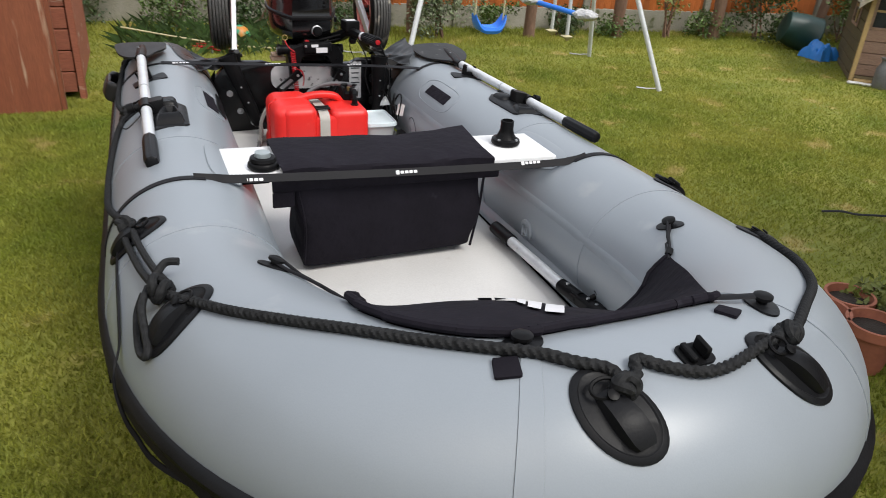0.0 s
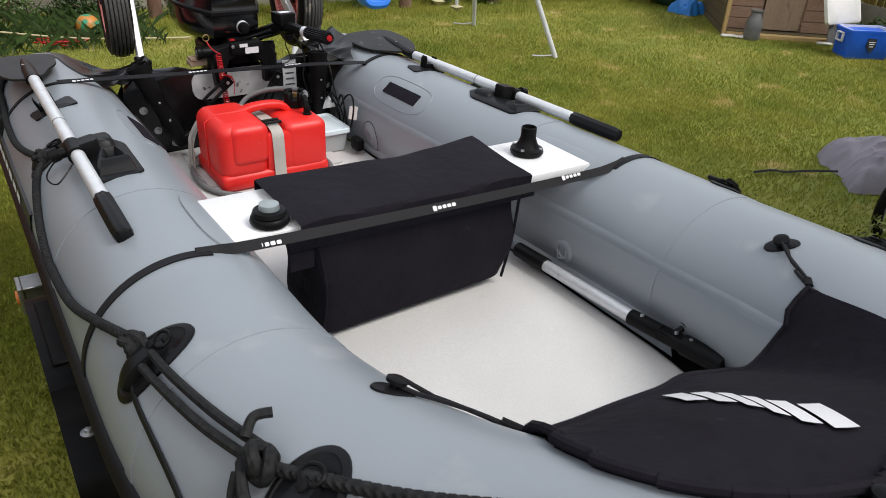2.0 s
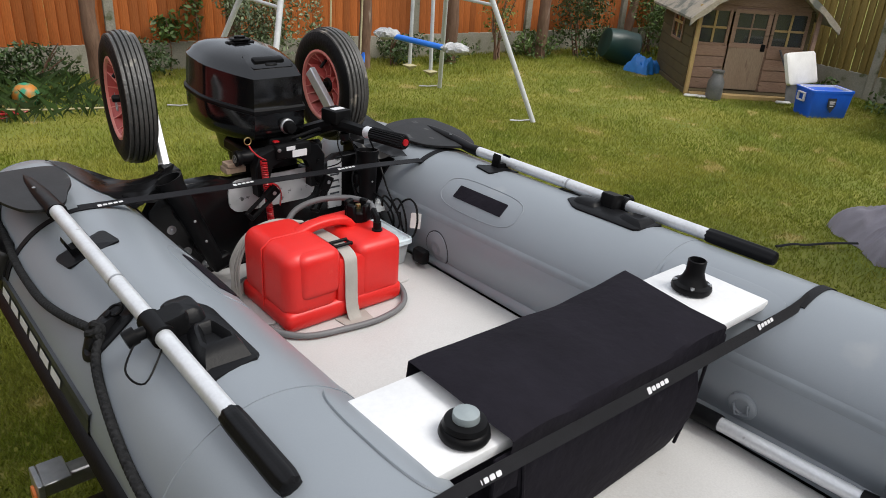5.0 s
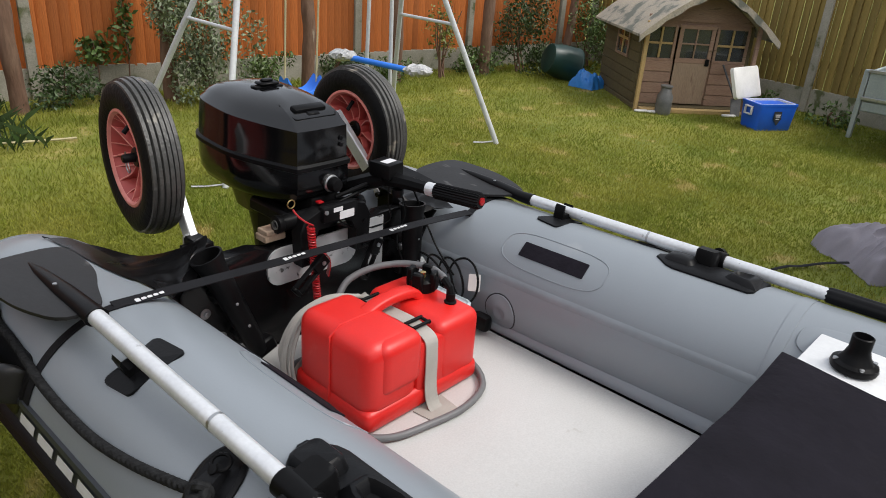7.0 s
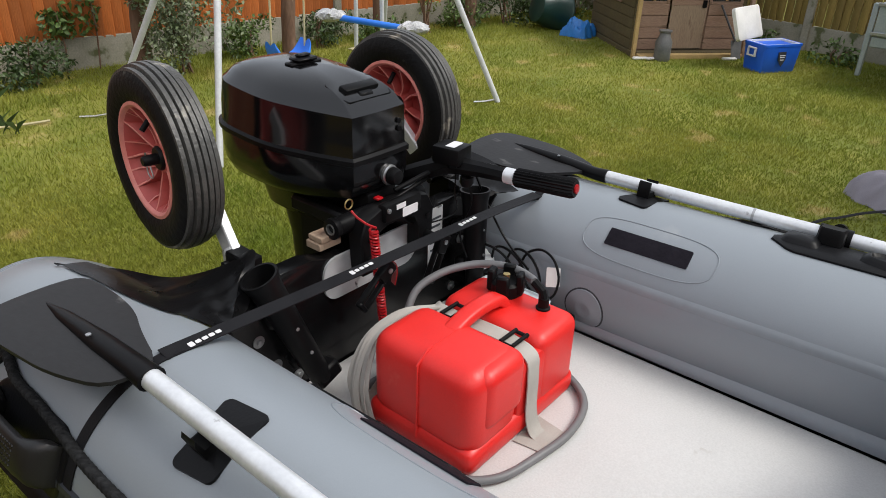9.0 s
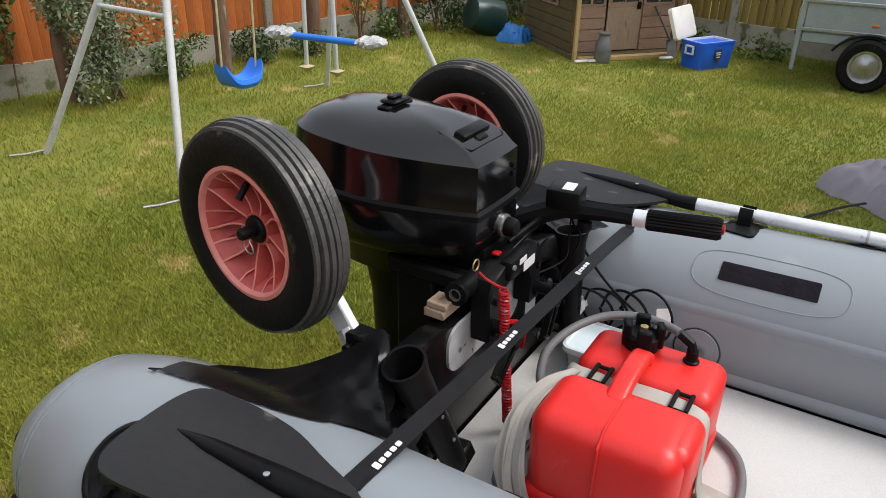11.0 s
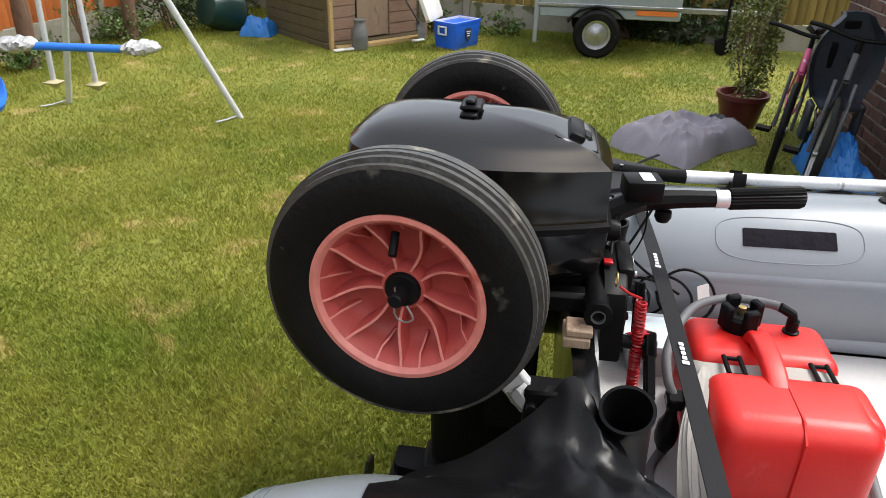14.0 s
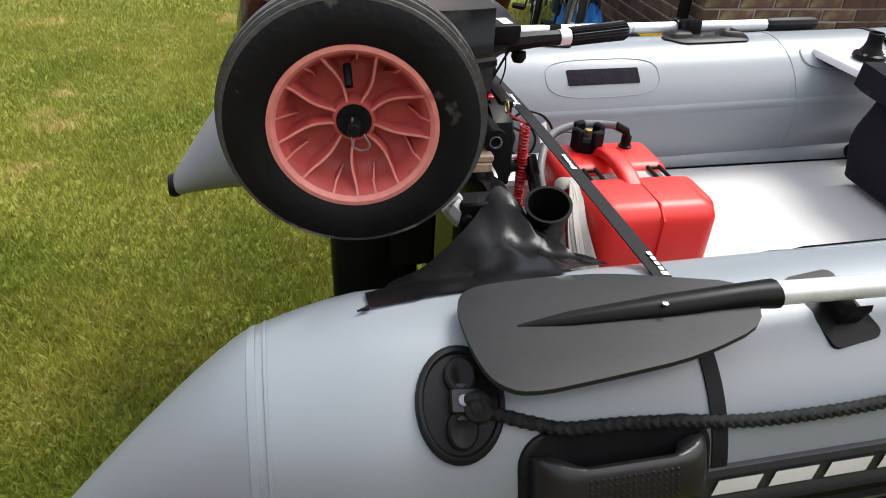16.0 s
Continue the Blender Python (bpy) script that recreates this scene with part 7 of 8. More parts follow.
# Rowlock pads and oar clips.
for sx in (-1, 1):
    s0 = on_side(1.335 if sx < 0 else 1.32, sx)
    e = -sx
    lay = [(e * u, v) for u, v in ((0.13, -0.060), (0.136, -0.045), (0.122, 0.040), (0.110, 0.050), (-0.085, 0.052), (-0.105, 0.046), (-0.145, 0.018), (-0.145, 0.0), (-0.118, -0.034), (-0.10, -0.045), (0.02, -0.055))]
    rp = part("rowlock_pad", patch(s0, 88, lay, [(1.0, 0.0005), (0.985, 0.005), (0.93, 0.0065), (0.5, 0.007), (0.02, 0.007)]), RUBBER, boat, "black rubber rowlock pad")
    wedge = [(e * u, v) for u, v in ((0.075, -0.046), (0.078, 0.034), (0.05, 0.038), (-0.04, 0.026), (-0.06, 0.018), (-0.06, -0.022), (-0.04, -0.032), (0.05, -0.05))]
    part("rowlock_bridge", patch(s0 + e * (0.035 if sx < 0 else 0.075), 88, [(u * (1 if sx < 0 else 0.62), v) for u, v in wedge], [(1.0, 0.005), (0.82, 0.018 if sx < 0 else 0.012), (0.62, 0.030 if sx < 0 else 0.018), (0.50, 0.031 if sx < 0 else 0.019), (0.40, 0.024 if sx < 0 else 0.015), (0.32, 0.012), (0.03, 0.011)]), RUBBER, rp, "moulded rubber block with a hollow")
    part("rowlock_arm", patch(s0 - e * 0.085, 86, rounded(0.085, 0.066, 0.016, 3), [(1.0, 0.005), (0.82, 0.024 if sx < 0 else 0.014), (0.66, 0.030 if sx < 0 else 0.018), (0.04, 0.031 if sx < 0 else 0.019)]), RUBBER, rp)
    part("rowlock_block", patch(on_side(YS - 2.262, sx), 78, rounded(0.055, 0.045, 0.01, 3), [(1, 0.0), (1, 0.040), (0.9, 0.046), (0.1, 0.046)]), SATIN_BLACK, rp)
    s1 = on_side(0.814 if sx < 0 else 0.845, sx)
    cp = part("clip_pad", patch(s1, 73 if sx < 0 else 82, rounded(0.085, 0.125, 0.012, 4), [(1.0, 0.0005), (0.98, 0.005), (0.5, 0.006), (0.02, 0.006)], 8 if sx < 0 else -8), RUBBER, boat, "black rubber oar clip pad")
    tc = 70 if sx < 0 else 80
    cm = frame_at(surf(s1, tc, 0.004), normal(s1, tc), tangent(s1))
    part("clip", Mesh().rings([[cm @ Vector((x, y, z)) for y, z in ((-0.024, 0.0), (-0.026, 0.034), (-0.021, 0.042), (-0.0175, 0.016), (0.0175, 0.016), (0.021, 0.042), (0.026, 0.034), (0.024, 0.0))] for x in (-0.016, 0.016)]), SATIN_BLACK, cp, "black plastic oar clip")

# Button studs that hold the bow bag.
for s, th, a in ((2.473, 115, 0.036), (4.205, 115, 0.036), (3.588, 91, 0.042), (3.11, 94, 0.040)):
    bp = part("button_pad", patch(s, th, oval(a, a * 0.62, 28), [(1.0, 0.0005), (0.97, 0.0035), (0.5, 0.005), (0.05, 0.005)], 40), RUBBER, boat, "small black button pad")
    part("button", Mesh().lathe([(0.009, 0.003), (0.009, 0.012), (0.016, 0.013), (0.016, 0.018), (0.010, 0.021), (0.002, 0.021)], frame_at(surf(s, th, 0), normal(s, th), tangent(s)), 22), SATIN_BLACK, bp)

# Camera mount stuck to the bow.
gm_s, gm_t = 3.346, 79
GMM = frame_at(surf(gm_s, gm_t, 0.001), normal(gm_s, gm_t), tangent(gm_s))
cmnt = thing("camera_mount", surf(gm_s, gm_t, 0), "black plastic action-camera mount stuck on the bow", "mount")
part("base", Mesh().plate(rounded(0.052, 0.04, 0.01), 0.004, GMM), SATIN_BLACK, cmnt)
part("slot", Mesh().box((-0.018, -0.017, 0.004), (-0.008, 0.017, 0.014), 0.002, GMM), SATIN_BLACK, cmnt)
part("fin", Mesh().box((0.004, -0.016, 0.004), (0.012, 0.016, 0.026), 0.003, GMM), SATIN_BLACK, cmnt)

# ---- lifeline rope ----
ROPE = [(0.262, 52), (0.305, 47), (0.345, 43), (0.385, 40), (0.46, 39), (0.54, 37), (0.63, 34), (0.74, 33), (0.86, 34), (0.98, 39), (1.09, 46), (1.15, 50), (1.19, 41), (1.26, 34), (1.38, 26), (1.50, 21), (1.62, 21), (1.78, 26), (1.93, 38), (2.05, 49), (2.10, 52)]
BOW = [(2.46, 57), (2.56, 65), (2.645, 71), (2.765, 80), (2.87, 86), (2.97, 88), (3.06, 88), (3.13, 86), (3.176, 81), (3.218, 76), (3.225, 66), (3.245, 73), (3.256, 80), (3.287, 75), (3.333, 70), (3.38, 70), (3.44, 73), (3.50, 74), (3.55, 73),
       (3.65, 75), (3.80, 69), (3.97, 60), (4.06, 63), (4.15, 62), (4.22, 48), (4.4, 36), (4.6, 40), (4.8, 36), (5.1, 36), (5.5, 50), (5.8, 38), (6.1, 40), (LEN - 0.262, 52)]
rope = thing("lifeline_rope", surf(3.2, 60), "black braided lifeline rope laced round the boat", "rope")
lift = 0.0085
part("stern_run", braid(smooth_line([surf(s, t, lift) for s, t in ROPE], 8), 0.0086), ROPE_BLACK, rope)
part("bow_run", braid(smooth_line([surf(s, t, lift) for s, t in BOW], 8), 0.0086), ROPE_BLACK, rope)
tie = Mesh()
for k, o in enumerate((-0.012, 0.006)):
    tie.sweep(smooth_line([surf(2.09, 48 + 7 * k, 0.016), surf(2.18, 50 + 6 * k, 0.012), surf(2.32, 53 + 6 * k, 0.011), surf(2.45, 56 + 5 * k, 0.022)], 6), 0.0075, 8)
part("doubled_run", tie, ROPE_BLACK, rope)
rng = random.Random(9)
for nm, s0, t0, r in (("knot", 2.455, 57, 0.026), ("knot", 2.09, 51, 0.020), ("knot", 1.145, 49, 0.018), ("knot", 3.222, 68, 0.017), ("knot", 3.52, 73, 0.016), ("knot", 0.272, 51, 0.017)):
    m = Mesh()
    c = surf(s0, t0, r * 0.75)
    for _ in range(3):
        q = Euler((rng.uniform(0, 3), rng.uniform(0, 3), rng.uniform(0, 3))).to_matrix()
        m.sweep(smooth_line([c + q @ Vector((r * math.cos(a), 0.62 * r * math.sin(a), 0.3 * r * math.sin(2 * a))) for a in (2 * math.pi * j / 10 for j in range(11))], 4), 0.0085, 8)
    part(nm, m, ROPE_BLACK, rope)
part("tail_loop", Mesh().sweep(smooth_line([surf(2.44, 54, 0.03), surf(2.48, 46, 0.03), surf(2.54, 36, 0.014), surf(2.545, 31, 0.012), surf(2.51, 32, 0.012), surf(2.46, 42, 0.02), surf(2.445, 51, 0.03)], 7), 0.0075, 8)
     .sweep(smooth_line([surf(2.42, 60, 0.03), surf(2.41, 66, 0.035), surf(2.42, 71, 0.028)], 5), 0.0075, 8), ROPE_BLACK, rope)

# Thin tie-down cord from the port tube to the trailer.
cord = thing("tie_down_cord", surf(2.10, 40), "thin black cord tied down to the trailer", "cord")
part("cord", ribbon(smooth_line([surf(2.10, 47, 0.006), surf(2.15, 38, 0.004), surf(2.34, 29, 0.004), surf(2.41, 18, 0.004), surf(2.445, 8, 0.018), surf(2.47, -4, 0.02), surf(2.52, -16, 0.020), surf(2.60, -34, 0.012), Vector((-0.45, 0.80, 0.50)), Vector((-0.05, 0.75, 0.42))], 8), 0.011, (0.3, 0.3, 1), 0.004), WEBBING, cord)

# ---- webbing straps ----
def over_tube(s, ths, width=0.0225):
    return [[surf(s + dx, t, o) for dx, o in ((-width / 2, 0.0006), (-width / 2, 0.0032), (width / 2, 0.0032), (width / 2, 0.0006))] for t in ths]


fs = thing("front_tie_strap", (0, 1.67, 0.89), "black webbing tie-down strap across the seat", "strap", "webbing straps over the boat")
part("port_run", Mesh().rings(over_tube(1.91, [104 - 3.2 * k for k in range(46)])), WEBBING, fs)
part("starboard_run", Mesh().rings(over_tube(4.755, [112 - 3.2 * k for k in range(46)])), WEBBING, fs)
sp1 = [surf(1.91, 96, 0.002), surf(1.905, 108, 0.004), Vector((-0.45, 1.656, 0.905)), Vector((0.0, 1.655, 0.887)), Vector((0.40, 1.652, 0.879)), surf(4.757, 112, 0.004), surf(4.755, 100, 0.002)]
span = part("span", ribbon(smooth_line(sp1, 8), 0.0225, (0, 0.62, 0.78), 0.0022), WEBBING, fs)
for cx_ in (-0.455, -0.03, 0.36):
    for k in range(5):
        x = cx_ - 0.03 + 0.013 * k
        z = 0.8925 - 0.018 * x + 0.030 * x * x
        part("print_bar", Mesh().plate(rounded(0.010, 0.008 if k else 0.012, 0.002), 0.0006, frame_at((x, 1.6528, z - 0.004), (0, -0.78, 0.62), (1, 0, 0))), PRINT_WHITE, span, "plain white block of lettering")
part("ratchet", Mesh().box((-0.03, -0.02, 0), (0.03, 0.02, 0.012), 0.004, frame_at(surf(4.56, 58, 0.004), normal(4.56, 58), tangent(4.56))).rod(surf(4.53, 62, 0.018), surf(4.53, 52, 0.018), 0.01), SATIN_BLACK, fs, "black strap buckle")
rs = thing("stern_tie_strap", (0, 2.96, 0.87), "black webbing tie-down strap across the stern", "strap", "webbing straps over the boat")
part("port_run", Mesh().rings(over_tube(0.594, [100 - 3.2 * k for k in range(42)])), WEBBING, rs)
part("starboard_run", Mesh().rings(over_tube(LEN - 0.60, [122 - 3.2 * k for k in range(46)])), WEBBING, rs)
sp2 = [surf(0.592, 88, 0.003), surf(0.592, 98, 0.004), Vector((-0.233, 2.952, 0.889)), Vector((0.2, 2.95, 0.872)), surf(LEN - 0.60, 118, 0.004)]
span2 = part("span", ribbon(smooth_line(sp2, 8), 0.030, (0, 1.0, 0.12), 0.0022), WEBBING, rs)
for cx_, cz_ in ((-0.555, 0.9045), (-0.19, 0.8905), (0.16, 0.8765)):
    for k in range(5):
        x = cx_ - 0.03 + 0.013 * k
        part("print_bar", Mesh().plate(rounded(0.010, 0.008 if k else 0.012, 0.002), 0.0006, frame_at((x, 2.951, cz_ + 0.0005), (0, -0.12, 1), (1, 0, 0))), PRINT_WHITE, span2, "plain white block of lettering")

# ---- oars ----
def oar(sx, end, neck, blade, label):
    t = thing("oar", neck, label, "oar", "oars lying on the tubes")
    end, neck = Vector(end), Vector(neck)
    d = (neck - end).normalized()
    g = end + d * 0.185
    part("shaft", Mesh().rod(g - d * 0.01, neck + d * 0.02, 0.0165, seg=20), ALU, t, "scuffed aluminium shaft")
    part("joint_line", Mesh().rod(end.lerp(neck, 0.62), end.lerp(neck, 0.62) + d * 0.006, 0.0172, seg=20), STEEL, t)
    m = frame_at(end, d, (1, 0, 0))
    rr = []
    for r, h in ((0.012, 0.0), (0.018, 0.004), (0.0205, 0.02), (0.0205, 0.16), (0.0195, 0.185), (0.016, 0.19)):
        rr.append([m @ Vector(((r - (0.0016 if (j // 2) % 2 else 0)) * math.cos(2 * math.pi * j / 32), (r - (0.0016 if (j // 2) % 2 else 0)) * math.sin(2 * math.pi * j / 32), h)) for j in range(32)])
    part("grip", Mesh().rings(rr), RUBBER, t, "ribbed black rubber grip")
    out = [Vector(p) + Vector((0.010 * min(sx, 0), 0, 0)) for p in blade]
    tip_end = sum(out[4:9], Vector()) / 5
    for _ in range(2):
        out = [p for a, b in zip(out, out[1:] + out[:1]) for p in (a.lerp(b, 0.22), a.lerp(b, 0.78))]
    k = len(out)
    mid_ = sum(out, Vector()) / k
    th = 0.0035
    bl = Mesh().rings([[p + Vector((0, 0, -th)) for p in out], [p + Vector((0, 0, th)) for p in out], [mid_.lerp(p, 0.75) + Vector((0, 0, th + 0.002)) for p in out]])
    b = part("blade", bl, BLADE_PLASTIC, t, "scuffed black plastic blade")
    tip = mid_.lerp(tip_end, 0.62) + Vector((0.012 * sx, 0, 0.003))
    part("blade_rib", Mesh().sweep([neck - d * 0.01, neck + d * 0.03, neck.lerp(tip, 0.42), neck.lerp(tip, 0.8), tip], [0.023, 0.0205, 0.020, 0.013, 0.003], 14, flat=0.8), SATIN_BLACK, b)
    part("rivet", Mesh().lathe([(0.0045, 0), (0.0045, 0.002), (0.001, 0.003)], Matrix.Translation(neck.lerp(tip, 0.45) + Vector((-0.012, 0, 0.016))), 10), STEEL, b)
    col = end.lerp(neck, (2.262 - end.y) / (neck.y - end.y))
    c = part("collar", Mesh().rod(col - d * 0.035, col + d * 0.035, 0.0225, seg=20), SATIN_BLACK, t, "black rowlock collar")
    part("collar_knob", Mesh().rod(col + Vector((sx * 0.02, 0, 0)), col + Vector((sx * 0.05, 0, -0.005)), 0.012).rod(col + Vector((sx * 0.036, 0, 0)), col + Vector((sx * 0.056, 0, -0.006)), 0.017), SATIN_BLACK, c)
    part("lanyard", Mesh().sweep(smooth_line([col + Vector((sx * 0.03, 0, 0.0)), col + Vector((sx * 0.075, -0.05, -0.03)), col + Vector((sx * 0.06, -0.10, -0.035)), col + Vector((sx * 0.01, -0.06, 0.0))], 6), 0.002, 5), SATIN_BLACK, c)


oar(-1, (-0.694, 1.787, 0.918), (-0.702, 2.872, 0.946), [(-0.665, 2.89, 0.945), (-0.637, 2.985, 0.942), (-0.606, 3.06, 0.934), (-0.592, 3.14, 0.926), (-0.590, 3.235, 0.920), (-0.604, 3.268, 0.919), (-0.64, 3.280, 0.918), (-0.72, 3.279, 0.918), (-0.772, 3.268, 0.918),
                                                         (-0.797, 3.235, 0.918), (-0.788, 3.128, 0.922), (-0.777, 3.013, 0.928), (-0.742, 2.90, 0.938)], "aluminium oar with black blade lying on the port tube")
ZR = 0.893
oar(1, (0.668, 1.79, 0.896), (0.614, 2.84, 0.893), [(0.595, 2.89, ZR), (0.515, 2.99, ZR - 0.01), (0.500, 3.08, ZR - 0.012), (0.505, 3.22, ZR - 0.01), (0.530, 3.262, ZR - 0.005), (0.620, 3.27, ZR), (0.705, 3.262, ZR), (0.730, 3.22, ZR),
                                                      (0.730, 3.08, ZR), (0.705, 2.99, ZR), (0.655, 2.89, ZR)], "aluminium oar with black blade lying on the starboard tube")

# Half of a third oar on the floor.
h3 = thing("oar_half", (0.32, 1.5, 0.58), "half of a jointed oar lying on the boat floor", "oar")
A3, B3, C3 = Vector((0.335, 1.80, 0.606)), Vector((0.345, 1.36, 0.622)), Vector((0.352, 1.16, 0.640))
part("grip", Mesh().rod(A3, A3.lerp(B3, 0.27), 0.021, seg=20), RUBBER, h3, "black foam grip")
part("shaft", Mesh().rod(A3.lerp(B3, 0.26), B3, 0.0165, seg=20), ALU, h3, "aluminium tube")
jt = part("joint", Mesh().rod(B3 + (A3 - B3) * 0.03, B3.lerp(C3, 0.4), 0.020, seg=18).box((-0.018, -0.016, 0.0), (0.018, 0.016, 0.14), 0.006, frame_at(B3.lerp(C3, 0.25), C3 - B3, (1, 0, 0))).rod(B3.lerp(C3, 0.72), C3 + (C3 - B3) * 0.25, 0.025, seg=18), SATIN_BLACK, h3, "black plastic folding joint")
part("joint_knob", Mesh().rod(B3.lerp(C3, 0.55) + Vector((0, 0, 0.01)), B3.lerp(C3, 0.55) + Vector((0.035, -0.01, 0.035)), 0.008).rod(B3.lerp(C3, 0.55) + Vector((0.026, -0.008, 0.028)), B3.lerp(C3, 0.55) + Vector((0.042, -0.012, 0.044)), 0.017), SATIN_BLACK, jt)
for k in (0.1, 0.6, 0.8):
    part("bolt", Mesh().lathe([(0.005, 0), (0.005, 0.005), (0.001, 0.006)], Matrix.Translation(B3.lerp(C3, k) + Vector((-0.004, 0, 0.02))), 10), STEEL, jt)

# ---- bow bag ----
frontc = smooth_line([(-0.362, 0.962, 0.893), (-0.405, 0.85, 0.985), (-0.37, 0.735, 1.025), (-0.30, 0.655, 1.045), (-0.237, 0.618, 1.052), (-0.19, 0.606, 1.055), (-0.05, 0.624, 1.045), (0.086, 0.64, 1.035), (0.16, 0.638, 1.037)], 8)
backc = smooth_line([(-0.362, 0.967, 0.890), (-0.32, 0.975, 0.885), (-0.25, 0.98, 0.870), (-0.16, 0.98, 0.862), (-0.06, 0.98, 0.850), (0.01, 0.985, 0.845), (0.12, 0.98, 0.815), (0.25, 0.995, 0.775), (0.365, 0.990, 0.905)], 8)
rows = []
for k in range(len(frontc)):
    u = k / (len(frontc) - 1)
    row = []
    for j in range(15):
        v = j / 14
        p = frontc[k].lerp(backc[k], v)
        p.z += 0.034 * math.sin(math.pi * v) * math.sin(math.pi * min(1, 1.15 * u))
        p.z += 0.004 * math.sin(11 * u + 5 * v) * math.sin(math.pi * v)
        row.append(clear_of_tube(p, 0.004))
    rows.append(row)
bowbag = thing("bow_bag", (0, 0.8, 0.9), "black canvas bow bag stretched inside the bow", "bag")
cover_rows = rows
cl = part("cover", Mesh().rings([r + [p - Vector((0, 0, 0.006)) for p in r[::-1]] for r in rows], closed=False), CANVAS, bowbag)
part("hem", Mesh().sweep([clear_of_tube(p, 0.01) for p in frontc], 0.008, 8), CANVAS, bowbag)
part("back_hem", Mesh().sweep([r[-1] for r in rows], 0.006, 8), CANVAS, bowbag)


def on_bag(u, v):
    """A place on the bag's cover, a little above the cloth."""
    x, y = u * (len(cover_rows) - 1), v * 14
    i, j = min(int(x), len(cover_rows) - 2), min(int(y), 13)
    p = cover_rows[i][j].lerp(cover_rows[i + 1][j], x - i).lerp(cover_rows[i][j + 1].lerp(cover_rows[i + 1][j + 1], x - i), y - j)
    n_ = (cover_rows[i + 1][j] - cover_rows[i][j]).cross(cover_rows[i][j + 1] - cover_rows[i][j]).normalized()
    return p + (n_ if n_.z > 0 else -n_) * 0.0045


for g in range(6):
    u0, v0 = 0.435 + 0.042 * g, 0.66 - 0.088 * g
    part("letter_block", Mesh().rings([[on_bag(u0 + 0.035 * i / 5 + 0.008 * j / 6, v0 - 0.05 * i / 5 + 0.18 * j / 6) for j in range(7)] for i in range(6)], closed=False), PRINT_WHITE, cl, "plain white block of lettering")
for a, b in ((surf(2.473, 115, 0.016), Vector((-0.36, 0.965, 0.893))), (surf(4.205, 115, 0.016), Vector((0.363, 0.99, 0.905)))):
    pts = smooth_line([a, a.lerp(b, 0.5) + Vector((0, 0, -0.006)), b], 5)
    cd = part("elastic_cord", Mesh().sweep([clear_of_tube(p + Vector((0.006, 0.004, 0)), 0.004) for p in pts], 0.0035, 6).sweep([clear_of_tube(p - Vector((0.006, 0.004, 0)), 0.004) for p in pts], 0.0035, 6), WEBBING, bowbag, "black elastic fixing cord")
    q = a.lerp(b, 0.78)
    part("cord_toggle", Mesh().sweep([clear_of_tube(q, 0.006), clear_of_tube(a.lerp(b, 0.98), 0.006)], 0.008, 8, flat=0.6), SATIN_BLACK, cd)
for s_, t_, sp_ in ((3.092, 79, Vector((-0.21, 0.612, 1.056))), (3.499, 97, Vector((0.16, 0.638, 1.04)))):
    part("fixing_tab", patch(s_, t_, rounded(0.034, 0.036, 0.003, 3), [(1, 0.001), (0.98, 0.006), (0.5, 0.007), (0.02, 0.007)], 12), CANVAS, bowbag, "black velcro fixing tab")
    bt = 3.11 if s_ < 3.3 else 3.588
    part("fixing_strap", Mesh().sweep(smooth_line([sp_, sp_.lerp(surf(bt, 92, 0.016), 0.5) + Vector((0, -0.006, 0.003)), surf(bt, 92, 0.016)], 5), 0.009, 8, flat=0.3), WEBBING, bowbag)

# Grey skirt that joins the tube to the floor.
for sx in (-1, 1):
    rows = []
    for k in range(30):
        y = 1.25 + (3.10 - 1.25) * k / 29
        s = on_side(YS - y, sx)
        a = surf(s, 203, -0.002)
        b = Vector((X0 + sx * 0.397, y, deck_z(y) - 0.002))
        rows.append([a.lerp(b, j / 4) + Vector((-sx * 0.006 * math.sin(math.pi * j / 4), 0, 0)) for j in range(5)])
    part("floor_skirt", Mesh().rings(rows, closed=False), PVC, boat)
# Black edging where the port tube meets the fuel bay.
part("tube_edging", patch(YS - 2.66, 150, rounded(0.36, 0.05, 0.024, 5), [(1, 0.0005), (0.97, 0.005), (0.5, 0.006), (0.02, 0.006)], -6), RUBBER, boat, "worn black rubber chafe strip")

# ---- road trailer under the boat ----
rt = thing("boat_trailer", (0, 2.0, 0), "galvanised boat trailer with black plastic mudguards", "trailer")
part("frame_rail", Mesh().box((-0.42, 0.3, 0.30), (-0.36, 3.1, 0.36), 0.006), STEEL, rt)
part("frame_rail", Mesh().box((0.36, 0.3, 0.30), (0.42, 3.1, 0.36), 0.006), STEEL, rt)
part("drawbar", Mesh().box((-0.035, -1.4, 0.30), (0.035, 0.7, 0.37), 0.006), STEEL, rt)
for y in (0.5, 1.7, 2.9):
    part("cross_tube", Mesh().box((-0.44, y - 0.025, 0.24), (0.44, y + 0.025, 0.298), 0.005), STEEL, rt)
part("light_arm", Mesh().box((-0.878, 2.62, 0.355), (-0.30, 2.665, 0.40), 0.004), STEEL, rt)
part("light_bracket", Mesh().box((-0.893, 2.60, 0.32), (-0.879, 2.685, 0.408), 0.002).box((-0.8785, 2.60, 0.401), (-0.82, 2.685, 0.408), 0.002), STEEL, rt)
part("reflector", Mesh().lathe([(0.022, 0), (0.022, 0.006), (0.004, 0.008)], Matrix.Translation((-0.894, 2.642, 0.36)) @ Euler((0, radians(-90), 0)).to_matrix().to_4x4(), 20), ORANGE, rt, "orange reflector")
part("axle", Mesh().rod((-0.78, 2.18, 0.175), (0.78, 2.18, 0.175), 0.025), STEEL, rt)
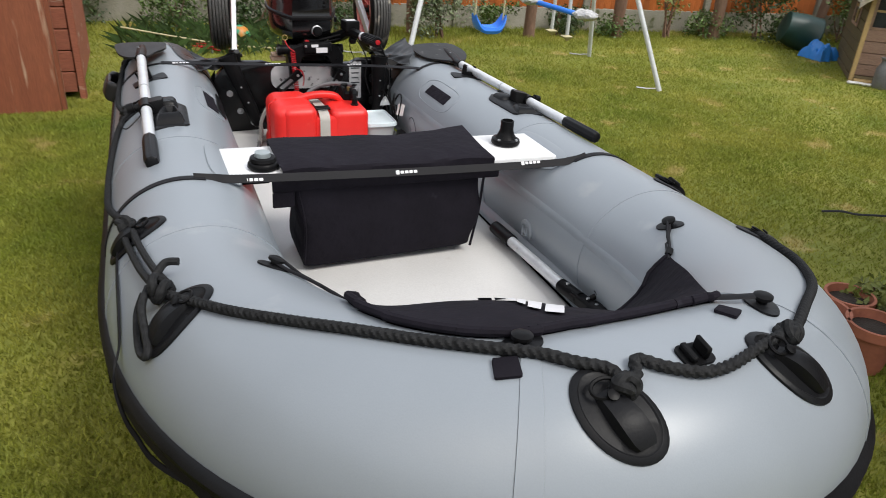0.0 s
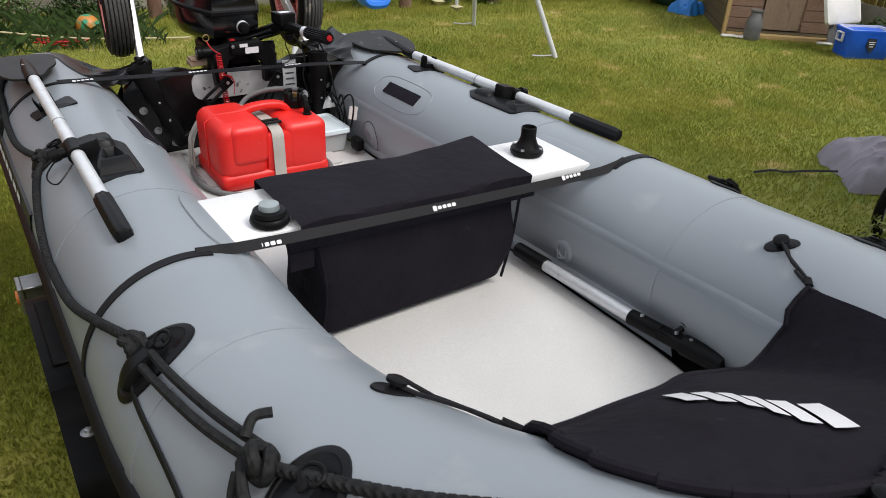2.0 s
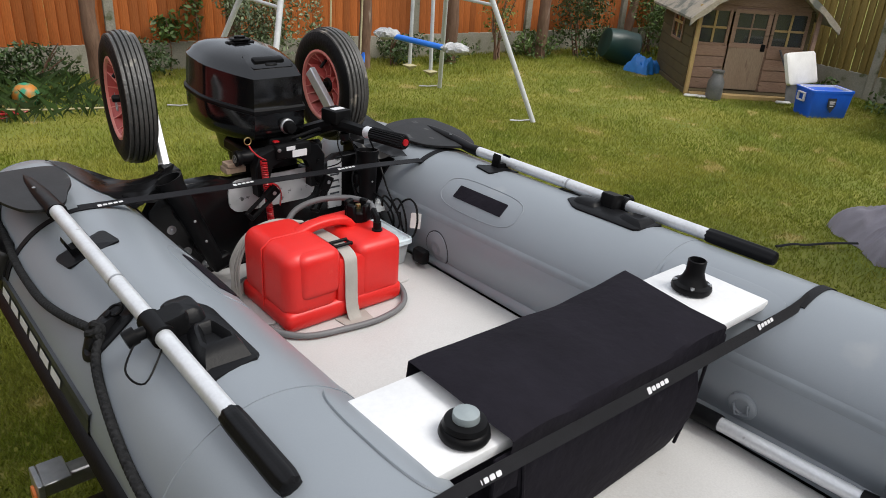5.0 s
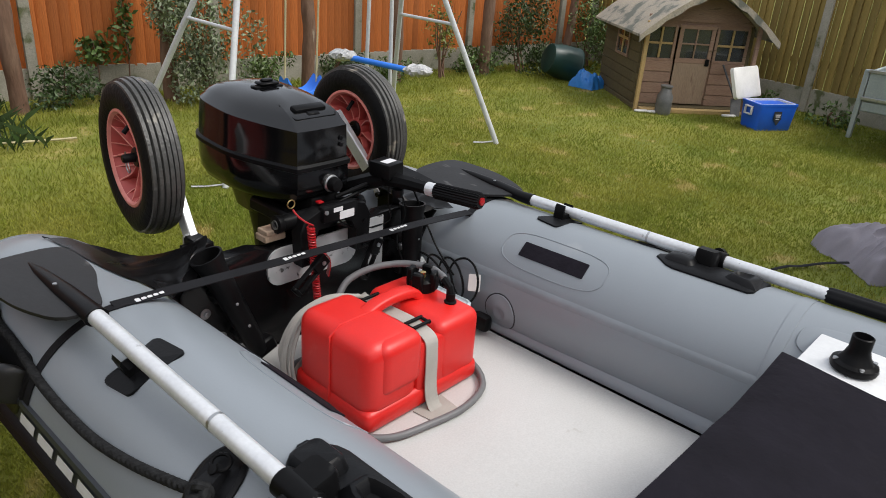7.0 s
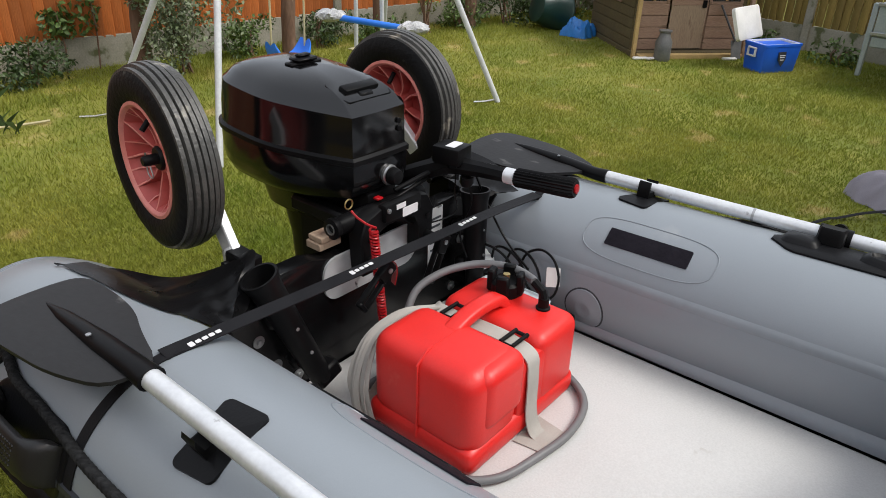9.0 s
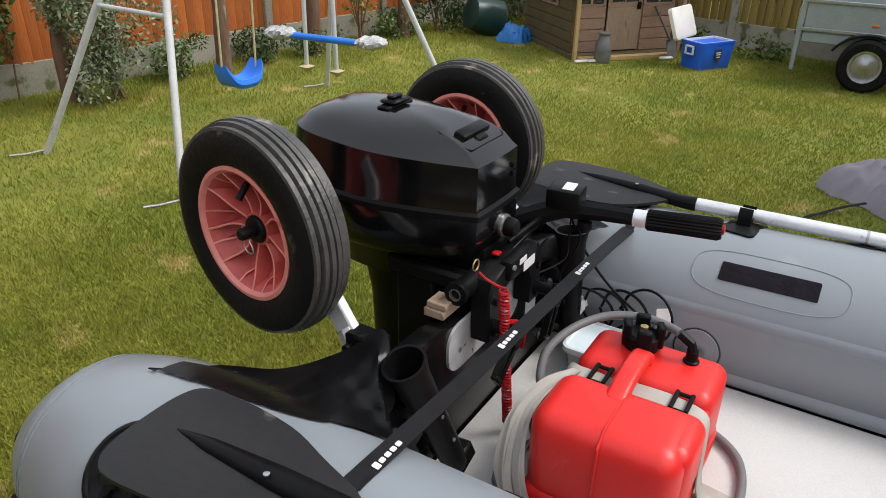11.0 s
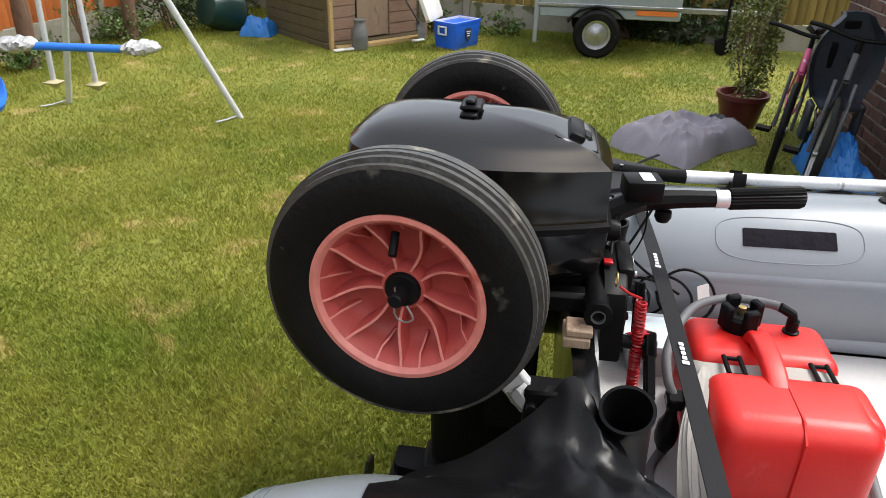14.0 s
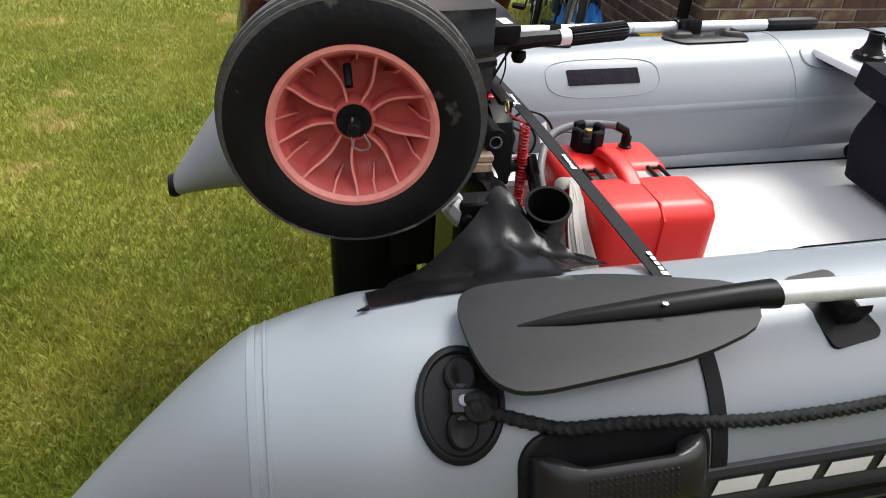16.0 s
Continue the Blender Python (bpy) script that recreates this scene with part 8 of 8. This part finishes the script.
for sx in (-1, 1):
    part("bunk", Mesh().box((sx * 0.5 - 0.05, 0.9, 0.40), (sx * 0.5 + 0.05, 3.0, 0.455), 0.01).box((sx * 0.5 - 0.03, 1.68, 0.24), (sx * 0.5 + 0.03, 1.72, 0.40), 0.004).box((sx * 0.5 - 0.03, 2.88, 0.24), (sx * 0.5 + 0.03, 2.92, 0.40), 0.004), SATIN_BLACK, rt)
    wm = Matrix.Translation((sx * 0.812, 2.18, 0.175)) @ Euler((0, radians(90 * sx), 0)).to_matrix().to_4x4()
    w = part("wheel", Mesh().lathe([(0.11, -0.05), (0.18, -0.06), (0.22, -0.045), (0.225, 0), (0.22, 0.045), (0.18, 0.06), (0.11, 0.05)], wm, 40, False, False), TYRE, rt)
    part("rim", Mesh().lathe([(0.112, -0.05), (0.112, 0.05), (0.09, 0.03), (0.03, 0.035), (0.02, 0.05)], wm, 28), STEEL, w)
    lo, hi = (-0.885, -0.74) if sx < 0 else (0.74, 0.885)
    top = [(2.48, 0.27), (2.475, 0.42), (2.455, 0.455), (2.41, 0.472), (2.03, 0.472), (1.995, 0.46), (1.97, 0.40), (1.95, 0.388), (1.84, 0.386), (1.775, 0.372), (1.755, 0.34), (1.75, 0.27)]
    under = [(2.465, 0.27), (2.460, 0.415), (2.444, 0.442), (2.405, 0.458), (2.04, 0.458), (2.012, 0.45), (1.985, 0.39), (1.955, 0.374), (1.845, 0.372), (1.785, 0.36), (1.768, 0.335), (1.765, 0.27)]
    g = part("mudguard", Mesh().rings([[(x, y, z) for y, z in top + under[::-1]] for x in (lo, lo + 0.004, hi)]), SATIN_BLACK, rt, "boxy black plastic mudguard")
    part("mudguard_step", Mesh().box((lo + 0.02, 2.07, 0.4725), (hi - 0.02, 2.38, 0.482), 0.006), SATIN_BLACK, g)
    xo = lo if sx < 0 else hi - 0.012
    part("mudguard_skirt", Mesh().box((xo, 2.05, 0.37), (xo + 0.012, 2.44, 0.457), 0.004), SATIN_BLACK, g)
    part("mudguard_bolt", Mesh().lathe([(0.018, 0), (0.018, 0.003), (0.008, 0.004), (0.008, 0.012), (0.002, 0.013)], Matrix.Translation(((lo + hi) / 2 - 0.02, 1.90, 0.387)), 20), STEEL, g, "steel bolt and washer")

# ---- fences ----
def share(name, mesh, mat):
    return mesh.build(name, mat)


def fence(name, a, b, mat, label, height=1.78, near=None):
    run = b - a
    ln = run.length
    d = run.normalized()
    inward = Vector((d.y, -d.x, 0))
    if inward.dot(Vector((2, 3, 0)) - a) < 0:
        inward = -inward
    m = Matrix(((d.x, inward.x, 0, a.x), (d.y, inward.y, 0, a.y), (0, 0, 1, 0), (0, 0, 0, 1)))
    f = thing(name, a, label, "fence", kind="structure")
    part("gravel_board", Mesh().box((0, -0.03, -0.02), (ln, 0.02, 0.29), 0.006, m), CONCRETE, f, "mossy concrete gravel board")
    part("rail", Mesh().box((0, -0.06, 0.55), (ln, -0.026, 0.62), 0.004, m).box((0, -0.06, 1.4), (ln, -0.026, 1.47), 0.004, m), mat, f)
    k = 0
    while k * 1.83 < ln:
        part("concrete_post", Mesh().box((k * 1.83 - 0.05, -0.05, 0), (k * 1.83 + 0.05, 0.055, height + 0.08), 0.008, m), CONCRETE, f)
        k += 1
    bd = Mesh().rings([[(x, y, z) for x, y in ((0.002, -0.010), (0.012, -0.004), (0.092, 0.022), (0.098, 0.020), (0.100, -0.006), (0.002, -0.016))] for z in (0.285, height)]).build("board", mat)
    count = int(ln / 0.098)
    rng = random.Random(len(name))
    for i in range(count):
        ob = new("board", bd)
        ob.parent = f
        ob.matrix_parent_inverse = Matrix.Translation(-f.location)
        ob.matrix_basis = m @ Matrix.Translation((i * 0.098, rng.uniform(-0.005, 0.005), rng.uniform(-0.014, 0.014))) @ Matrix.Rotation(radians(rng.uniform(-0.3, 0.3)), 4, "Y")
    return f


fence("fence_back", FA, FB, FENCE_WOOD, "orange-brown vertical board fence on concrete gravel boards")
fence("fence_side", FB + Vector((-0.02, -0.08, 0)), Vector((7.75, -1.0, 0)), FENCE_GREEN, "olive weathered vertical board fence")
# Added, unseen: closes the yard and cuts skylight on the near lawn.
single("fence_far", Mesh().box((-3.1, -6.0, 0), (-3.0, 10.0, 2.1), 0.01), FENCE_GREEN, "unseen plain board fence added to cut skylight", kind="structure")
single("fence_front", Mesh().box((-3.0, -6.1, 0), (7.7, -6.0, 1.8), 0.01), FENCE_GREEN, "plain board fence behind the boat", kind="structure")

to_size([ob for ob in scene.objects if ob.name.startswith("fence_") and ob.parent is None])

# ---- house corner ----
HX, HY = 2.36, 1.12
house = thing("house_wall", (HX, HY, 0), "brown-red brick corner of the house", "wall", kind="structure")
part("mortar", Mesh().box((HX + 0.008, -1.2, -0.06), (HX + 0.20, HY - 0.008, 2.7), 0).box((HX + 0.201, HY - 0.20, -0.06), (4.5, HY - 0.008, 2.7), 0), MORTAR, house)
brick = Mesh().box((0, -0.1025, 0), (0.215, 0, 0.065), 0.005).build("brick", BRICK)
half = Mesh().box((0, -0.2, 0), (0.1025, 0, 0.065), 0.005).build("brick", BRICK)
rest = Mesh()
rng = random.Random(2)
RA = Matrix.Rotation(radians(90), 4, "Z")


def lay(mesh, m, size):
    ob = new("brick", mesh)
    ob.parent = house
    ob.matrix_parent_inverse = Matrix.Translation(-house.location)
    ob.matrix_basis = m


for c in range(36):
    z = -0.045 + c * 0.075
    shift = 0.1125 if c % 2 else 0.0
    # wall facing the bikes: runs away from the corner along +x
    x = HX + (0.0 if c % 2 == 0 else 0.1125)
    while x < 4.45:
        m = Matrix.Translation((x, HY + rng.uniform(-0.001, 0.001), z))
        if c < 16 and x < 4.2:
            lay(brick, m, 0)
        else:
            rest.box((x, HY - 0.1, z), (x + 0.215, HY, z + 0.065), 0)
        x += 0.225
    # wall facing the boat: runs towards the bow along -y
    y = HY - (0.1125 if c % 2 == 0 else 0.0)
    while y > -1.0:
        if c < 16 and y > 0.3:
            lay(brick, Matrix.Translation((HX + 0.1025, y, z)) @ Matrix.Rotation(radians(-90), 4, "Z"), 0)
        else:
            rest.box((HX, y - 0.215, z), (HX + 0.1, y, z + 0.065), 0)
        y -= 0.225
pr = part("brickwork", rest, BRICK, house)
tagged(pr, kind="stuff")
part("house_roof_edge", Mesh().box((HX - 0.25, -1.4, 2.7), (4.8, HY + 0.3, 2.8), 0.02), SATIN_BLACK, house)
pipe = thing("drainpipe", (2.50, 1.18, 0), "black plastic drainpipe on the house wall", "pipe", kind="structure")
part("pipe", Mesh().rod((2.46, 1.182, 0.02), (2.46, 1.182, 2.7), 0.034, seg=20), SATIN_BLACK, pipe)
part("bracket", Mesh().lathe([(0.04, 0), (0.04, 0.03)], Matrix.Translation((2.46, 1.182, 1.0)), 20).box((2.40, 1.121, 1.0), (2.52, 1.15, 1.03), 0.004), SATIN_BLACK, pipe)
